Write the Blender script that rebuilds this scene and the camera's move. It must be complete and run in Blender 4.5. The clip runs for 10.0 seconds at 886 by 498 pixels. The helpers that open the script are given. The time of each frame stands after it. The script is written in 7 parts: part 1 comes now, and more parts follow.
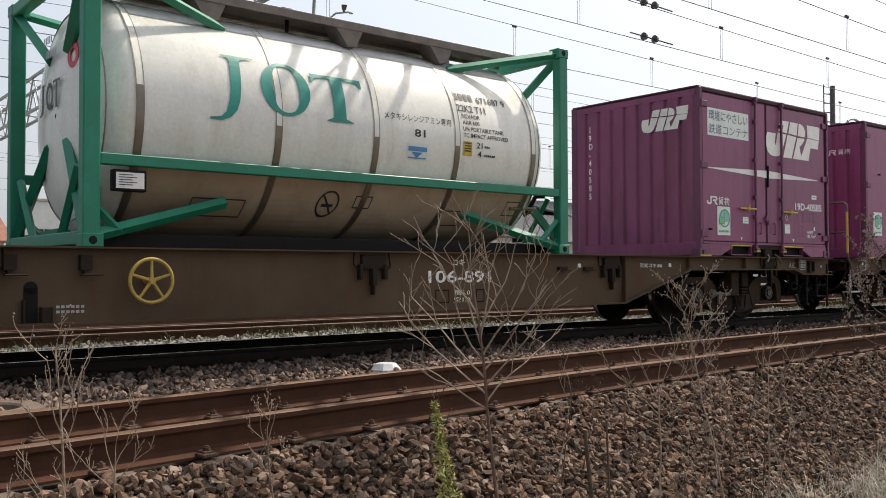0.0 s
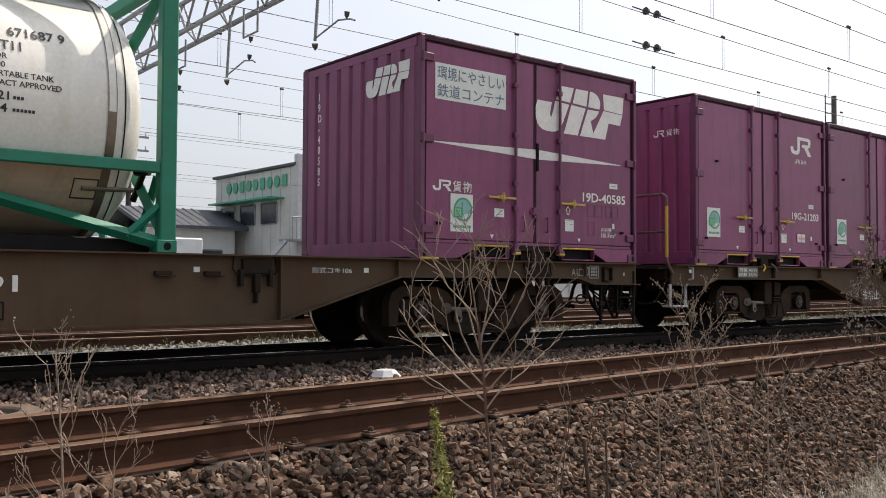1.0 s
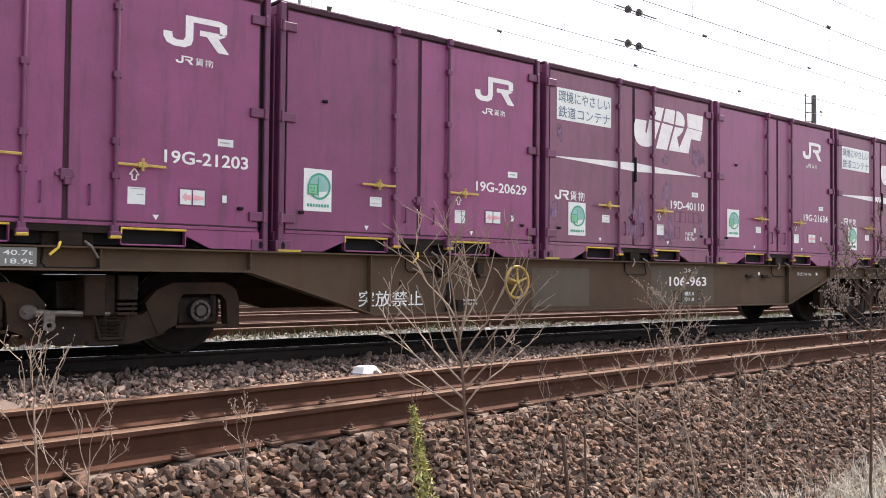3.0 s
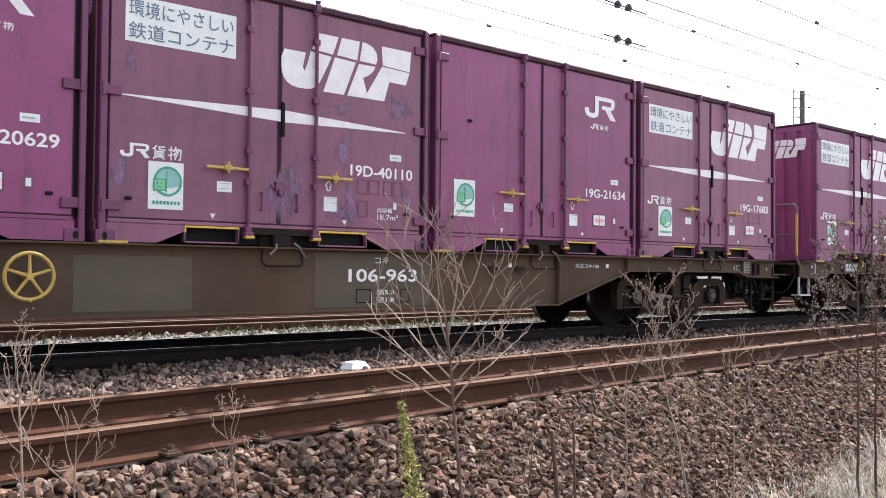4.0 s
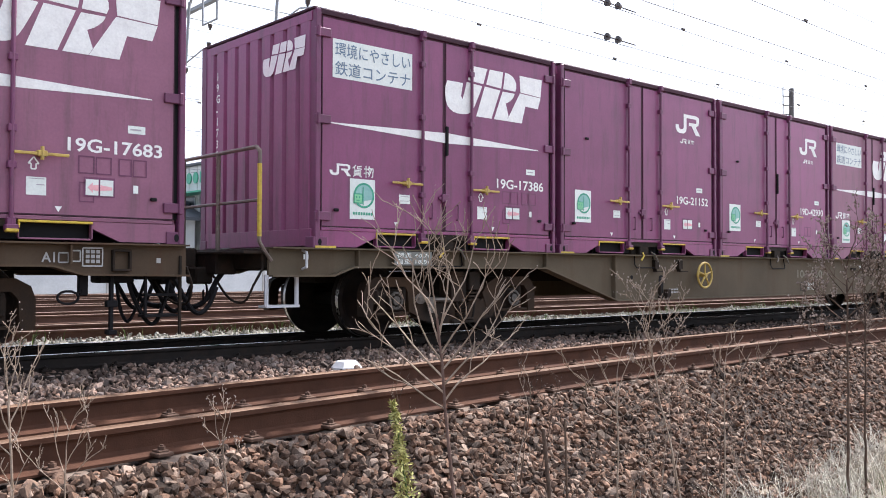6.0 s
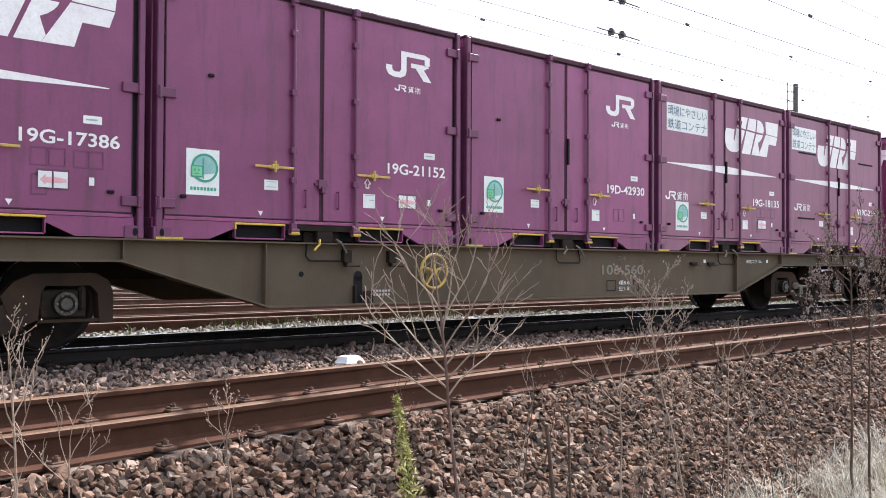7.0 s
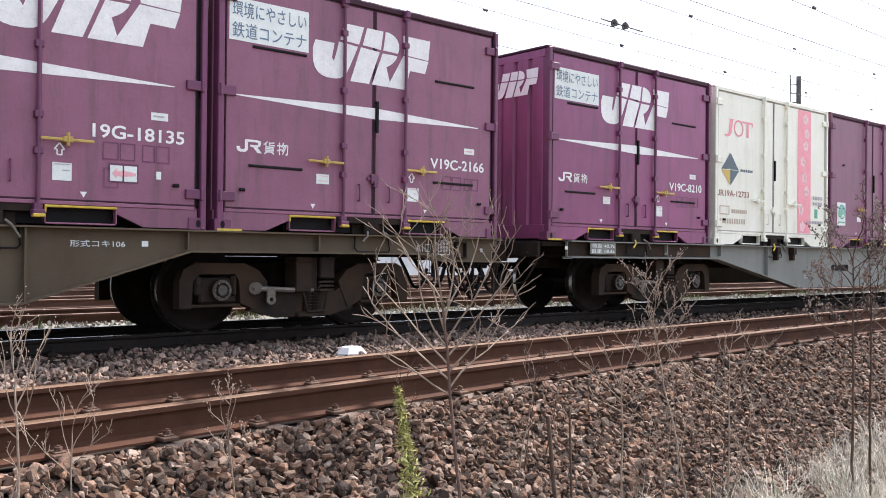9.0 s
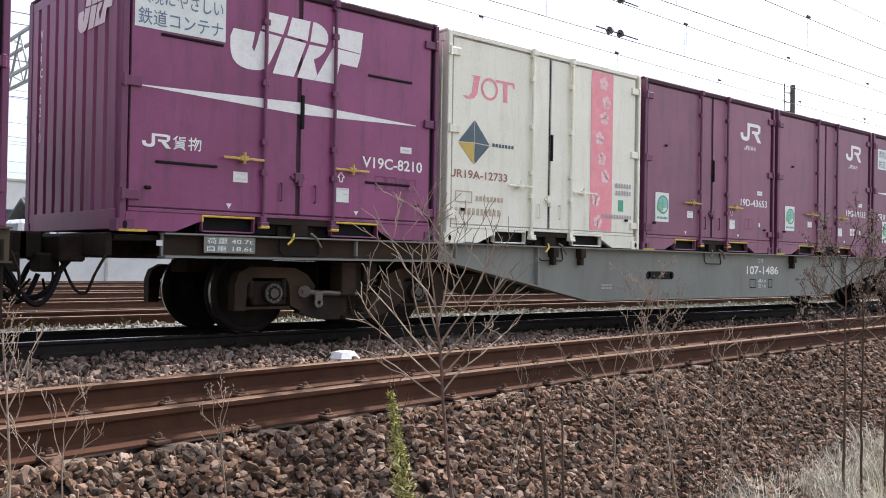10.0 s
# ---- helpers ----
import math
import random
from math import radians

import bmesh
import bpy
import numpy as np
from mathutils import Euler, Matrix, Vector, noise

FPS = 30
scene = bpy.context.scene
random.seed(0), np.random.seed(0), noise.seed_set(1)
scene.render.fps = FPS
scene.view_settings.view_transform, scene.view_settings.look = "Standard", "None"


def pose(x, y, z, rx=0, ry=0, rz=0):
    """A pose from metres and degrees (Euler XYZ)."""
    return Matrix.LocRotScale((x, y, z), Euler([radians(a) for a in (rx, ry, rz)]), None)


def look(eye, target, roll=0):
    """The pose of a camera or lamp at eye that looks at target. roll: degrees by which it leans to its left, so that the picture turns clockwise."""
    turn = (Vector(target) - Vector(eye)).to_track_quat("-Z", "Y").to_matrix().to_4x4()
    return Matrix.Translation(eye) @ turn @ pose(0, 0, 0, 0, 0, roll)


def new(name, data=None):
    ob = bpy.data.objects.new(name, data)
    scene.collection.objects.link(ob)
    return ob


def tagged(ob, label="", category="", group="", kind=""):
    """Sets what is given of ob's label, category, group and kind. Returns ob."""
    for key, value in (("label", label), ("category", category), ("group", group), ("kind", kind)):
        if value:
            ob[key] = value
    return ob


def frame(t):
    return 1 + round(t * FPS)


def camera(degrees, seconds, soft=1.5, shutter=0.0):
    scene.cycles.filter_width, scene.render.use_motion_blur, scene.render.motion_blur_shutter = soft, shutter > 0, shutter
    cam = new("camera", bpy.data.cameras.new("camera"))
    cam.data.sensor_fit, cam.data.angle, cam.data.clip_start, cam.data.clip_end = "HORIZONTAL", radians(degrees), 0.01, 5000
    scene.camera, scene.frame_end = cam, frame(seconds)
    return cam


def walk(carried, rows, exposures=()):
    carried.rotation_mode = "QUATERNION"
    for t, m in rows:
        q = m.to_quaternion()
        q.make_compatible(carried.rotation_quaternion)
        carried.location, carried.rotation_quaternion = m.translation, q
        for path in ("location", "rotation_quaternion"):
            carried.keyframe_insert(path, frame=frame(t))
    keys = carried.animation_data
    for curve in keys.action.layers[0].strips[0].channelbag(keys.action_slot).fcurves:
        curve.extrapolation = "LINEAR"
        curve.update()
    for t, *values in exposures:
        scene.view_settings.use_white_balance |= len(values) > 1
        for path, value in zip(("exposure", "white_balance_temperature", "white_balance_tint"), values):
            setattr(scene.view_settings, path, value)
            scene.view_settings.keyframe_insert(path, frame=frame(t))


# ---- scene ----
# camera: hand-held beside the line, 0.78 m above the rails
cam = camera(51.9, 10.0, soft=0.95)
TURNS = [
    (0.0, -39.37, 1.45, 0.16, -0.027, 0.003, -0.007),
    (0.5, -39.41, 1.58, -0.02, -0.020, 0.006, 0.001),
    (1.0, -39.33, 1.87, -0.29, -0.030, -0.004, -0.003),
    (1.5, -39.57, 1.83, -0.55, -0.030, -0.006, -0.001),
    (2.0, -39.98, 1.75, -0.57, -0.028, -0.010, -0.003),
    (2.5, -40.21, 1.77, -0.51, -0.022, -0.008, -0.004),
    (4.0, -41.10, 1.35, -0.50, -0.002, 0.002, 0.001),
    (4.5, -41.40, 1.37, -0.33, 0.000, 0.001, 0.001),
    (5.0, -41.61, 1.32, -0.25, 0.002, -0.001, -0.001),
    (5.5, -41.72, 1.33, -0.21, 0.000, -0.000, 0.000),
    (7.0, -41.45, 0.99, -0.29, 0.002, 0.006, -0.002),
    (7.5, -41.51, 0.85, -0.33, 0.006, 0.003, -0.004),
    (8.0, -41.61, 0.78, -0.43, -0.001, 0.010, -0.001),
    (8.5, -41.48, 0.62, -0.47, -0.001, 0.015, 0.001),
    (9.0, -41.36, 0.42, -0.56, 0.001, 0.011, 0.001),
    (9.5, -41.60, 0.70, -0.88, -0.001, 0.009, 0.003),
    (10.0, -41.74, 0.78, -0.99, -0.002, 0.007, -0.002)]
walk(cam, [(t, pose(x, y, 0.784 + z, 90 + p, r, turn)) for t, turn, p, r, x, y, z in TURNS],
     exposures=[(0.0, -0.02, 6900, 11), (1.2, -0.03, 6850, 14), (2.0, 0.58, 6750, 17), (2.5, 0.78, 6700, 18),
                (4.0, 0.92, 6350, 17), (5.2, 0.95, 6200, 15), (7.5, 0.98, 6200, 15), (9.0, 0.93, 6250, 15), (10.0, 0.6, 6350, 14)])


def train_shift(t):
    """How far along the line the train stands at t seconds; it gathers speed towards -x."""
    return 25.774 - 5.1805 * t - 0.009767 * t * t - 0.000618 * t ** 3


ALONG = [(0, 25.756), (0.5, 23.083), (1, 20.581), (1.5, 17.908), (2, 15.385), (2.5, 12.736), (3.25, 8.802), (4, 4.74), (4.5, 2.197), (5, -0.514), (5.5, -3.128), (6.25, -7.127), (7, -11.249), (7.5, -13.882), (8, -16.624), (8.5, -19.429), (9, -22.102), (9.5, -24.914), (10, -27.606)]


# ---- light ----
world = bpy.data.worlds.new("sky")
scene.world = world
world.use_nodes = True
wn = world.node_tree.nodes
sky = wn.new("ShaderNodeTexSky")
sky.sky_type = "NISHITA"
sky.sun_disc = False
SUN_AZ, SUN_EL = 87.0, 54.0
sky.sun_elevation, sky.sun_rotation = radians(SUN_EL), radians(SUN_AZ)
sky.air_density, sky.dust_density, sky.ozone_density = 1.2, 6.0, 1.0
wn["Background"].inputs["Strength"].default_value = 0.13
veil = wn.new("ShaderNodeMix")  # thin bright cloud over the blue
veil.data_type = "RGBA"
veil.inputs["Factor"].default_value = 0.5
haze = wn.new("ShaderNodeVectorMath")  # brighter towards the sun
haze.operation = "DOT_PRODUCT"
haze.inputs[1].default_value = (math.sin(radians(SUN_AZ)) * math.cos(radians(SUN_EL)), math.cos(radians(SUN_AZ)) * math.cos(radians(SUN_EL)), math.sin(radians(SUN_EL)))
where = wn.new("ShaderNodeTexCoord")
world.node_tree.links.new(where.outputs["Generated"], haze.inputs[0])
gain = wn.new("ShaderNodeMapRange")
gain.inputs["From Min"].default_value, gain.inputs["To Min"].default_value, gain.inputs["To Max"].default_value = -1.0, 0.12, 1.68
world.node_tree.links.new(haze.outputs["Value"], gain.inputs["Value"])
cloud = wn.new("ShaderNodeVectorMath")
cloud.operation = "SCALE"
cloud.inputs[0].default_value = (6.7, 7.5, 8.6)
world.node_tree.links.new(gain.outputs[0], cloud.inputs["Scale"])
world.node_tree.links.new(cloud.outputs[0], veil.inputs["B"])
world.node_tree.links.new(sky.outputs[0], veil.inputs["A"])
world.node_tree.links.new(veil.outputs["Result"], wn["Background"].inputs[0])
sun = new("sun", bpy.data.lights.new("sun", "SUN"))
sun.data.energy, sun.data.angle, sun.data.color = 4.9, radians(0.6), (1.0, 0.95, 0.87)
_d = Vector((math.sin(radians(SUN_AZ)) * math.cos(radians(SUN_EL)), math.cos(radians(SUN_AZ)) * math.cos(radians(SUN_EL)), math.sin(radians(SUN_EL))))
sun.matrix_world = look(_d * 50, (0, 0, 0))
tagged(sun, kind="structure")


# ---- materials ----
def surface(name, a, b, rough=0.7, metal=0.0, scale=4.0, fine=60.0, bump=0.15, dirt=None, dirt_amount=0.45, vary=0.15, streak=0.0, island=False, grey=None, gloss=None):
    """Two colours mixed by broad noise, broken by fine grain, with stains, bump and a lighter or darker tone per object."""
    m = bpy.data.materials.new(name)
    m.use_nodes = True
    n, l = m.node_tree.nodes, m.node_tree.links
    p = n["Principled BSDF"]
    tc = n.new("ShaderNodeTexCoord")
    big = n.new("ShaderNodeTexNoise")
    big.inputs["Scale"].default_value, big.inputs["Detail"].default_value, big.inputs["Roughness"].default_value = scale, 6, 0.62
    small = n.new("ShaderNodeTexNoise")
    small.inputs["Scale"].default_value, small.inputs["Detail"].default_value = fine, 4
    for t in (big, small):
        l.new(tc.outputs["Object"], t.inputs["Vector"])
    ramp = n.new("ShaderNodeMapRange")
    ramp.inputs["From Min"].default_value, ramp.inputs["From Max"].default_value = 0.35, 0.65
    l.new(big.outputs["Fac"], ramp.inputs["Value"])
    mix = n.new("ShaderNodeMix")
    mix.data_type = "RGBA"
    mix.inputs["A"].default_value, mix.inputs["B"].default_value = (*a, 1), (*b, 1)
    l.new(ramp.outputs[0], mix.inputs["Factor"])
    col = mix.outputs["Result"]
    if dirt:
        mp = n.new("ShaderNodeMapping")
        mp.inputs["Scale"].default_value = (1, 1, 0.12 if streak else 1)
        l.new(tc.outputs["Object"], mp.inputs["Vector"])
        st = n.new("ShaderNodeTexNoise")
        st.inputs["Scale"].default_value, st.inputs["Detail"].default_value, st.inputs["Roughness"].default_value = (streak or scale * 2.3), 8, 0.7
        l.new(mp.outputs[0], st.inputs["Vector"])
        r2 = n.new("ShaderNodeMapRange")
        r2.inputs["From Min"].default_value, r2.inputs["From Max"].default_value, r2.inputs["To Max"].default_value = 0.5, 0.78, dirt_amount
        l.new(st.outputs["Fac"], r2.inputs["Value"])
        m2 = n.new("ShaderNodeMix")
        m2.data_type = "RGBA"
        m2.inputs["B"].default_value = (*dirt, 1)
        l.new(col, m2.inputs["A"])
        l.new(r2.outputs[0], m2.inputs["Factor"])
        col = m2.outputs["Result"]
    if vary:
        rnd = n.new("ShaderNodeNewGeometry" if island else "ShaderNodeObjectInfo")
        r3 = n.new("ShaderNodeMapRange")
        r3.inputs["To Min"].default_value, r3.inputs["To Max"].default_value = 1 - vary, 1 + vary
        l.new(rnd.outputs["Random Per Island" if island else "Random"], r3.inputs["Value"])
        if grey:
            wn_ = n.new("ShaderNodeTexWhiteNoise")
            wn_.noise_dimensions = "1D"
            l.new(rnd.outputs["Random Per Island" if island else "Random"], wn_.inputs["W"])
            g1 = n.new("ShaderNodeMapRange")
            g1.inputs["From Min"].default_value, g1.inputs["To Max"].default_value = 0.45, 0.85
            l.new(wn_.outputs["Value"], g1.inputs["Value"])
            g2 = n.new("ShaderNodeMix")
            g2.data_type = "RGBA"
            g2.inputs["B"].default_value = (*grey, 1)
            l.new(col, g2.inputs["A"])
            l.new(g1.outputs[0], g2.inputs["Factor"])
            col = g2.outputs["Result"]
        gr = n.new("ShaderNodeMapRange")
        gr.inputs["To Min"].default_value, gr.inputs["To Max"].default_value = 0.86, 1.14
        l.new(small.outputs["Fac"], gr.inputs["Value"])
        mu = n.new("ShaderNodeMath")
        mu.operation = "MULTIPLY"
        l.new(r3.outputs[0], mu.inputs[0])
        l.new(gr.outputs[0], mu.inputs[1])
        sc = n.new("ShaderNodeVectorMath")
        sc.operation = "SCALE"
        l.new(col, sc.inputs[0])
        l.new(mu.outputs[0], sc.inputs["Scale"])
        col = sc.outputs[0]
    l.new(col, p.inputs["Base Color"])
    rr = n.new("ShaderNodeMapRange")
    rr.inputs["To Min"].default_value, rr.inputs["To Max"].default_value = max(0.03, rough - 0.14), min(1, rough + 0.14)
    l.new(big.outputs["Fac"], rr.inputs["Value"])
    l.new(rr.outputs[0], p.inputs["Roughness"])
    p.inputs["Metallic"].default_value = metal
    p.inputs["Specular IOR Level"].default_value = gloss if gloss is not None else 0.5 if rough < 0.6 else 0.18
    if bump:
        bp = n.new("ShaderNodeBump")
        bp.inputs["Strength"].default_value, bp.inputs["Distance"].default_value = bump, 0.01
        l.new(small.outputs["Fac"], bp.inputs["Height"])
        l.new(bp.outputs[0], p.inputs["Normal"])
    return m


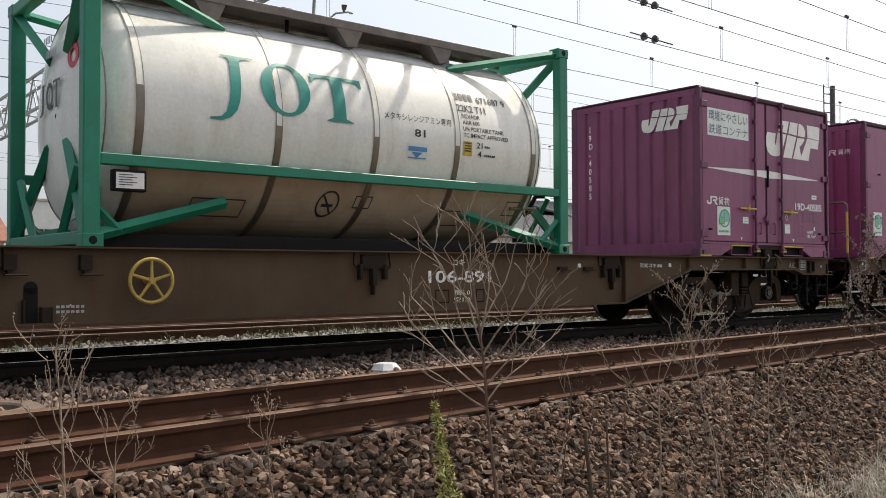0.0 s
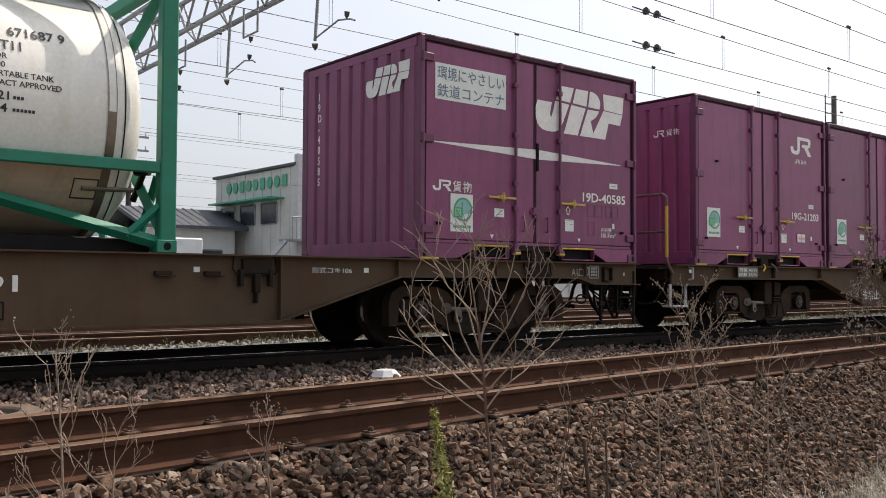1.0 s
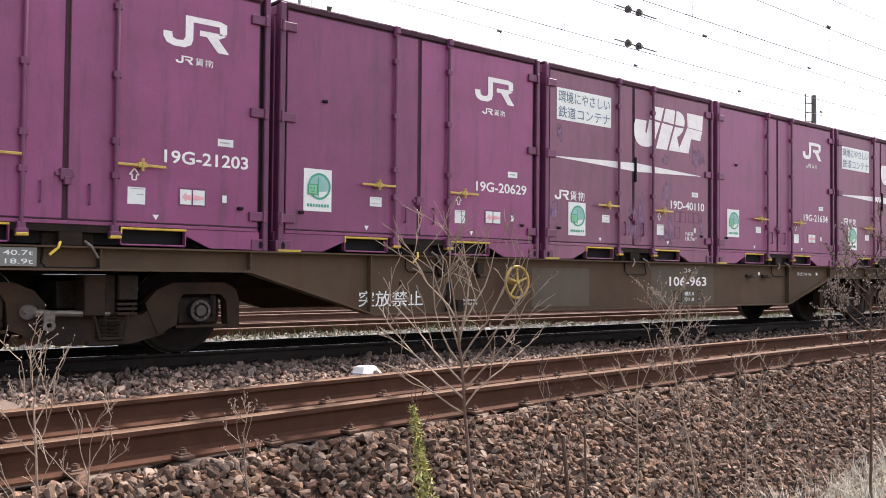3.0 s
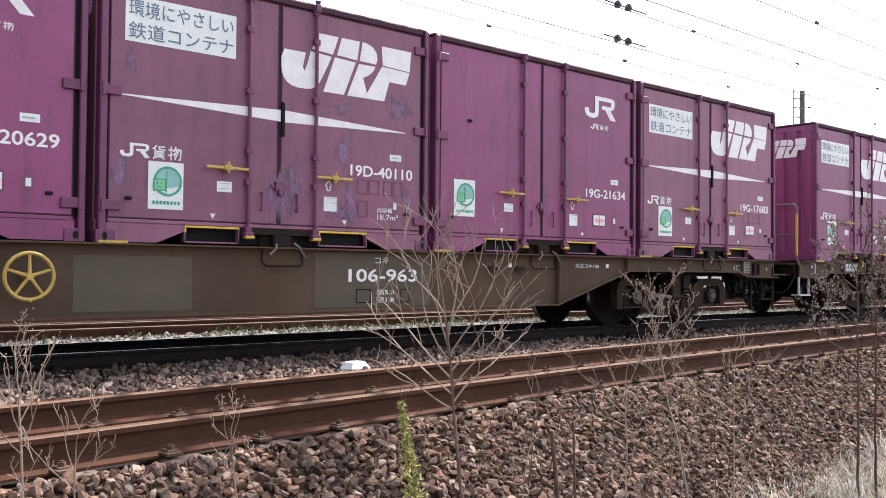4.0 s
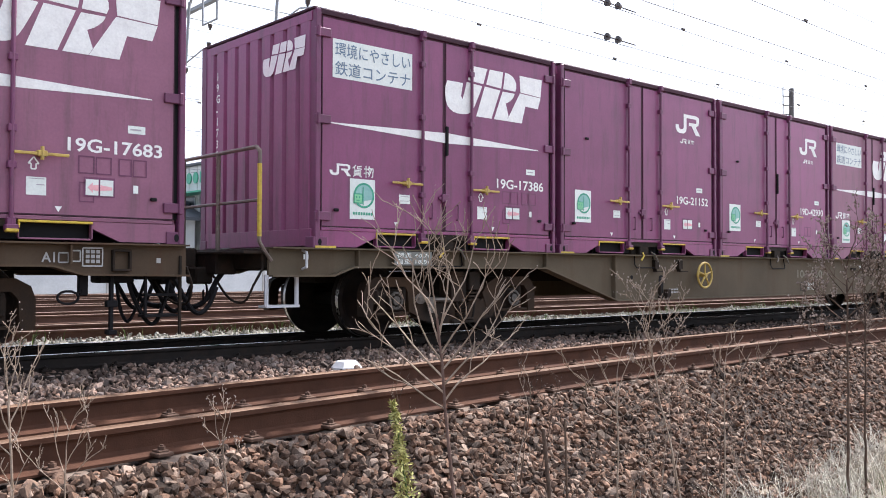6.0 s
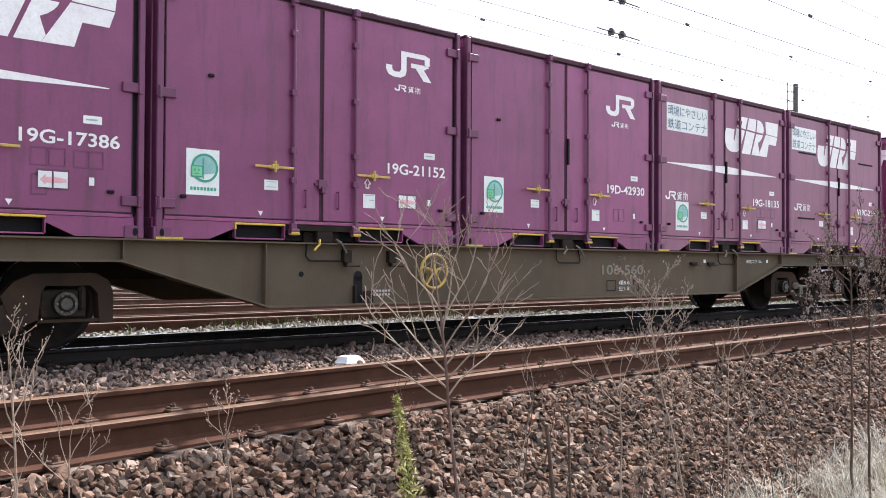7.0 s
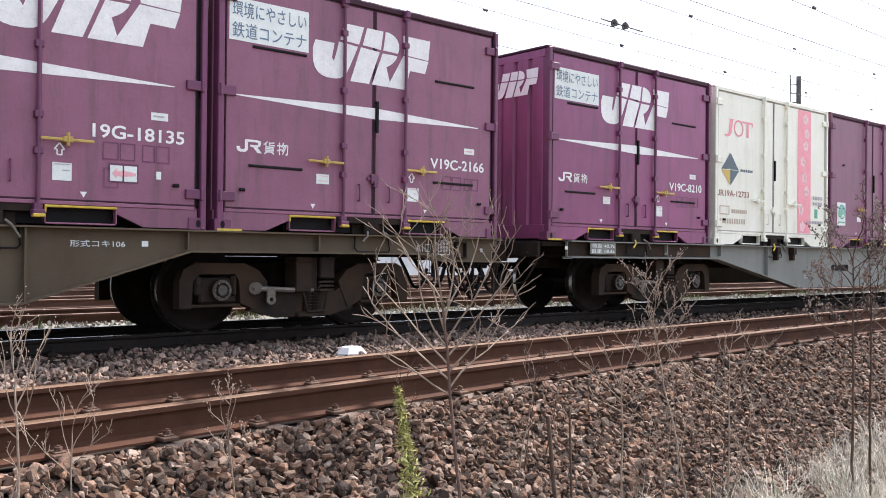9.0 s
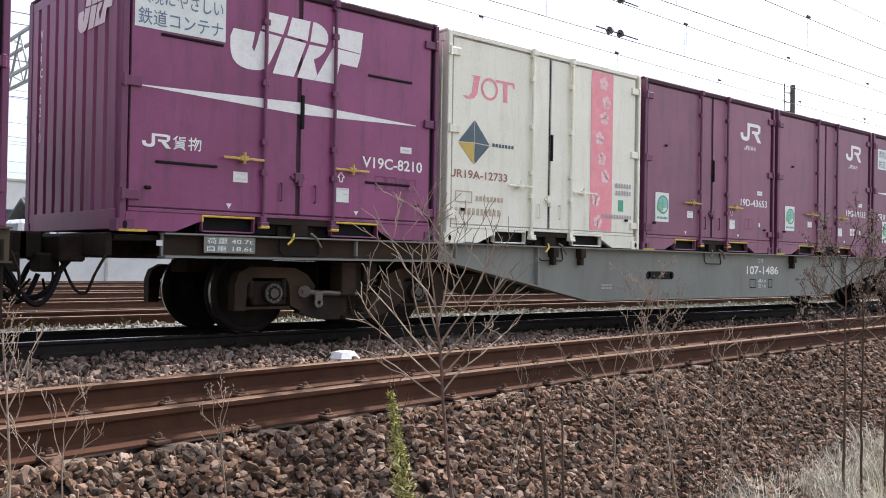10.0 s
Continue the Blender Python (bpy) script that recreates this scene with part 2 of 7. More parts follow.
M = {
    "purple": surface("purple_paint", (0.192, 0.037, 0.108), (0.246, 0.055, 0.148), 0.42, 0, 1.2, 40, 0.05, (0.070, 0.030, 0.042), 0.75, 0.14, 7.0, gloss=0.5),
    "faded": surface("faded_purple_paint", (0.198, 0.069, 0.116), (0.254, 0.093, 0.152), 0.5, 0, 1.4, 40, 0.06, (0.090, 0.052, 0.055), 0.8, 0.14, 7.0, gloss=0.5),
    "purple_dark": surface("darker_purple_ironwork", (0.118, 0.026, 0.072), (0.160, 0.040, 0.100), 0.5, 0, 3, 60, 0.1, (0.07, 0.045, 0.04), 0.6, 0.15),
    "roof": surface("sooty_roof_edge", (0.045, 0.02, 0.03), (0.07, 0.03, 0.045), 0.7, 0, 4, 60, 0.1),
    # black for rubber; in hollows and openings it paints their shade
    "rubber_shade": surface("black_rubber_and_shade", (0.006, 0.0055, 0.006), (0.011, 0.010, 0.011), 0.7, 0, 5, 60, 0.05),
    "cream": surface("cream_paint", (0.74, 0.735, 0.60), (0.81, 0.80, 0.68), 0.45, 0, 1.5, 40, 0.04, (0.42, 0.37, 0.27), 0.4, 0.04, 9.0),
    "white": surface("white_paint", (0.74, 0.725, 0.70), (0.82, 0.81, 0.78), 0.5, 0, 6, 50, 0.03, (0.45, 0.40, 0.42), 0.35, 0.03),
    "sticker": surface("sticker_white", (0.66, 0.70, 0.66), (0.74, 0.77, 0.72), 0.4, 0, 6, 60, 0.02, None, 0, 0.05),
    "sticker_green": surface("sticker_green", (0.03, 0.28, 0.17), (0.05, 0.36, 0.22), 0.4, 0, 6, 60, 0.02, None, 0, 0.05),
    "signblue": surface("sign_blue_ink", (0.10, 0.16, 0.24), (0.13, 0.20, 0.28), 0.5, 0, 6, 60, 0.02, None, 0, 0.05),
    "red": surface("red_ink", (0.55, 0.03, 0.06), (0.62, 0.05, 0.08), 0.45, 0, 6, 60, 0.02, None, 0, 0.05),
    "pink": surface("pink_band", (0.74, 0.24, 0.28), (0.80, 0.31, 0.34), 0.45, 0, 6, 60, 0.02, None, 0, 0.05),
    "pale_pink": surface("pale_blossom", (0.80, 0.50, 0.52), (0.84, 0.58, 0.58), 0.45, 0, 6, 60, 0.02, None, 0, 0.05),
    "slate": surface("slate_ink", (0.05, 0.08, 0.10), (0.07, 0.11, 0.13), 0.45, 0, 6, 60, 0.02, None, 0, 0.05),
    "gold": surface("gold_ink", (0.50, 0.34, 0.06), (0.56, 0.40, 0.08), 0.45, 0, 6, 60, 0.02, None, 0, 0.05),
    "brownink": surface("brown_ink", (0.30, 0.13, 0.10), (0.36, 0.16, 0.12), 0.5, 0, 6, 60, 0.02, None, 0, 0.05),
    "yellow": surface("yellow_paint", (0.52, 0.36, 0.03), (0.62, 0.45, 0.05), 0.55, 0, 8, 70, 0.1, (0.16, 0.10, 0.04), 0.7, 0.12),
    "brass": surface("ochre_handwheel_paint", (0.40, 0.27, 0.055), (0.50, 0.345, 0.08), 0.5, 0, 8, 70, 0.1, (0.16, 0.10, 0.05), 0.6, 0.1),
    "sill": surface("brown_grey_wagon_paint", (0.070, 0.046, 0.028), (0.102, 0.069, 0.043), 0.72, 0, 0.8, 50, 0.08, (0.085, 0.036, 0.018), 0.75, 0.08, 3.0),
    "sill_olive": surface("olive_brown_wagon_paint", (0.086, 0.066, 0.042), (0.122, 0.094, 0.061), 0.72, 0, 0.8, 50, 0.08, (0.078, 0.042, 0.022), 0.6, 0.08, 3.0),
    "sill_patch": surface("repainted_wagon_panel", (0.084, 0.069, 0.048), (0.108, 0.088, 0.063), 0.7, 0, 1.2, 50, 0.05, (0.075, 0.050, 0.032), 0.5, 0.05, 4.0),
    "sill_grey": surface("grey_wagon_paint", (0.19, 0.195, 0.172), (0.235, 0.24, 0.212), 0.65, 0, 1.0, 50, 0.06, (0.12, 0.10, 0.08), 0.45, 0.06, 5.0),
    "under": surface("grimy_running_gear", (0.015, 0.0115, 0.0085), (0.031, 0.022, 0.016), 0.82, 0.0, 4, 70, 0.25, (0.085, 0.045, 0.026), 0.4, 0.2),
    "wheel": surface("dark_wheel_steel", (0.014, 0.011, 0.010), (0.026, 0.020, 0.016), 0.65, 0.1, 5, 70, 0.15, (0.05, 0.028, 0.018), 0.4, 0.15),
    "tread": surface("polished_tread", (0.40, 0.38, 0.36), (0.50, 0.48, 0.46), 0.3, 1.0, 8, 80, 0.05, None, 0, 0.05),
    "metal": surface("greased_steel_fitting", (0.11, 0.095, 0.08), (0.18, 0.155, 0.13), 0.5, 0.6, 8, 80, 0.15, (0.08, 0.05, 0.035), 0.6, 0.15),
    "handrail": surface("worn_brown_handrail", (0.11, 0.085, 0.07), (0.16, 0.12, 0.10), 0.5, 0.2, 8, 80, 0.1, (0.3, 0.28, 0.25), 0.4, 0.1),
    "tank": surface("tank_cladding", (0.71, 0.70, 0.65), (0.79, 0.78, 0.72), 0.28, 0.0, 0.9, 30, 0.02, (0.50, 0.43, 0.32), 0.45, 0.02, 5.0),
    "tank_grime_reflection": surface("brown_grime_reflection_on_tank", (0.34, 0.265, 0.18), (0.50, 0.41, 0.31), 0.4, 0.0, 0.7, 30, 0.02, (0.20, 0.15, 0.10), 0.6, 0.0, 4.0),
    "cap": surface("bearing_cap_metal", (0.045, 0.039, 0.032), (0.095, 0.083, 0.070), 0.5, 0.4, 20, 80, 0.2, (0.05, 0.035, 0.025), 0.7, 0.1),
    # paler than the web: the highlight on far rail heads is painted
    "rust_shine": surface("lit_far_rail_head", (0.15, 0.098, 0.074), (0.21, 0.145, 0.112), 0.75, 0.0, 3.0, 120, 0.1, (0.16, 0.09, 0.06), 0.5, 0.1),
    "rust_far": surface("dull_rusty_rail", (0.060, 0.031, 0.021), (0.092, 0.052, 0.038), 0.85, 0.0, 3.0, 120, 0.3, (0.05, 0.03, 0.022), 0.6, 0.1),
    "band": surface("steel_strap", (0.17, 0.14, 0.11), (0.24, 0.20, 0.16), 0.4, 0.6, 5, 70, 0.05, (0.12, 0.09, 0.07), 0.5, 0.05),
    "frame_green": surface("green_frame_paint", (0.004, 0.170, 0.098), (0.008, 0.21, 0.125), 0.5, 0, 3, 60, 0.04, (0.03, 0.10, 0.06), 0.5, 0.06),
    "logo_green": surface("green_marking", (0.005, 0.20, 0.16), (0.01, 0.25, 0.20), 0.35, 0, 4, 60, 0.02, None, 0, 0.03),
    "scuff": surface("scuffed_paint", (0.22, 0.115, 0.19), (0.34, 0.23, 0.34), 0.6, 0, 12, 80, 0.05, (0.14, 0.05, 0.09), 0.7, 0.1),
    "ink_faint": surface("faded_white_marking", (0.17, 0.15, 0.11), (0.22, 0.20, 0.15), 0.6, 0, 6, 60, 0.02, None, 0, 0.05),
    "ink": surface("black_marking", (0.02, 0.02, 0.022), (0.035, 0.033, 0.033), 0.5, 0, 6, 60, 0.02, None, 0, 0.05),
    "blueink": surface("blue_sticker", (0.05, 0.22, 0.45), (0.08, 0.27, 0.52), 0.4, 0, 6, 60, 0.02, None, 0, 0.05),
    "walkway": surface("grey_brown_walkway", (0.15, 0.13, 0.12), (0.22, 0.19, 0.17), 0.6, 0.3, 5, 60, 0.15, (0.10, 0.07, 0.05), 0.5, 0.1),
    "clip": surface("brown_clip_steel", (0.070, 0.038, 0.026), (0.125, 0.078, 0.056), 0.8, 0.1, 8, 90, 0.2, (0.10, 0.055, 0.035), 0.5, 0.15),
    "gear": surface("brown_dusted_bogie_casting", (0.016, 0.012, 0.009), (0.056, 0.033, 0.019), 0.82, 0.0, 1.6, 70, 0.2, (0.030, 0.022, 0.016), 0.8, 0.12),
    "stem_mid": surface("reddish_bark", (0.10, 0.060, 0.048), (0.17, 0.11, 0.09), 0.8, 0, 12, 80, 0.2, None, 0, 0.1),
    "sticker_lime": surface("sticker_light_green", (0.16, 0.50, 0.24), (0.22, 0.56, 0.30), 0.45, 0, 9, 60, 0.02, None, 0, 0.05),
    "cream_print": surface("tan_print", (0.46, 0.36, 0.27), (0.52, 0.42, 0.32), 0.5, 0, 6, 60, 0.02, None, 0, 0.05),
    "sticker_teal": surface("sticker_pale_teal", (0.20, 0.42, 0.38), (0.27, 0.50, 0.45), 0.45, 0, 9, 60, 0.02, None, 0, 0.05),
    "text_faint": surface("faint_grey_print", (0.36, 0.33, 0.35), (0.44, 0.41, 0.43), 0.5, 0, 6, 60, 0.02, None, 0, 0.05),
    "pink_print": surface("pink_print", (0.72, 0.33, 0.36), (0.78, 0.42, 0.44), 0.5, 0, 6, 60, 0.02, None, 0, 0.05),
    "rust": surface("rusty_rail", (0.048, 0.020, 0.011), (0.080, 0.035, 0.020), 0.85, 0.0, 3.0, 120, 0.35, (0.075, 0.032, 0.018), 0.6, 0.1),
    "rust_top": surface("brown_rail_head", (0.105, 0.058, 0.034), (0.145, 0.087, 0.055), 0.6, 0.15, 4.0, 120, 0.2, (0.13, 0.065, 0.035), 0.6, 0.08),
    # near-black: the shadow under the train is put into the rail colour
    "rail_dark": surface("grimy_shaded_rail", (0.014, 0.011, 0.010), (0.026, 0.020, 0.016), 0.7, 0.2, 3.0, 120, 0.2, (0.07, 0.04, 0.025), 0.5, 0.08),
    "rail_bright": surface("polished_rail_head", (0.32, 0.30, 0.28), (0.42, 0.40, 0.37), 0.25, 0.9, 3, 100, 0.05, None, 0, 0.05),
    "sleeper": surface("weathered_concrete_sleeper", (0.115, 0.085, 0.066), (0.165, 0.128, 0.103), 0.9, 0, 5, 90, 0.3, (0.14, 0.085, 0.06), 0.6, 0.12),
    "stone": surface("ballast_stone", (0.056, 0.030, 0.019), (0.165, 0.102, 0.070), 0.9, 0, 9, 90, 0.6, (0.135, 0.062, 0.034), 0.6, 0.74, 0, True, (0.172, 0.132, 0.104)),
    "stone_pale": surface("pale_ballast_stone", (0.098, 0.060, 0.044), (0.250, 0.172, 0.132), 0.9, 0, 9, 90, 0.4, (0.15, 0.085, 0.06), 0.5, 0.68, 0, True, (0.19, 0.155, 0.132)),
    "stone_one": surface("ballast_stone_single", (0.056, 0.030, 0.019), (0.165, 0.102, 0.070), 0.9, 0, 9, 90, 0.6, (0.135, 0.062, 0.034), 0.6, 0.68, 0, False, (0.172, 0.132, 0.104)),
    # near-black: shade in the gaps between stones is put into this colour
    "bed": surface("ballast_bed_gap_shade", (0.014, 0.009, 0.007), (0.036, 0.024, 0.017), 0.95, 0, 14, 60, 1.0, (0.03, 0.022, 0.018), 0.7, 0.0),
    "gravel": surface("pale_gravel", (0.15, 0.143, 0.12), (0.28, 0.27, 0.235), 0.95, 0, 16, 60, 0.8, (0.10, 0.10, 0.06), 0.6, 0.0),
    "soil": surface("dry_soil", (0.13, 0.105, 0.075), (0.20, 0.165, 0.12), 0.95, 0, 3, 40, 0.7, (0.07, 0.075, 0.035), 0.6, 0.0),
    "concrete": surface("concrete", (0.36, 0.35, 0.33), (0.46, 0.45, 0.43), 0.85, 0, 3, 70, 0.25, (0.22, 0.20, 0.17), 0.5, 0.08),
    "whitebox": surface("white_resin_lid", (0.46, 0.46, 0.47), (0.56, 0.56, 0.57), 0.55, 0, 8, 60, 0.05, (0.4, 0.36, 0.33), 0.4, 0.0),
    "stem": surface("pale_dry_stem", (0.20, 0.145, 0.105), (0.34, 0.27, 0.21), 0.8, 0, 12, 80, 0.2, None, 0, 0.2),
    "stem_dark": surface("brown_dry_stem", (0.060, 0.040, 0.030), (0.11, 0.075, 0.055), 0.85, 0, 12, 80, 0.2, None, 0, 0.2),
    "bud": surface("grey_seed_head", (0.22, 0.17, 0.14), (0.34, 0.28, 0.24), 0.9, 0, 20, 80, 0.2, None, 0, 0.3, 0, True),
    "leaf": surface("yellow_green_leaf", (0.27, 0.26, 0.07), (0.45, 0.42, 0.17), 0.7, 0, 20, 80, 0.1, None, 0, 0.35, 0, True),
    "grass_dry": surface("dry_grass", (0.38, 0.35, 0.28), (0.55, 0.52, 0.44), 0.8, 0, 12, 80, 0.1, None, 0, 0.3, 0, True),
    "grass_green": surface("green_weed", (0.06, 0.10, 0.03), (0.11, 0.16, 0.05), 0.8, 0, 12, 80, 0.1, None, 0, 0.3, 0, True),
    "galv": surface("galvanised_steel", (0.24, 0.25, 0.26), (0.32, 0.33, 0.34), 0.5, 0.5, 4, 60, 0.08, None, 0, 0.1),
    "wire": surface("overhead_wire", (0.06, 0.06, 0.065), (0.10, 0.10, 0.105), 0.5, 0.5, 4, 60, 0.0, None, 0, 0.1),
    "insul": surface("brown_insulator", (0.06, 0.05, 0.045), (0.09, 0.075, 0.07), 0.3, 0, 4, 60, 0.0, None, 0, 0.1),
    "wall_white": surface("white_panel_wall", (0.44, 0.45, 0.46), (0.54, 0.55, 0.56), 0.6, 0, 0.8, 20, 0.03, (0.6, 0.6, 0.58), 0.3, 0.04),
    "wall_pale": surface("pale_wall_panel", (0.56, 0.56, 0.55), (0.64, 0.64, 0.62), 0.7, 0, 0.8, 20, 0.05, (0.42, 0.41, 0.38), 0.4, 0.06),
    "wall_beige": surface("beige_wall", (0.46, 0.43, 0.38), (0.54, 0.51, 0.45), 0.8, 0, 0.5, 20, 0.05, (0.36, 0.33, 0.28), 0.4, 0.06),
    "glass": surface("dark_window_glass", (0.03, 0.04, 0.05), (0.06, 0.07, 0.085), 0.08, 0, 2, 20, 0.0, None, 0, 0.2),
    "tile": surface("grey_roof_tile", (0.07, 0.075, 0.085), (0.11, 0.115, 0.125), 0.7, 0, 3, 30, 0.3, None, 0, 0.1),
    "redroof": surface("red_brown_roof", (0.20, 0.09, 0.065), (0.27, 0.13, 0.09), 0.75, 0, 3, 30, 0.3, None, 0, 0.1),
    "trunk": surface("wooden_pole", (0.06, 0.05, 0.045), (0.10, 0.085, 0.075), 0.85, 0, 3, 40, 0.2, None, 0, 0.1),
    "carwhite": surface("white_vehicle_paint", (0.66, 0.67, 0.68), (0.72, 0.73, 0.74), 0.3, 0, 2, 20, 0.0, None, 0, 0.05),
    "foliage": surface("hedge_leaf", (0.035, 0.055, 0.02), (0.07, 0.10, 0.035), 0.8, 0, 3, 30, 0.3, None, 0, 0.4, 0, True),
}

# scuffs: pale rubbed paint in upright streaks that fade out towards their edges
_n, _l = M["scuff"].node_tree.nodes, M["scuff"].node_tree.links
_tc, _mp, _st, _mg, _gr = [_n.new("ShaderNode" + k) for k in ("TexCoord", "Mapping", "TexNoise", "Mapping", "TexGradient")]
_mp.inputs["Scale"].default_value = (1, 1, 0.22)
_st.inputs["Scale"].default_value, _st.inputs["Detail"].default_value = 22, 5
_mg.inputs["Location"].default_value, _mg.inputs["Scale"].default_value = (-1, 0, -1), (2, 0, 2)
_gr.gradient_type = "SPHERICAL"
_l.new(_tc.outputs["Object"], _mp.inputs[0])
_l.new(_mp.outputs[0], _st.inputs["Vector"])
_l.new(_tc.outputs["Generated"], _mg.inputs[0])
_l.new(_mg.outputs[0], _gr.inputs[0])
_ad, _mr = _n.new("ShaderNodeMath"), _n.new("ShaderNodeMapRange")
_ad.operation = "MULTIPLY_ADD"
_ad.inputs[1].default_value = 0.45
_l.new(_gr.outputs["Fac"], _ad.inputs[0])
_l.new(_st.outputs["Fac"], _ad.inputs[2])
_mr.inputs["From Min"].default_value, _mr.inputs["From Max"].default_value, _mr.inputs["To Max"].default_value = 0.58, 0.80, 0.75
_l.new(_ad.outputs[0], _mr.inputs["Value"])
_l.new(_mr.outputs[0], _n["Principled BSDF"].inputs["Alpha"])


# ---- mesh helpers ----
def part(name, bm, material, parent=None, label="", smooth=False):
    """One mesh object from a bmesh, under a thing or under a part."""
    me = bpy.data.meshes.new(name)
    if smooth:
        for f in bm.faces:
            f.smooth = True
    bm.to_mesh(me)
    bm.free()
    me.materials.append(M[material])
    ob = new(name, me)
    ob.parent = parent
    return tagged(ob, label)


def box(bm, x0, x1, y0, y1, z0, z1, b=0.0):
    m = Matrix.Translation(((x0 + x1) / 2, (y0 + y1) / 2, (z0 + z1) / 2)) @ Matrix.Diagonal((abs(x1 - x0), abs(y1 - y0), abs(z1 - z0), 1))
    vs = bmesh.ops.create_cube(bm, size=1, matrix=m)["verts"]
    if b > 0:
        es = list({e for v in vs for e in v.link_edges})
        bmesh.ops.bevel(bm, geom=es, offset=b, segments=1, affect="EDGES", profile=0.5)
    return bm


def boxes(*rows, b=0.0):
    bm = bmesh.new()
    for r in rows:
        box(bm, *r, b=b)
    return bm


def tube(bm, p0, p1, r0, r1=None, n=8, caps=True):
    p0, p1 = Vector(p0), Vector(p1)
    d = p1 - p0
    q = d.to_track_quat("Z", "Y").to_matrix().to_4x4()
    m = Matrix.Translation((p0 + p1) / 2) @ q
    bmesh.ops.create_cone(bm, cap_ends=caps, segments=n, radius1=r0, radius2=r0 if r1 is None else r1, depth=d.length, matrix=m)
    return bm


def path_tube(bm, pts, r, n=8):
    for a, b_ in zip(pts, pts[1:]):
        tube(bm, a, b_, r, n=n)
    for p in pts[1:-1]:
        bmesh.ops.create_uvsphere(bm, u_segments=n, v_segments=4, radius=r * 1.02, matrix=Matrix.Translation(p))
    return bm


def prism(bm, outline, y0, y1):
    """A plate: an outline of (x, z) points, from y0 to y1."""
    a = [bm.verts.new((x, y0, z)) for x, z in outline]
    b = [bm.verts.new((x, y1, z)) for x, z in outline]
    fs = [bm.faces.new(a), bm.faces.new(b[::-1])]
    k = len(a)
    for i in range(k):
        fs.append(bm.faces.new((a[i], b[i], b[(i + 1) % k], a[(i + 1) % k])))
    bmesh.ops.recalc_face_normals(bm, faces=fs)
    return bm


def plates(*outlines, y0=-0.004, y1=0.002):
    bm = bmesh.new()
    for o in outlines:
        prism(bm, o, y0, y1)
    return bm


def rect(x0, x1, z0, z1):
    return [(x0, z0), (x1, z0), (x1, z1), (x0, z1)]


def disc(cx, cz, rx, rz=None, n=24):
    rz = rz or rx
    return [(cx + rx * math.cos(2 * math.pi * i / n), cz + rz * math.sin(2 * math.pi * i / n)) for i in range(n)]


def ring(bm, cx, cz, r0, r1, y0=-0.004, y1=0.002, n=24, sx=1.0, a0=0.0, a1=360.0):
    k = max(2, int(n * (a1 - a0) / 360))
    for i in range(k):
        t0, t1 = (radians(a0 + (a1 - a0) * j / k) for j in (i, i + 1))
        prism(bm, [(cx + sx * r0 * math.cos(t0), cz + r0 * math.sin(t0)), (cx + sx * r1 * math.cos(t0), cz + r1 * math.sin(t0)),
                   (cx + sx * r1 * math.cos(t1), cz + r1 * math.sin(t1)), (cx + sx * r0 * math.cos(t1), cz + r0 * math.sin(t1))], y0, y1)
    return bm


TEXTS = {}


def lettering(body, parent, material, x0, x1, z0, z1, y=-0.004, name="lettering", turn=None):
    """Flat letters that fill the box x0..x1, z0..z1 of a side facing -y."""
    if body not in TEXTS:
        cu = bpy.data.curves.new("letters", "FONT")
        cu.body, cu.resolution_u, cu.offset = body, 3, 0.018 if body.isascii() else 0.004
        ob = bpy.data.objects.new("letters", cu)
        scene.collection.objects.link(ob)
        bpy.context.view_layer.update()
        me = bpy.data.meshes.new_from_object(ob.evaluated_get(bpy.context.evaluated_depsgraph_get()))
        bpy.data.objects.remove(ob)
        TEXTS[body] = np.array([v.co[:] for v in me.vertices]), [tuple(p.vertices) for p in me.polygons]
        bpy.data.meshes.remove(me)
    co, faces = TEXTS[body]
    lo, hi = co.min(0), co.max(0)
    u = (co[:, 0] - lo[0]) / (hi[0] - lo[0])
    v = (co[:, 1] - lo[1]) / (hi[1] - lo[1])
    pts = [(x0 + a * (x1 - x0), y, z0 + c * (z1 - z0)) for a, c in zip(u, v)]
    me = bpy.data.meshes.new(name)
    me.from_pydata(pts, [], faces)
    me.materials.append(M[material])
    ob = new(name, me)
    ob.parent = parent
    if turn is not None:
        ob.matrix_basis = turn
    return ob


def thing(name, label, category, group=""):
    ob = new(name)
    ob.empty_display_size = 0.2
    return tagged(ob, label, category, group)


# ---- ground ----
def near_rail(x):
    """y of the nearer rusty rail, a slow curve that closes on the main line."""
    x = max(-30.0, min(x, 20.0))
    return 4.62 + 0.125 * x - 0.003 * x * x if x > -4 else 4.072 + 0.149 * (x + 4)


def lie(x, y):
    """Height of the ground: level formation, a ballast shoulder, and the field below it."""
    d = near_rail(x) - y
    wob = 0.03 * noise.noise((x * 0.7, y * 0.9, 0.3))
    if d < 0.42:
        rise = max(0.0, 1 - abs(y - 11.05) / 0.85)
        bed = -0.30 + 0.055 * max(0.0, min(1.0, (d - 0.22) / 0.2, 1.0) if d > 0 else min(1.0, (-d - 1.35) / 0.2))
        return bed + 0.14 * min(1.0, rise * 2.2) + wob * 0.5
    if d < 1.62:
        return -0.245 - (d - 0.42) * 0.62 + wob
    return -0.99 + wob


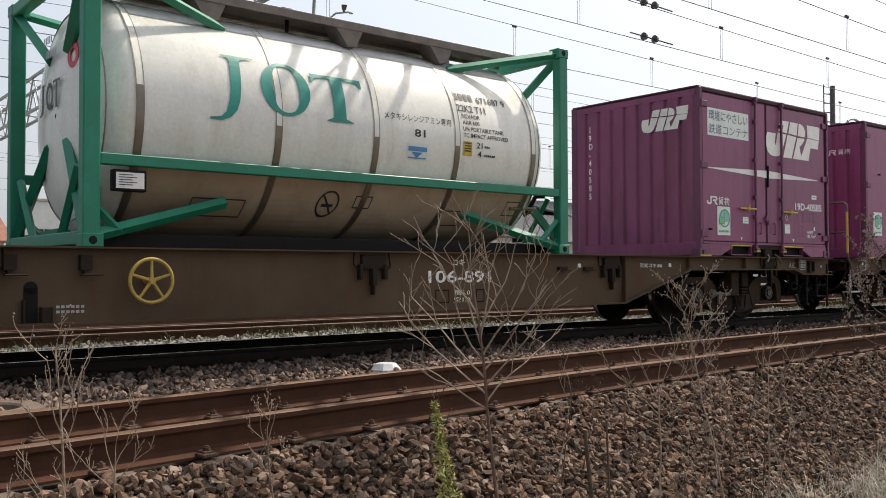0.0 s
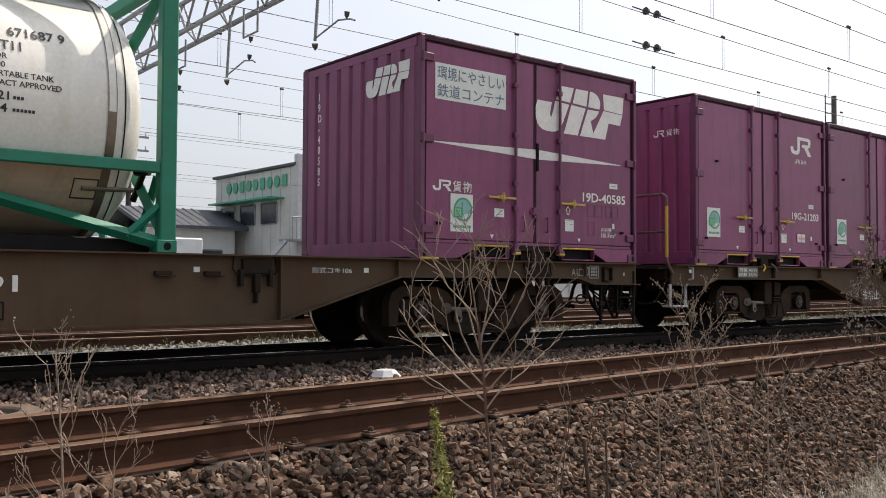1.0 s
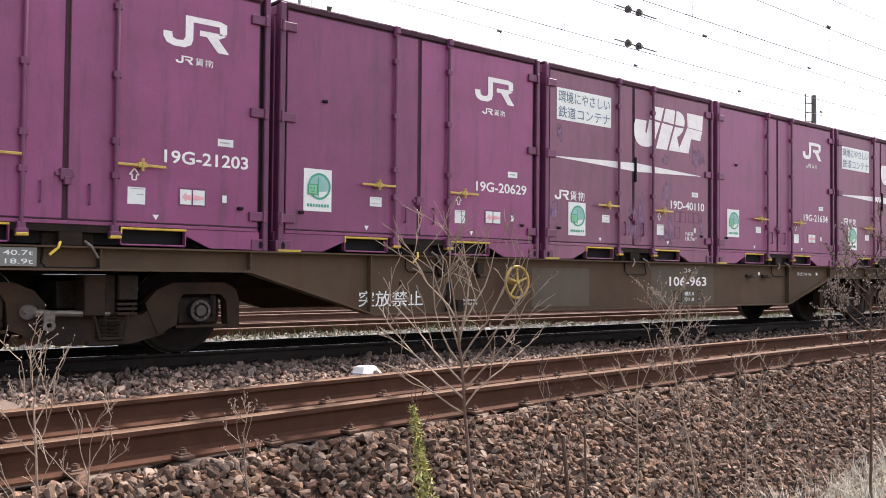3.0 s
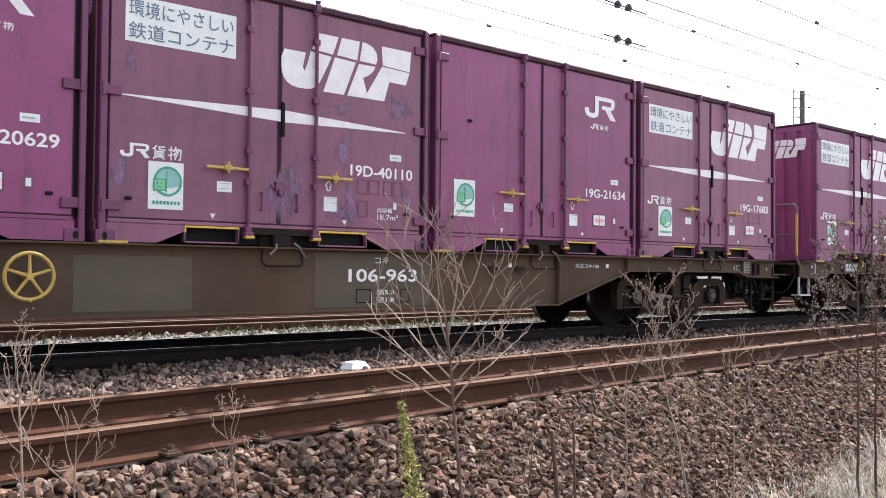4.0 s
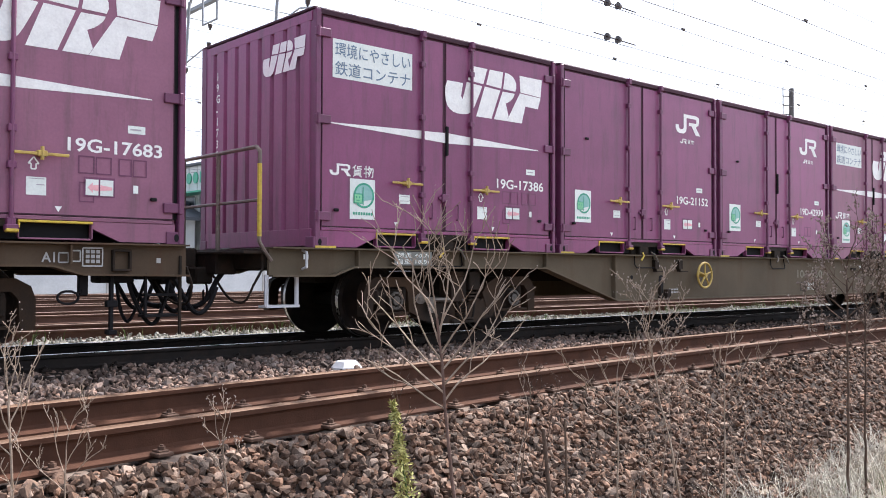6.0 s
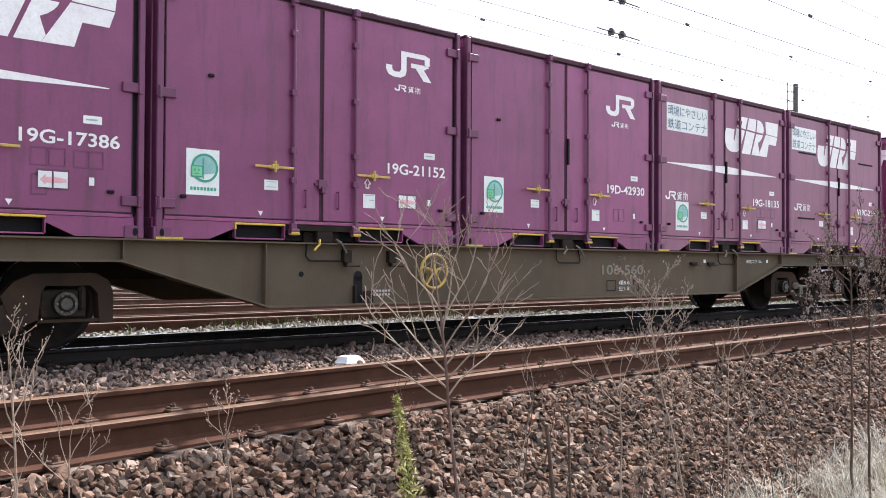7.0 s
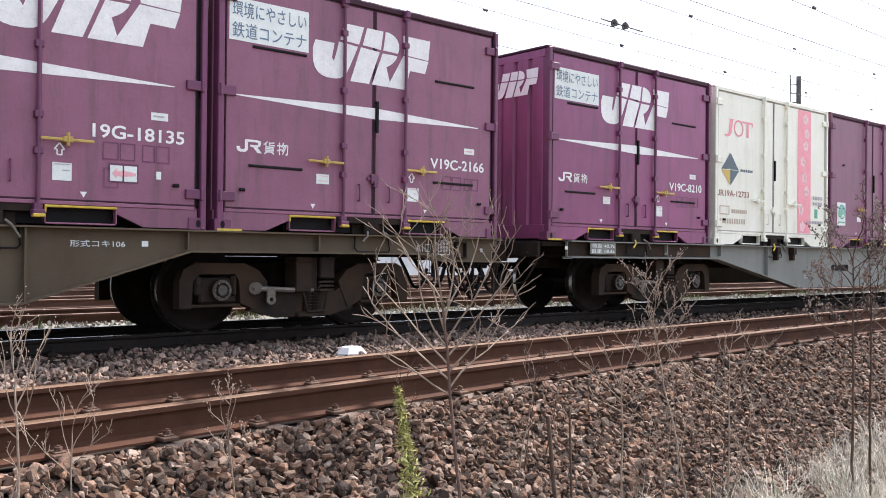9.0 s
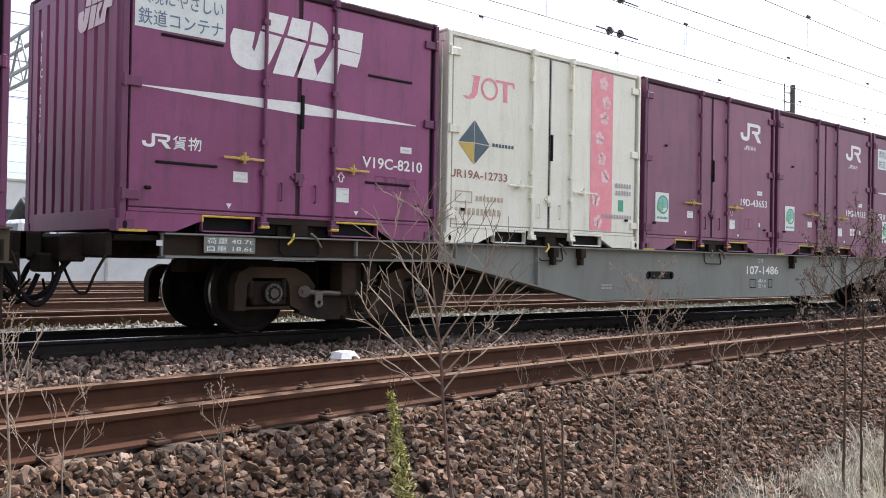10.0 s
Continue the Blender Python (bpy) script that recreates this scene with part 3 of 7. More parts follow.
def make_ground():
    xs = sorted({*np.arange(-6, 26, 0.3).round(2), *np.arange(26, 60, 2.0), -400, -200, -100, -50, -30, -20, -12, -9, 80, 120, 200, 400, 900})
    ys = sorted({*np.arange(-1, 10.6, 0.2).round(2), *np.arange(10.6, 12.6, 0.2).round(2), *np.arange(13, 40, 1.5).round(2), -300, -100, -40, -20, -10, -5, -2.5, 60, 90, 150, 300, 700, 1500})
    co = [(x, y, lie(x, y)) for x in xs for y in ys]
    w = len(ys)
    faces = [(i * w + j, (i + 1) * w + j, (i + 1) * w + j + 1, i * w + j + 1) for i in range(len(xs) - 1) for j in range(w - 1)]
    me = bpy.data.meshes.new("ground")
    me.from_pydata(co, [], faces)
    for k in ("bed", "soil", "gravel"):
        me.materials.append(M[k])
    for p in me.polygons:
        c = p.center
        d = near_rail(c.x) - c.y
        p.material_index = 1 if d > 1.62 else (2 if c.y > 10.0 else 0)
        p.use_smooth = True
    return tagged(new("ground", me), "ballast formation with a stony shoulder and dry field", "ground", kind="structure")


ground = make_ground()

STONES = []
_r = random.Random(5)
for _k in range(16):
    _b = bmesh.new()
    for _ in range(15):
        _b.verts.new(Vector((_r.gauss(0, 1), _r.gauss(0, 1), _r.gauss(0, 1))).normalized() * _r.uniform(0.86, 1.12))
    _h = bmesh.ops.convex_hull(_b, input=_b.verts[:])
    bmesh.ops.delete(_b, geom=[v for v in _b.verts if not v.link_faces], context="VERTS")
    _b.verts.index_update()
    _sx, _sy, _sz = _r.uniform(0.95, 1.45), _r.uniform(0.75, 1.1), _r.uniform(0.5, 0.85)
    _v = np.array([v.co[:] for v in _b.verts])
    _v *= np.array([[_r.uniform(0.95, 1.05)] for _ in _v])
    STONES.append((_v * (_sx, _sy, _sz), [tuple(x.index for x in f.verts) for f in _b.faces]))
    _b.free()


def turned(g):
    return np.array(Euler((g.uniform(-1.3, 1.3), g.uniform(-1.3, 1.3), g.uniform(0, 6.28))).to_matrix())


def stones(name, count, spot, sizes, material, label, seed):
    """Loose stones as one heap; spot gives a place on the ground, or None."""
    g = random.Random(seed)
    co, faces, n = [], [], 0
    for _ in range(count):
        p = spot(g)
        if p is None:
            continue
        v, f = STONES[g.randrange(16)]
        s = g.uniform(*sizes) * (1.35 if g.random() < 0.12 else 1)
        co.append(v @ turned(g).T * s + np.array(p) + (0, 0, s * g.uniform(-0.35, 0.75)))
        faces += [(a + n, b + n, c + n) for a, b, c in f]
        n += len(v)
    me = bpy.data.meshes.new(name)
    me.from_pydata(np.concatenate(co).tolist(), [], faces)
    me.materials.append(M[material])
    return tagged(new(name, me), label, "ballast", kind="stuff")


def on_shoulder(g):
    x = g.uniform(0.6, 7.5) if g.random() < 0.47 else g.uniform(7.5, 21)
    d = g.uniform(0.125, 2.2)
    if d > 1.75 and g.random() < 0.6:
        return None
    y = near_rail(x) - d
    return x, y, lie(x, y)


def between(g):
    x = g.uniform(1.0, 10) if g.random() < 0.6 else g.uniform(10, 30)
    y = g.uniform(near_rail(x) + 1.2, 8.46)
    return x, y, lie(x, y) + 0.02 + 0.05 * max(0.0, (y - 7.3))


def in_track(g):
    x = g.uniform(0.2, 16)
    y = near_rail(x) + g.uniform(0.13, 1.0)
    return x, y, lie(x, y) + 0.005


def behind(g):
    x = g.uniform(1.5, 26)
    y = g.uniform(9.8, 12.0)
    return x, y, lie(x, y)


stones("ballast", 38000, on_shoulder, (0.015, 0.036), "stone", "rust-brown broken ballast stones on the shoulder", 1)


def on_near_end(g):
    x = g.uniform(-6, 0.6)
    y = near_rail(x) - g.uniform(0.08, 2.0)
    return x, y, lie(x, y)


stones("ballast", 9000, on_near_end, (0.017, 0.037), "stone", "rust-brown broken ballast stones on the shoulder", 5)
stones("ballast", 15000, between, (0.018, 0.036), "stone_pale", "rust-brown ballast stones between the tracks", 2)
stones("ballast", 7000, in_track, (0.017, 0.032), "stone", "ballast stones between rusty rails", 3)
_g = random.Random(77)
_singles = []
for _v, _f in STONES:
    _me = bpy.data.meshes.new("ballast_stone")
    _me.from_pydata((_v * 0.036).tolist(), [], _f)
    _me.materials.append(M["stone_one"])
    _singles.append(_me)
for _i in range(300):
    _x = _g.uniform(1.9, 4.6)
    _y = near_rail(_x) - _g.uniform(0.3, 1.15)
    _o = new("ballast_stone", _singles[_g.randrange(16)])
    _o.parent = ground
    _o.matrix_basis = pose(_x, _y, lie(_x, _y) + _g.uniform(0.015, 0.035), _g.uniform(-35, 35), _g.uniform(-35, 35), _g.uniform(0, 360))
stones("gravel", 5500, behind, (0.016, 0.032), "gravel", "pale gravel beside the main line", 4)


# ---- tracks ----
RAIL = [(-0.0635, 0), (0.0635, 0), (0.0635, 0.011), (0.016, 0.029), (0.009, 0.045), (0.009, 0.108), (0.016, 0.119), (0.0325, 0.125), (0.0325, 0.147),
        (0.026, 0.153), (-0.026, 0.153), (-0.0325, 0.147), (-0.0325, 0.125), (-0.016, 0.119), (-0.009, 0.108), (-0.009, 0.045), (-0.016, 0.029), (-0.0635, 0.011)]


def rail(line, top, side, head, parent, name="rail", big=1.0):
    """A flat-bottomed rail along a line of (x, y), its head at height top."""
    k, co, faces = len(RAIL), [], []
    for i, (x, y) in enumerate(line):
        a, b = line[max(0, i - 1)], line[min(len(line) - 1, i + 1)]
        t = Vector((b[0] - a[0], b[1] - a[1], 0)).normalized()
        for o, z in RAIL:
            co.append((x - t.y * o * (1 + (big - 1) * 0.5), y + t.x * o * (1 + (big - 1) * 0.5), top + (z - 0.153) * big))
    for i in range(len(line) - 1):
        for j in range(k):
            faces.append((i * k + j, i * k + (j + 1) % k, (i + 1) * k + (j + 1) % k, (i + 1) * k + j))
    me = bpy.data.meshes.new(name)
    me.from_pydata(co, [], faces)
    me.materials.append(M[side])
    me.materials.append(M[head])
    for p in me.polygons:
        if p.index % k in (8, 9, 10):
            p.material_index = 1
    ob = new(name, me)
    ob.parent = parent
    return ob


def sleeper_mesh(material):
    me = bpy.data.meshes.new("sleeper")
    b = bmesh.new()
    box(b, -0.12, 0.12, -1.0, 1.0, -0.17, 0.0, 0.015)
    b.to_mesh(me)
    me.materials.append(M[material])
    b.free()
    return me


def clip_mesh(material):
    me = bpy.data.meshes.new("rail_clip")
    b = bmesh.new()
    box(b, -0.045, 0.045, -0.065, 0.015, -0.004, 0.018, 0.005)
    box(b, -0.03, 0.03, -0.045, 0.025, 0.016, 0.028, 0.004)
    tube(b, (0, -0.022, 0.026), (0, -0.022, 0.046), 0.019, n=6)
    tube(b, (0, -0.022, 0.046), (0, -0.022, 0.054), 0.010, n=6)
    b.to_mesh(me)
    me.materials.append(M[material])
    b.free()
    return me


def clip(me, parent, x, y, z, turn):
    o = new("rail_clip", me)
    o.parent, o.matrix_basis = parent, pose(x, y, z, 0, 0, turn)


GAUGE = 1.132
siding = tagged(new("siding_track"), "disused siding with brown rusty rails", "railway track", kind="structure")
_near = [(x, near_rail(x)) for x in np.arange(-12, 60, 0.75)]
_slope = lambda x: (near_rail(x + 0.2) - near_rail(x - 0.2)) / 0.4
_far = [(x - GAUGE * _slope(x), y + GAUGE) for x, y in _near]
TOP, BIG = -0.066, 1.25
rail(_near, TOP, "rust", "rust_top", siding, big=BIG)
rail(_far, TOP, "rust", "rust_top", siding, big=BIG)
_sm, _cm = sleeper_mesh("sleeper"), clip_mesh("clip")
_cm.transform(Matrix.Scale(1.1, 4))
for _i in range(-4, 46):
    _x = 0.37 + 0.605 * _i
    _t = math.degrees(math.atan(_slope(_x)))
    _y = near_rail(_x)
    _o = new("sleeper", _sm)
    _o.parent, _o.matrix_basis = siding, pose(_x, _y + GAUGE / 2, TOP - 0.196, 0, 0, _t)
    for _dy, _ry in ((-0.072, 0), (0.072, 180), (GAUGE - 0.072, 0), (GAUGE + 0.072, 180)):
        if _x < 16 or _dy == -0.072:
            clip(_cm, siding, _x, _y + _dy, TOP - 0.178, _t + _ry)
# fishplated joint in the farther rail
for _x, _dy in ((14.7, GAUGE),):
    _t = math.degrees(math.atan(_slope(_x)))
    _b = bmesh.new()
    box(_b, -0.30, 0.30, -0.030, -0.010, -0.115, -0.035, 0.004)
    for _k in (-0.2, -0.08, 0.08, 0.2):
        tube(_b, (_k, -0.055, -0.075), (_k, -0.02, -0.075), 0.017, n=6)
    _o = part("fishplate", _b, "rail_dark", siding)
    _o.matrix_basis = pose(_x, near_rail(_x) + _dy, TOP, 0, 0, _t)

YC = 9.085
mainline = tagged(new("main_track"), "main line with grimy rails painted dark for train shade, polished heads", "railway track", kind="structure")
_line = [(x, 0.0) for x in (-80, -40, -10, 0, 5, 10, 15, 20, 30, 60, 120, 200)]
for _s in (-1, 1):
    rail([(x, YC + _s * 0.566) for x, _ in _line], 0.0, "rail_dark", "rail_bright", mainline)
_sm2, _cm2 = sleeper_mesh("under"), clip_mesh("rail_dark")
for _i in range(0, 44):
    _x = 0.2 + 0.64 * _i
    _o = new("sleeper", _sm2)
    _o.parent, _o.matrix_basis = mainline, pose(_x, YC, -0.155, 0, 0, 0)
    clip(_cm2, mainline, _x, YC - 0.566 - 0.062, -0.142, 0)
for _n, _y in enumerate((12.7, 16.5, 20.3, 24.1, 28.0)):
    _tr = tagged(new("yard_track"), "yard track with brown rusted rails in pale gravel", "railway track", kind="structure", group="yard tracks")
    for _s in (-1, 1):
        rail([(x, _y + _s * 0.566) for x, _ in _line], -0.02, "rust_far", "rust_shine", _tr)
    _b = bmesh.new()
    for _i in range(0, 60):
        box(_b, 0.3 + 0.64 * _i, 0.52 + 0.64 * _i, _y - 1, _y + 1, -0.3, -0.19)
    tagged(part("sleepers", _b, "sleeper", _tr), kind="stuff")


# ---- freight containers: 3.715 x 2.45 x 2.5 m, doors on the long side ----
CL, CW, CH = 3.715, 2.45, 2.5


def slant_mark(x0, z0, w, h, bars=True):
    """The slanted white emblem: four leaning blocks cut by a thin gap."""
    sh = lambda pts: [(x0 + w * a, z0 + h * b) for a, b in pts]
    hook = sh([(0.0, 0.34), (0.004, 0.23), (0.018, 0.135), (0.042, 0.065), (0.075, 0.02), (0.115, 0.0), (0.175, 0.0), (0.215, 0.018), (0.245, 0.06), (0.268, 0.13), (0.29, 0.23), (0.33, 0.45), (0.36, 0.63), (0.205, 0.66), (0.19, 0.50), (0.165, 0.30), (0.15, 0.36), (0.17, 0.62), (0.02, 0.62), (0.0, 0.48)])
    top1 = sh([(0.215, 0.70), (0.37, 0.675), (0.41, 1.0), (0.25, 1.0)])
    leg = sh([(0.30, 0.0), (0.455, 0.0), (0.545, 0.61), (0.385, 0.635)])
    bowl = sh([(0.40, 0.68), (0.555, 0.655), (0.575, 1.0), (0.435, 1.0)])
    mid = sh([(0.48, 0.0), (0.612, 0.0), (0.634, 0.10), (0.604, 0.36), (0.640, 0.41), (0.668, 0.47), (0.688, 0.53), (0.70, 0.60), (0.57, 0.60)])
    cap = sh([(0.575, 0.655), (0.705, 0.645), (0.716, 0.73), (0.714, 0.82), (0.70, 0.89), (0.68, 0.94), (0.655, 0.975), (0.62, 1.0), (0.595, 1.0)])
    foot = sh([(0.613, 0.0), (0.775, 0.0), (0.815, 0.37), (0.955, 0.36), (0.985, 0.605), (0.755, 0.63)])
    top = sh([(0.76, 0.65), (0.985, 0.62), (1.0, 1.0), (0.75, 1.0)])
    return [hook, top1, leg, bowl, mid, cap, foot, top]


def hook_mark(x0, z0, w, h):
    """The upright emblem of the plainer containers: a hook and a bowl on legs."""
    s = lambda pts: [(x0 + w * a, z0 + h * b) for a, b in pts]
    return [s([(0.0, 0.25), (0.05, 0.08), (0.16, 0.0), (0.32, 0.0), (0.42, 0.10), (0.45, 0.28), (0.45, 1.0), (0.33, 1.0), (0.33, 0.32), (0.30, 0.22), (0.2, 0.2), (0.14, 0.26), (0.13, 0.42), (0.0, 0.42)]),
            s([(0.45, 0.82), (0.86, 0.82), (0.86, 1.0), (0.45, 1.0)]), s([(0.86, 0.55), (0.98, 0.62), (0.98, 0.92), (0.86, 1.0)]),
            s([(0.55, 0.44), (0.86, 0.44), (0.97, 0.56), (0.86, 0.61), (0.55, 0.61)]), s([(0.66, 0.44), (0.84, 0.44), (1.02, 0.0), (0.84, 0.0)])]


def glyph_bars(x0, z0, w, h, n=2):
    """Plain bars in the size of written characters."""
    out = []
    s = w / n
    for i in range(n):
        a = x0 + i * s
        q = lambda *pts: stroke([(a + s * 0.9 * u, z0 + h * v) for u, v in pts], h * 0.10)
        if i % 2 == 0:
            for pts in (((0.05, 0.70), (0.35, 0.98)), ((0.22, 0.62), (0.22, 0.84)), ((0.5, 0.95), (0.5, 0.70)), ((0.5, 0.70), (0.95, 0.70)), ((0.5, 0.86), (0.92, 0.92)),
                        ((0.18, 0.56), (0.84, 0.56)), ((0.18, 0.43), (0.84, 0.43)), ((0.18, 0.30), (0.84, 0.30)), ((0.18, 0.18), (0.84, 0.18)), ((0.2, 0.2), (0.2, 0.55)), ((0.82, 0.2), (0.82, 0.55)),
                        ((0.34, 0.15), (0.08, 0.02)), ((0.66, 0.15), (0.92, 0.02))):
                out += q(*pts)
        else:
            for pts in (((0.24, 0.0), (0.24, 1.0)), ((0.04, 0.74), (0.44, 0.74)), ((0.02, 0.34), (0.44, 0.46)), ((0.58, 1.0), (0.44, 0.62)), ((0.54, 0.80), (0.96, 0.80)), ((0.95, 0.80), (0.90, 0.06)),
                        ((0.90, 0.05), (0.76, 0.08)), ((0.66, 0.76), (0.46, 0.28)), ((0.80, 0.76), (0.50, 0.06))):
                out += q(*pts)
    return out


def eased(pts, k=4):
    """A smooth line through points."""
    p = [Vector(v) for v in pts]
    p = [p[0] * 2 - p[1]] + p + [p[-1] * 2 - p[-2]]
    out = []
    for a, b, c, d in zip(p, p[1:], p[2:], p[3:]):
        for i in range(k):
            t = i / k
            out.append(0.5 * (2 * b + (c - a) * t + (2 * a - 5 * b + 4 * c - d) * t * t + (3 * b - a - 3 * c + d) * t ** 3))
    return out + [p[-2]]


def stroke(pts, w):
    """Thin quads along a line of (x, z) points."""
    out = []
    for (ax, az), (bx, bz) in zip(pts, pts[1:]):
        d = math.hypot(bx - ax, bz - az)
        ux, uz = (bx - ax) / d * w / 2, (bz - az) / d * w / 2
        out.append([(ax + uz, az - ux), (bx + uz, bz - ux), (bx - uz, bz + ux), (ax - uz, az + ux)])
    return out


def flat(name, outlines, material, parent, y=-0.004, label=""):
    """Flat markings on the side, one plane, facing -y."""
    co, faces = [], []
    for o in outlines:
        faces.append(tuple(range(len(co), len(co) + len(o))))
        co += [(x, y, z) for x, z in o]
    me = bpy.data.meshes.new(name)
    me.from_pydata(co, [], faces)
    me.materials.append(M[material])
    ob = new(name, me)
    ob.parent = parent
    return tagged(ob, label, kind="stuff" if len(outlines) > 1 and "emblem" not in name else "")


SHARED = {}


def shared(key, name, make, material, parent, m=None, smooth=False):
    """A part whose mesh is built once and used by all alike things."""
    k = (key, material)
    if k not in SHARED:
        bm = make()
        me = bpy.data.meshes.new(name)
        if smooth:
            for f in bm.faces:
                f.smooth = True
        bm.to_mesh(me)
        bm.free()
        me.materials.append(M[material])
        SHARED[k] = me
    o = new(name, SHARED[k])
    o.parent = parent
    if m is not None:
        o.matrix_basis = m
    return o


def end_wall():
    """Corrugated end: flat ribs with dark narrow grooves."""
    bm = bmesh.new()
    pitch, n = 0.262, 9
    prof = [(0.05, 0.0)]  # y across, x outwards
    for i in range(n):
        y = 0.05 + i * pitch
        prof += [(y + 0.02, 0.0), (y + 0.045, -0.034), (y + pitch - 0.045, -0.034), (y + pitch - 0.02, 0.0)]
    prof.append((2.40, 0.0))
    lo = [bm.verts.new((d, y, 0.20)) for y, d in prof]
    hi = [bm.verts.new((d, y, 2.40)) for y, d in prof]
    for i in range(len(prof) - 1):
        bm.faces.new((lo[i + 1], lo[i], hi[i], hi[i + 1]))
    box(bm, -0.036, 0.03, 0.05, 2.40, 0.02, 0.20, 0.004)
    box(bm, -0.036, 0.03, 0.05, 2.40, 2.36, 2.46, 0.004)
    return bm


def posts_mesh():
    bm = bmesh.new()
    box(bm, 0.018, 0.083, -0.020, 0.10, 0.0, CH - 0.02, 0.008)
    return bm


def corner_mesh():
    bm = bmesh.new()
    box(bm, -0.005, 0.17, -0.018, 0.13, 0.0, 0.115, 0.006)
    return bm


def rod_mesh():
    bm = bmesh.new()
    tube(bm, (0, -0.035, 0.12), (0, -0.035, 2.44), 0.019, n=10)
    for z in (0.16, 0.62, 0.92, 1.5, 2.1, 2.40):
        box(bm, -0.035, 0.035, -0.052, 0.012, z - 0.03, z + 0.03, 0.006)
    box(bm, -0.03, 0.03, -0.07, 0.0, 2.40, 2.485, 0.008)
    box(bm, -0.05, 0.05, -0.075, 0.0, 0.075, 0.135, 0.008)
    return bm


def handle_mesh():
    bm = bmesh.new()
    box(bm, 0.0, 0.44, -0.060, -0.046, -0.013, 0.013, 0.005)
    tube(bm, (0.22, -0.06, -0.05), (0.22, -0.06, 0.06), 0.016, n=8)
    box(bm, 0.18, 0.26, -0.07, 0.0, -0.022, 0.028, 0.006)
    return bm


def hinge_mesh():
    bm = bmesh.new()
    box(bm, 0.0, 0.19, -0.03, 0.01, -0.045, 0.045, 0.006)
    tube(bm, (0.03, -0.03, -0.055), (0.03, -0.03, 0.055), 0.018, n=8)
    return bm


def pocket_frame(x0, x1):
    return lambda: boxes((x0, x1, -0.016, 0.05, 0.158, 0.178), (x0, x0 + 0.018, -0.016, 0.05, 0.112, 0.158), b=0.004)


def pocket_sides(x0, x1):
    return lambda: boxes((x0, x0 + 0.012, -0.012, 0.05, 0.03, 0.112), (x1 - 0.012, x1, -0.012, 0.05, 0.03, 0.157), (x0 + 0.012, x1 - 0.012, -0.012, 0.03, 0.018, 0.030), b=0.003)


BOTTOM = [
    ("bottom_plate", lambda: prism(bmesh.new(), [(0.09, 0.012), (0.55, 0.012), (0.81, 0.12), (0.81, 0.180), (0.09, 0.180)], -0.004, 0.05)),
    ("bottom_plate", lambda: prism(bmesh.new(), [(2.88, 0.180), (2.88, 0.12), (3.12, 0.012), (3.63, 0.012), (3.63, 0.180)], -0.004, 0.05)),
    ("bottom_rail", lambda: boxes((0.1, 3.6, -0.010, 0.04, 0.182, 0.215), b=0.004)),
    ("floor_beam", lambda: boxes((0.81, 2.88, 0.10, 0.14, 0.02, 0.18))),
    ("pocket_floor", lambda: boxes((0.82, 1.36, -0.002, 0.02, 0.02, 0.034))),
    ("pocket_floor", lambda: boxes((2.28, 2.86, -0.002, 0.02, 0.02, 0.034))),
    ("cross_beam", lambda: boxes((1.36, 2.28, 0.0, 0.05, 0.12, 0.18))),
    ("bottom_rail", lambda: boxes((0.10, 3.62, 2.34, 2.40, 0.03, 0.20)))]


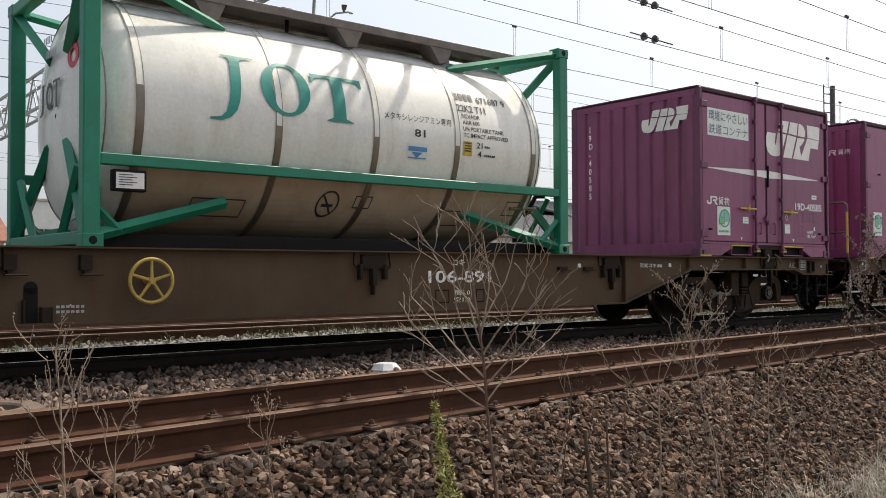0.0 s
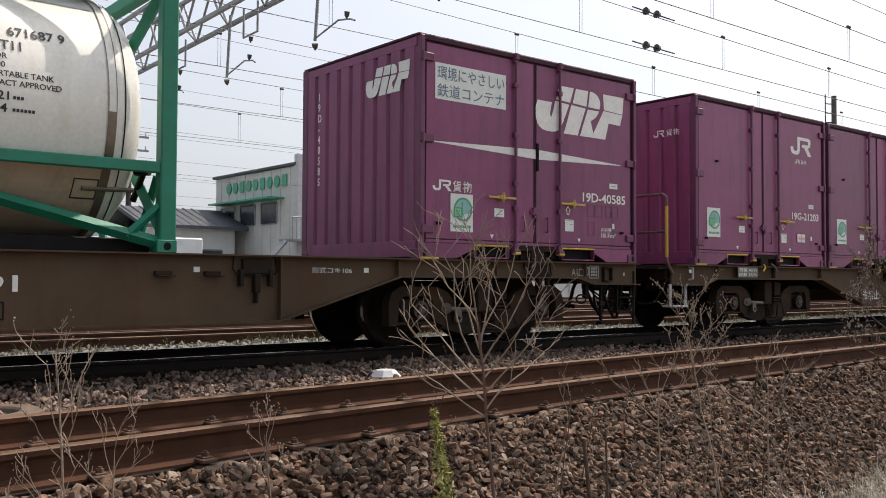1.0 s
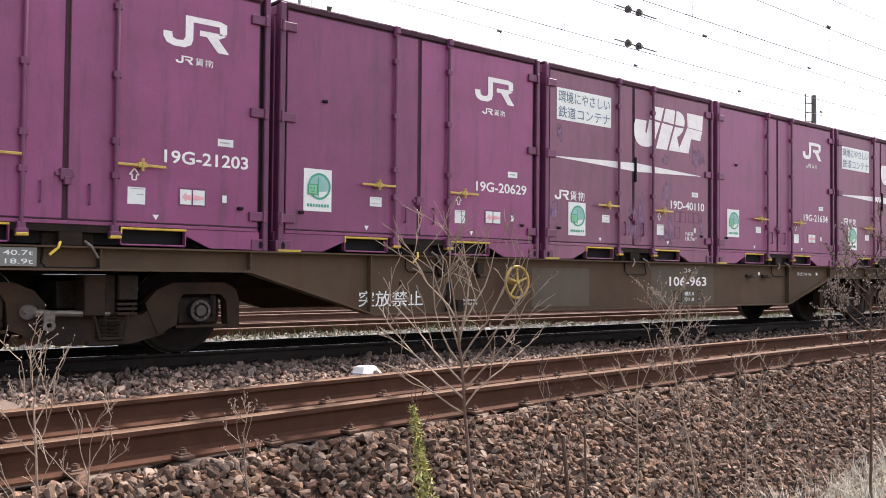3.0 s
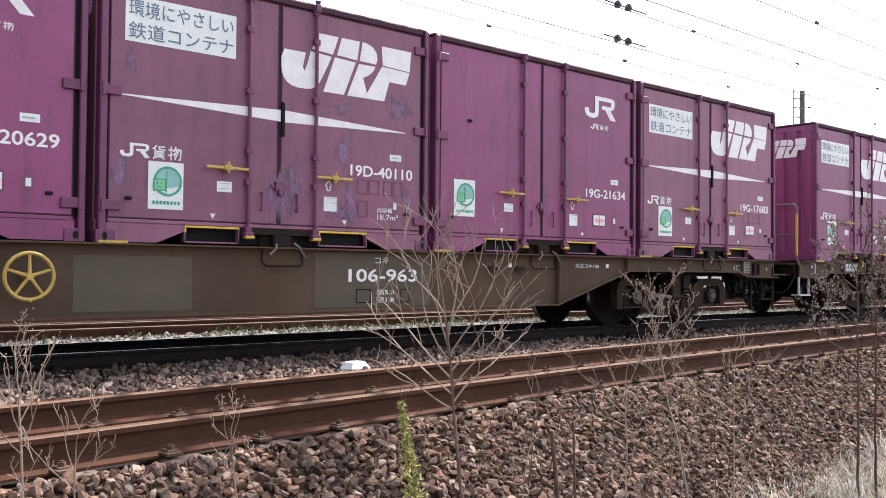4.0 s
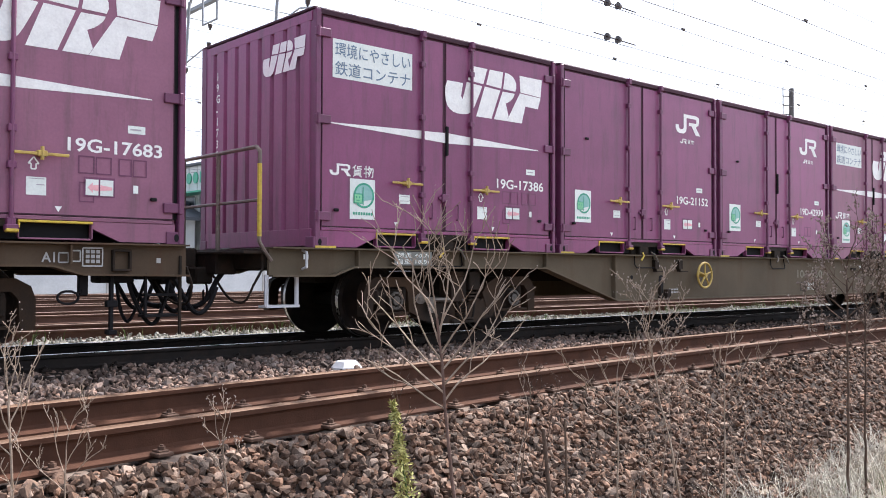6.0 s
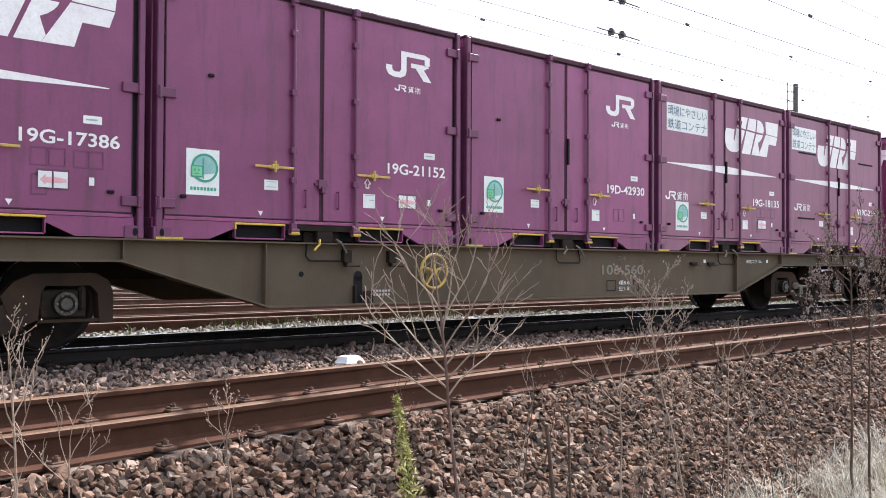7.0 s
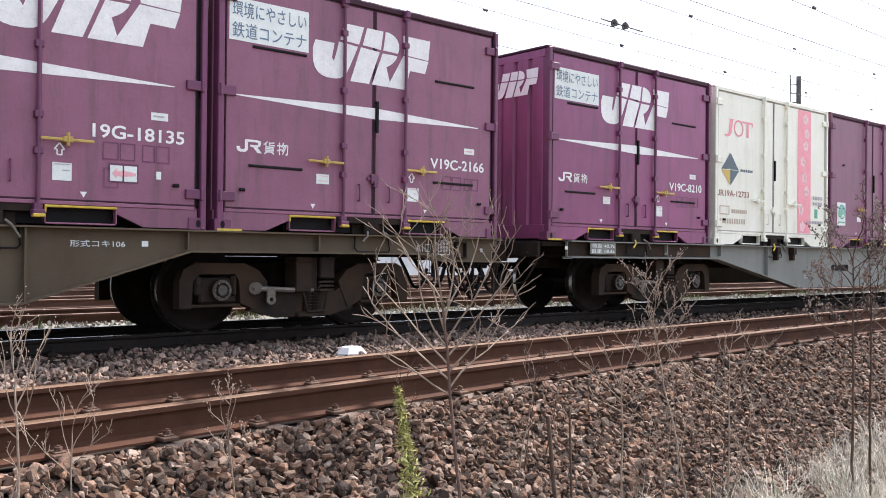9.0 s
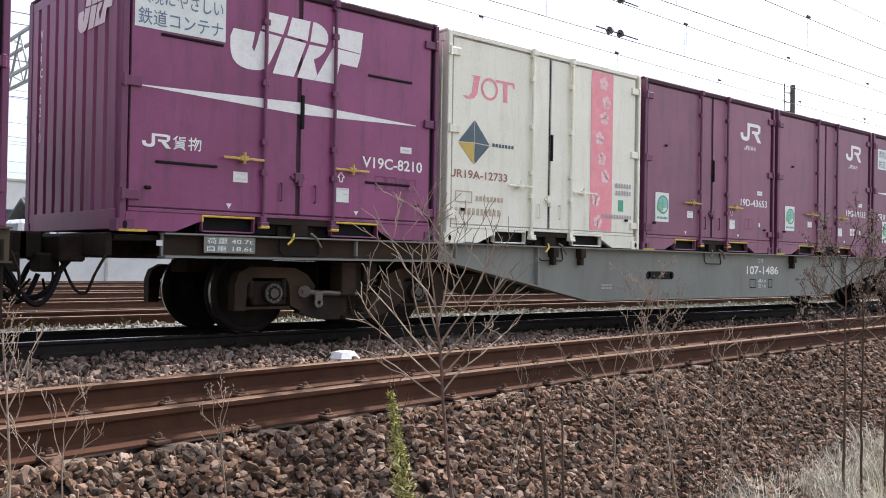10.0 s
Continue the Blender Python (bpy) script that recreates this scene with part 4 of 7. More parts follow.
def make_container(kind, number, paint, label, end_mark=True, soft_number=False):
    c = thing("freight_container", label, "container", "containers on the train")
    cream = paint == "cream"
    trim = "cream" if cream else "purple_dark"
    main = paint
    seam = 1.80 if kind != "louvre" else 1.86
    rods = (1.45, 2.21) if kind != "louvre" else (1.45, 2.275)

    def core():
        bm = bmesh.new()
        box(bm, 0.07, CL - 0.07, 0.03, CW - 0.03, 0.16, CH - 0.03, 0.01)
        return bm
    shared("core", "body", core, main, c)
    shared("roof", "roof", lambda: boxes((0.0, CL, 0.0, CW, CH - 0.03, CH), (0.08, CL - 0.08, -0.016, 0.01, CH - 0.075, CH - 0.012), b=0.008), "roof" if not cream else "cream", c)
    shared("end", "end_wall", end_wall, main, c, pose(0.042, 0, 0))
    shared("end", "end_wall", end_wall, main, c, pose(CL - 0.042, CW, 0, 0, 0, 180))
    # dark strips paint the shade inside the grooves beside the posts
    for gx, gw in ((0.084, 0.015), (CL - 0.101, 0.044)):
        shared(("groove", gw), "door_jamb", lambda gw=gw: boxes((0.0, gw, 0.018, 0.029, 0.222, CH - 0.085)), "rubber_shade" if not cream else "concrete", c, pose(gx, 0, 0))
    for x, y, r in ((0, 0, 0), (CL, CW, 180)):
        shared("post", "corner_post", posts_mesh, trim, c, pose(x, y, 0, 0, 0, r))
    shared("post2", "corner_post", lambda: boxes((-0.056, 0, -0.026, 0.10, 0, CH - 0.02), b=0.008), trim, c, pose(CL, 0, 0))
    shared("post2", "corner_post", lambda: boxes((-0.056, 0, -0.026, 0.10, 0, CH - 0.02), b=0.008), trim, c, pose(0, CW, 0, 0, 0, 180))
    for x, y, r in ((0, 0, 0), (CL, CW, 180)):
        shared("corner", "corner_casting", corner_mesh, trim, c, pose(x, y, 0, 0, 0, r))
    for x, y, r in ((CL, 0, 0), (0, CW, 180)):
        shared("corner2", "corner_casting", lambda: boxes((-0.17, 0.005, -0.018, 0.13, 0, 0.115), b=0.006), trim, c, pose(x, y, 0, 0, 0, r))
    for hx in (0.075, CL - 0.075):
        shared("slot", "casting_slot", lambda: plates(disc(0, 0.06, 0.022, 0.036, 14), y0=-0.022, y1=-0.015), "rubber_shade", c, pose(hx, 0, 0))
    # doors
    for k, (a, b) in enumerate(((0.10, seam - 0.016), (seam + 0.016, CL - 0.10))):
        shared(("door", kind == "louvre", k), "door", lambda a=a, b=b: boxes((a, b, -0.002, 0.03, 0.222, CH - 0.085), b=0.006), main, c)
    for k, (a, b) in enumerate(((0.10, seam - 0.016), (seam + 0.016, CL - 0.10))):
        def lip(a=a, b=b):
            z0, z1, t = 0.222, CH - 0.085, 0.010
            return plates(rect(a, a + t, z0, z1), rect(b - t, b, z0, z1), rect(a + t, b - t, z0, z0 + t), rect(a + t, b - t, z1 - t, z1), y0=-0.0045, y1=0.001)
        shared(("lip", kind == "louvre", k), "door_gasket", lip, "roof" if not cream else "concrete", c)
    shared(("rubber_shade", kind == "louvre"), "door_seal", lambda: boxes((seam - 0.0155, seam + 0.0155, 0.006, 0.03, 0.222, CH - 0.085)), "roof" if not cream else "rubber_shade", c)
    for x in rods:
        shared("rod", "lock_rod", rod_mesh, trim if not cream else "cream", c, pose(x, 0, 0))
        shared("foot", "rod_foot", lambda: boxes((-0.05, 0.05, -0.082, -0.02, 0.07, 0.10), b=0.008), "yellow" if not cream else "cream", c, pose(x, 0, 0))
    shared("handle", "door_handle", handle_mesh, "brass" if not cream else "cream", c, pose(rods[0] - 0.45, 0, 0.735))
    shared("handle", "door_handle", handle_mesh, "brass" if not cream else "cream", c, pose(rods[1] + 0.01, 0, 0.725))
    for z in (0.33, 1.335, 2.24):
        shared("hinge", "hinge", hinge_mesh, trim, c, pose(0.012, 0, z))
        shared("hinge2", "hinge", lambda: boxes((-0.19, 0.0, -0.03, 0.01, -0.045, 0.045), (-0.05, -0.015, -0.045, 0.0, -0.055, 0.055), b=0.006), trim, c, pose(CL - 0.012, 0, z))
    shared("grip", "pull_handle", lambda: path_tube(bmesh.new(), [(0, 0, 0), (0, -0.03, 0), (0, -0.03, 0.17), (0, 0, 0.17)], 0.009, 6), trim, c, pose(seam - 0.2, 0, 0.36))
    shared("grip", "pull_handle", lambda: path_tube(bmesh.new(), [(0, 0, 0), (0, -0.03, 0), (0, -0.03, 0.17), (0, 0, 0.17)], 0.009, 6), trim, c, pose(seam + 0.2, 0, 0.36))
    shared("mid", "seal_lock", lambda: boxes((-0.05, 0.05, -0.035, 0.0, -0.05, 0.05), (-0.09, 0.07, -0.022, 0.0, -0.018, 0.018), (-0.02, 0.03, -0.05, 0.0, -0.09, -0.02), b=0.005), trim, c, pose(seam, 0, 0.60))
    if kind != "plain" or number in ("19D-42930", "19D-43653"):
        shared("latch", "door_stay", lambda: boxes((0.012, 0.05, -0.03, 0.0, 1.10, 1.44), b=0.006), "rubber_shade", c, pose(seam, 0, 0))
    # floor and cross beams are coloured dark for the shade under the floor
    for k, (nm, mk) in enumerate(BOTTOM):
        shared(("bottom", k), nm, mk, "rubber_shade" if nm == "floor_beam" else "under" if nm == "cross_beam" else main, c)
    for a, b in ((0.81, 1.37), (2.27, 2.88)):
        shared(("pocket", a), "fork_pocket", pocket_frame(a, b), "yellow" if not cream else "cream", c)
        shared(("pocket_sides", a), "pocket_side", pocket_sides(a, b), main, c)
        # black plate paints the deep shade inside the pocket
        shared(("pocket_in", a), "pocket_hollow", lambda a=a, b=b: boxes((a + 0.02, b - 0.02, 0.075, 0.085, 0.03, 0.156)), "rubber_shade", c)
    shared("mark", "corner_mark", lambda: plates(rect(0.02, 0.28, 0.0, 0.022), y0=-0.022, y1=-0.010), "yellow" if not cream else "cream", c)
    for x, z in ((0.28, 0.40), (3.42, 0.40)) + (((0.55, 1.55),) if kind == "plain" else ()):
        shared("stop", "door_stop", lambda: boxes((-0.03, 0.03, -0.03, 0.0, -0.016, 0.016), b=0.008), "rubber_shade", c, pose(x, 0, z))
    # markings
    ink = "white" if not cream else "brownink"
    Y1, Y2 = -0.006, -0.009
    x_num0, x_num1 = (2.66, 3.50) if not cream else (0.06, 1.03)
    lettering(number, c, ink, x_num0, x_num1, 0.775 if not cream else 0.77, 0.895 if not cream else 0.87, Y1)
    if not cream:
        lettering("\n".join(number), c, ink, 0, 0.085, 0.95, 2.13, 0.0, "end_lettering", pose(0.004, 2.10, 0, 0, 0, -90))
        flat("data_plate", [rect(1.13, 1.285, 0.51, 0.61)], "sticker", c, Y1)
        flat("data_plate", [rect(2.33, 2.49, 0.385, 0.535)], "sticker", c, Y1)
        flat("data_plate", [rect(3.18, 3.34, 0.975, 1.045)], "sticker", c, Y1)
        flat("data_text", [rect(1.15, 1.265, 0.588 - 0.05 * i, 0.594 - 0.05 * i) for i in range(2)] + [rect(2.35, 2.475, 0.518, 0.525), rect(2.41, 2.475, 0.468, 0.476)]
             + [rect(3.20, 3.30, 1.003, 1.018)], "text_faint" if kind != "louvre" else "pink_print", c, Y2)
        flat("arrow", stroke([(2.368, 0.60), (2.407, 0.60), (2.407, 0.645), (2.430, 0.645), (2.3875, 0.70), (2.345, 0.645), (2.368, 0.645), (2.368, 0.60)], 0.012), "white", c, Y1)
        for tx in (1.06, 2.56):
            flat("triangle_mark", [[(tx, 0.30), (tx + 0.03, 0.25), (tx + 0.06, 0.30)]], "white", c, Y1)
    if kind in ("emblem", "louvre"):
        x0 = 0.20 if kind == "emblem" else 0.22
        sa, sb, sc = (0.23, 1.31, 1.79) if kind == "emblem" else (0.13, 1.02, 1.83)
        flat("sign_board", [rect(sa, sb, sc, sc + 0.41)], "sticker", c, Y1)
        lettering("環境にやさしい", c, "signblue", sa + 0.03, sb - 0.03, sc + 0.225, sc + 0.38, Y2)
        lettering("鉄道コンテナ", c, "signblue", sa + 0.03, sb - 0.03, sc + 0.03, sc + 0.18, Y2)
        flat("stripe", [[(0.19, 1.305), (1.86, 1.245), (3.40, 1.295), (3.40, 1.303), (1.86, 1.365), (0.19, 1.313)]], "white", c, Y1)
        flat("emblem", slant_mark(1.81 if kind == "emblem" else 1.07, 1.615, 1.66 if kind == "emblem" else 1.57, 0.595), "white", c, Y1)
        flat("company_mark", hook_mark(x0, 0.765, 0.27, 0.125) + glyph_bars(x0 + 0.29, 0.765, 0.30, 0.125), "white", c, Y1)
        boxes_ = [rect(2.75, 2.89, 0.59, 0.745), rect(2.90, 3.04, 0.59, 0.745), rect(3.10, 3.22, 0.59, 0.745), rect(3.23, 3.36, 0.59, 0.745), rect(2.76, 2.89, 0.345, 0.52)] if kind == "emblem" else [rect(2.84, 2.98, 0.54, 0.70), rect(2.99, 3.13, 0.54, 0.70), rect(3.18, 3.29, 0.55, 0.69), rect(3.30, 3.41, 0.55, 0.69)]
        for o in boxes_:
            (ax, az), (bx, bz) = o[0], o[2]
            flat("card_frame", [rect(ax, bx, az, az + 0.012), rect(ax, bx, bz - 0.012, bz), rect(ax, ax + 0.012, az + 0.012, bz - 0.012), rect(bx - 0.012, bx, az + 0.012, bz - 0.012)], "purple_dark", c, Y1)
        if end_mark:
            o = flat("end_emblem", slant_mark(0, 0, 0.86, 0.33), "white", c, 0.0)
            o.matrix_basis = pose(0.002, 1.02, 1.90, 0, 0, -90)
    if number == "19D-40110":
        for k, (x0, x1, z0, z1) in enumerate(((1.84, 2.10, 0.30, 1.0), (2.28, 2.78, 0.25, 0.50), (2.55, 2.76, 0.30, 0.72), (2.44, 2.68, 0.75, 1.25), (3.1, 3.52, 1.38, 1.76), (2.42, 2.64, 1.38, 1.56), (3.36, 3.50, 0.40, 0.75), (0.23, 0.35, 1.46, 1.74), (0.11, 0.29, 0.48, 0.77), (1.60, 1.98, 0.24, 0.80))):
            flat("scuff", [rect(x0, x1, z0, z1)], "scuff", c, -0.0051 - 0.0001 * k)
    if kind == "louvre":
        for a, b, z in ((0.38, 1.0, 1.795), (2.72, 3.33, 1.77), (0.35, 0.96, 0.638), (2.70, 3.32, 0.616)):
            shared(("louvre", round(a, 2)), "vent_slot", lambda a=a, b=b, z=z: boxes((a, b, -0.016, 0.0, z - 0.012, z + 0.014), b=0.005), "rubber_shade", c)
    if kind == "plain":
        flat("emblem", hook_mark(2.63, 1.85, 0.64, 0.30), "white", c, Y1)
        flat("company_mark", hook_mark(2.75, 1.70, 0.17, 0.072) + glyph_bars(2.94, 1.70, 0.19, 0.072), "white", c, Y1)
        if end_mark:
            o = flat("end_company_mark", hook_mark(0, 0, 0.2, 0.10) + glyph_bars(0.23, 0, 0.25, 0.10), "white", c, 0.0)
            o.matrix_basis = pose(0.002, 0.72, 1.92, 0, 0, -90)
    if kind in ("plain", "emblem"):
        ex, ez = (0.31, 0.42) if kind == "plain" else (0.46, 0.315)
        flat("eco_sticker", [rect(ex, ex + 0.335, ez, ez + 0.43)], "sticker", c, Y1)
        bm = bmesh.new()
        ring(bm, ex + 0.185, ez + 0.255, 0.114, 0.136, Y2 - 0.001, Y2, 26)
        part("eco_ring", bm, "sticker_green", c)
        flat("eco_disc", [[(ex + 0.185 + 0.116 * math.cos(radians(a)), ez + 0.255 + 0.116 * math.sin(radians(a))) for a in range(-20, 221, 12)]], "sticker_teal", c, Y2)
        flat("eco_square", [rect(ex + 0.045, ex + 0.165, ez + 0.165, ez + 0.275)], "sticker_green", c, Y2 - 0.003)
        flat("eco_square_face", [rect(ex + 0.057, ex + 0.153, ez + 0.177, ez + 0.263)], "sticker_lime", c, Y2 - 0.005)
        flat("eco_lines", [rect(ex + 0.04 + 0.034 * i, ex + 0.064 + 0.034 * i, ez + 0.045, ez + 0.075) for i in range(8)], "sticker_green", c, Y2)
        flat("eco_face", [rect(ex + 0.075, ex + 0.090, ez + 0.222, ez + 0.245), rect(ex + 0.115, ex + 0.130, ez + 0.222, ez + 0.245), rect(ex + 0.08, ex + 0.125, ez + 0.195, ez + 0.204), rect(ex + 0.165, ex + 0.175, ez + 0.15, ez + 0.345)], "sticker_green", c, Y2 - 0.006)
        if number.startswith("19G"):
            flat("arrow_card", [rect(2.80, 3.07, 0.395, 0.565)], "purple_dark", c, Y1)
            flat("arrow_panel", [rect(2.815, 2.925, 0.408, 0.545)], "sticker", c, Y2)
            flat("arrow_panel", [rect(2.94, 3.055, 0.408, 0.545)], "sticker", c, Y2)
            flat("red_arrow", [[(2.83, 0.475), (2.875, 0.52), (2.875, 0.495), (2.925, 0.50), (2.925, 0.445), (2.875, 0.455), (2.875, 0.43)]], "pink_print", c, Y2 - 0.003)
            flat("arrow_tail", [[(2.94, 0.45), (3.045, 0.46), (3.045, 0.485), (2.94, 0.50)]], "pink_print", c, Y2 - 0.003)
        elif kind == "plain":
            for ax, bx in ((2.80, 2.91), (2.92, 3.03)):
                flat("card_frame", stroke([(ax, 0.40), (bx, 0.40), (bx, 0.56), (ax, 0.56), (ax, 0.40)], 0.012), "purple_dark", c, Y1)
        flat("white_tag", [rect(3.235, 3.28, 0.445, 0.515)], "sticker", c, Y1)
        if number.startswith("19D") and kind == "emblem":
            lettering("内容積", c, "white", 3.02, 3.22, 0.40, 0.455, Y1)
            lettering("18.7m³", c, "white", 3.02, 3.30, 0.325, 0.385, Y1)
    if cream:
        s = lambda pts: [(0.25 + 0.86 * a, 1.745 + 0.26 * b) for a, b in pts]
        flat("emblem", [s([(0, 0), (0.10, -0.12), (0.22, -0.05), (0.28, 0.15), (0.33, 0.95), (0.38, 1), (0.16, 1), (0.22, 0.94), (0.18, 0.18), (0.13, 0.02)]),
                        s([(0.66, 0.88), (0.98, 0.88), (1.0, 0.72), (1.03, 0.72), (1.02, 1), (0.64, 1)]), s([(0.78, 0.02), (0.92, 0.02), (0.88, 0.06), (0.88, 0.88), (0.80, 0.88), (0.80, 0.06)])], "pink", c, Y1)
        bm = bmesh.new()
        ring(bm, 0.70, 1.875, 0.105, 0.135, Y1 - 0.001, Y1, 26, 1.05)
        part("emblem_ring", bm, "pink", c)
        flat("diamond", [[(0.20, 1.195), (0.455, 1.205), (0.455, 1.47)], [(0.465, 1.205), (0.715, 1.195), (0.465, 1.47)], [(0.465, 1.195), (0.465, 0.945), (0.715, 1.185)]], "slate", c, Y1)
        flat("diamond_gold", [[(0.20, 1.185), (0.455, 0.945), (0.455, 1.195)]], "gold", c, Y1)
        flat("small_lines", [rect(0.76 + 0.055 * i, 0.80 + 0.055 * i, 1.185, 1.225) for i in range(7)], "slate", c, Y1)
        flat("card_lines", [rect(0.16 + 0.07 * i, 0.205 + 0.07 * i, 0.34, 0.42) for i in range(11)] + [rect(0.16, 0.18, 0.48, 0.62), rect(0.42, 0.44, 0.48, 0.62), rect(0.18, 0.42, 0.48, 0.495), rect(0.18, 0.42, 0.605, 0.62)]
             + [rect(0.50 + 0.06 * i, 0.54 + 0.06 * i, 0.51, 0.57) for i in range(8)], "cream_print", c, Y1)
        flat("pink_band", [rect(2.63, 3.10, 0.24, 2.40)], "pink", c, Y1)
        fl = []
        g = random.Random(3)
        for z in (0.36, 0.66, 0.98, 1.22, 1.5, 1.78, 2.0, 2.25):
            fx, fz = g.uniform(2.74, 2.98), z
            for k in range(5):
                a = radians(72 * k + g.uniform(0, 20))
                fl.append(disc(fx + 0.055 * math.cos(a), fz + 0.055 * math.sin(a), 0.042, 0.042, 8))
        flat("blossoms", fl, "pale_pink", c, Y2)
        flat("green_card", [rect(3.24, 3.36, 0.52, 0.68)], "sticker_green", c, Y1)
        flat("card_text", [rect(3.18 + 0.06 * i, 3.22 + 0.06 * i, 0.75 + 0.1 * j, 0.81 + 0.1 * j) for i in range(6) for j in range(2)] + [rect(2.9 + 0.06 * i, 2.94 + 0.06 * i, 0.42, 0.47) for i in range(11)], "text_faint", c, Y2 - 0.003)
    return c


# ---- flat wagons ----
def sill_profile(kind):
    if kind == "koki_brown":
        return [(-9.75, 0.72), (-9.02, 0.72), (-8.76, 0.81), (-5.74, 0.81), (-4.27, 0.368), (4.27, 0.368), (5.74, 0.81), (8.53, 0.81), (8.79, 0.735), (9.75, 0.725)]
    return [(-9.30, 0.79), (-5.85, 0.79), (-3.3, 0.30), (3.38, 0.30), (6.1, 0.80), (9.72, 0.79)]


def make_bogie(wagon, cx, near=True):
    s = -1 if near else 1
    m = pose(cx, 0, 0) if near else pose(cx, 0, 0, 0, 0, 180)

    def frame_bm():
        bm = bmesh.new()
        for a in (-0.95, 0.95):
            k = 1 if a < 0 else -1
            q = lambda pts: [(a + k * x, z) for x, z in pts]
            prism(bm, q([(-0.42, 0.26), (-0.30, 0.26), (-0.28, 0.52), (-0.22, 0.585), (0.16, 0.585), (0.20, 0.52), (0.22, 0.30), (0.40, 0.22), (0.52, 0.50), (0.42, 0.62), (0.26, 0.69), (-0.26, 0.695), (-0.38, 0.63), (-0.42, 0.52)]), -1.06, -0.93)
            prism(bm, q([(-0.30, 0.27), (0.22, 0.27), (0.22, 0.295), (-0.30, 0.295)]), -1.05, -0.95)
        prism(bm, [(-0.62, 0.22), (-0.32, 0.145), (0.32, 0.145), (0.62, 0.22), (0.50, 0.47), (0.40, 0.40), (-0.40, 0.40), (-0.50, 0.47)], -1.05, -0.94)
        return bm
    f = shared("bogie", "bogie_frame", frame_bm, "gear", wagon, m)
    for a in (-0.95, 0.95):
        shared("box", "axle_box", lambda: tube(tube(boxes((-0.2, 0.2, -1.02, -0.90, -0.13, 0.12), (0.125, 0.185, -1.055, -0.95, -0.06, 0.15), (-0.26, -0.19, -1.05, -0.95, -0.05, 0.14), b=0.02), (0, -1.09, 0), (0, -0.98, 0), 0.105, n=20), (0, -1.105, 0), (0, -1.08, 0), 0.045, n=10), "under", f, pose(a, 0, 0.43))
        shared("cap", "bearing_cap", lambda: ring(ring(bmesh.new(), 0, 0, 0.075, 0.10, -1.10, -1.085, 20), 0, 0, 0.0, 0.05, -1.112, -1.10, 16), "cap", f, pose(a, 0, 0.43))
        for k in range(6):
            shared("bolt", "cap_bolt", lambda: tube(bmesh.new(), (0, -1.112, 0), (0, -1.09, 0), 0.010, n=6), "metal", f, pose(a + 0.077 * math.cos(k * 1.047), 0, 0.43 + 0.077 * math.sin(k * 1.047)))

    def springs():
        bm = bmesh.new()
        for x in (0.0,):
            for i in range(7):
                ang = [(x + 0.055 * math.cos(j * 0.785), -1.03 + 0.055 * math.sin(j * 0.785), 0.20 + 0.032 * (i + j / 8)) for j in range(9)]
                for p, q_ in zip(ang, ang[1:]):
                    tube(bm, p, q_, 0.011, n=5, caps=False)
        return bm
    for x in (0.04, 0.15):
        shared("spring", "coil_spring", springs, "under", f, pose(x, 0, 0))
    shared("bolster", "bolster", lambda: boxes((0.05, 0.15, -1.08, -0.9, 0.40, 0.76), (0.16, 0.34, -1.12, -0.9, 0.535, 0.76), (-0.1, 0.24, -1.12, -0.92, 0.14, 0.19), (-0.3, 0.3, -0.9, 0.9, 0.46, 0.70), b=0.012), "under", f)
    shared("block", "bolster_block", lambda: boxes((-0.14, 0.045, -1.13, -0.9, 0.40, 0.76), (-0.155, 0.06, -1.135, -0.9, 0.69, 0.715), b=0.01), "gear", f, None)
    for z in (0.415, 0.458, 0.500):
        shared("fplate", "friction_plate", lambda: boxes((0.155, 0.335, -1.115, -0.95, -0.012, 0.012), b=0.004), "gear", f, pose(0, 0, z))
    shared("crossbar", "bogie_crossbar", lambda: tube(bmesh.new(), (-0.44, -1.075, 0.425), (0.10, -1.075, 0.415), 0.020, n=8), "metal", f)
    shared("rod_b", "brake_rod", lambda: tube(tube(tube(bmesh.new(), (-0.58, -1.09, 0.44), (-0.14, -1.09, 0.42), 0.028, n=8), (-0.60, -1.11, 0.445), (-0.56, -1.06, 0.445), 0.062, n=14), (-0.62, -1.10, 0.445), (-0.3, -1.10, 0.43), 0.016, n=6), "metal", f)
    shared("eye", "brake_hanger", lambda: ring(boxes((-0.47, -0.37, -1.12, -1.09, 0.36, 0.45), b=0.008), -0.42, 0.33, 0.022, 0.052, -1.12, -1.09, 14), "metal", f)
    shared("hang", "spring_hanger", lambda: path_tube(bmesh.new(), [(-0.05, -1.12, 0.40), (0.0, -1.13, 0.20), (0.20, -1.13, 0.20), (0.25, -1.12, 0.40)], 0.014, 6), "under", f)
    return f


def wheelset_bm():
    bm = bmesh.new()
    tube(bm, (0, -0.95, 0), (0, 0.95, 0), 0.075, n=14)
    return bm


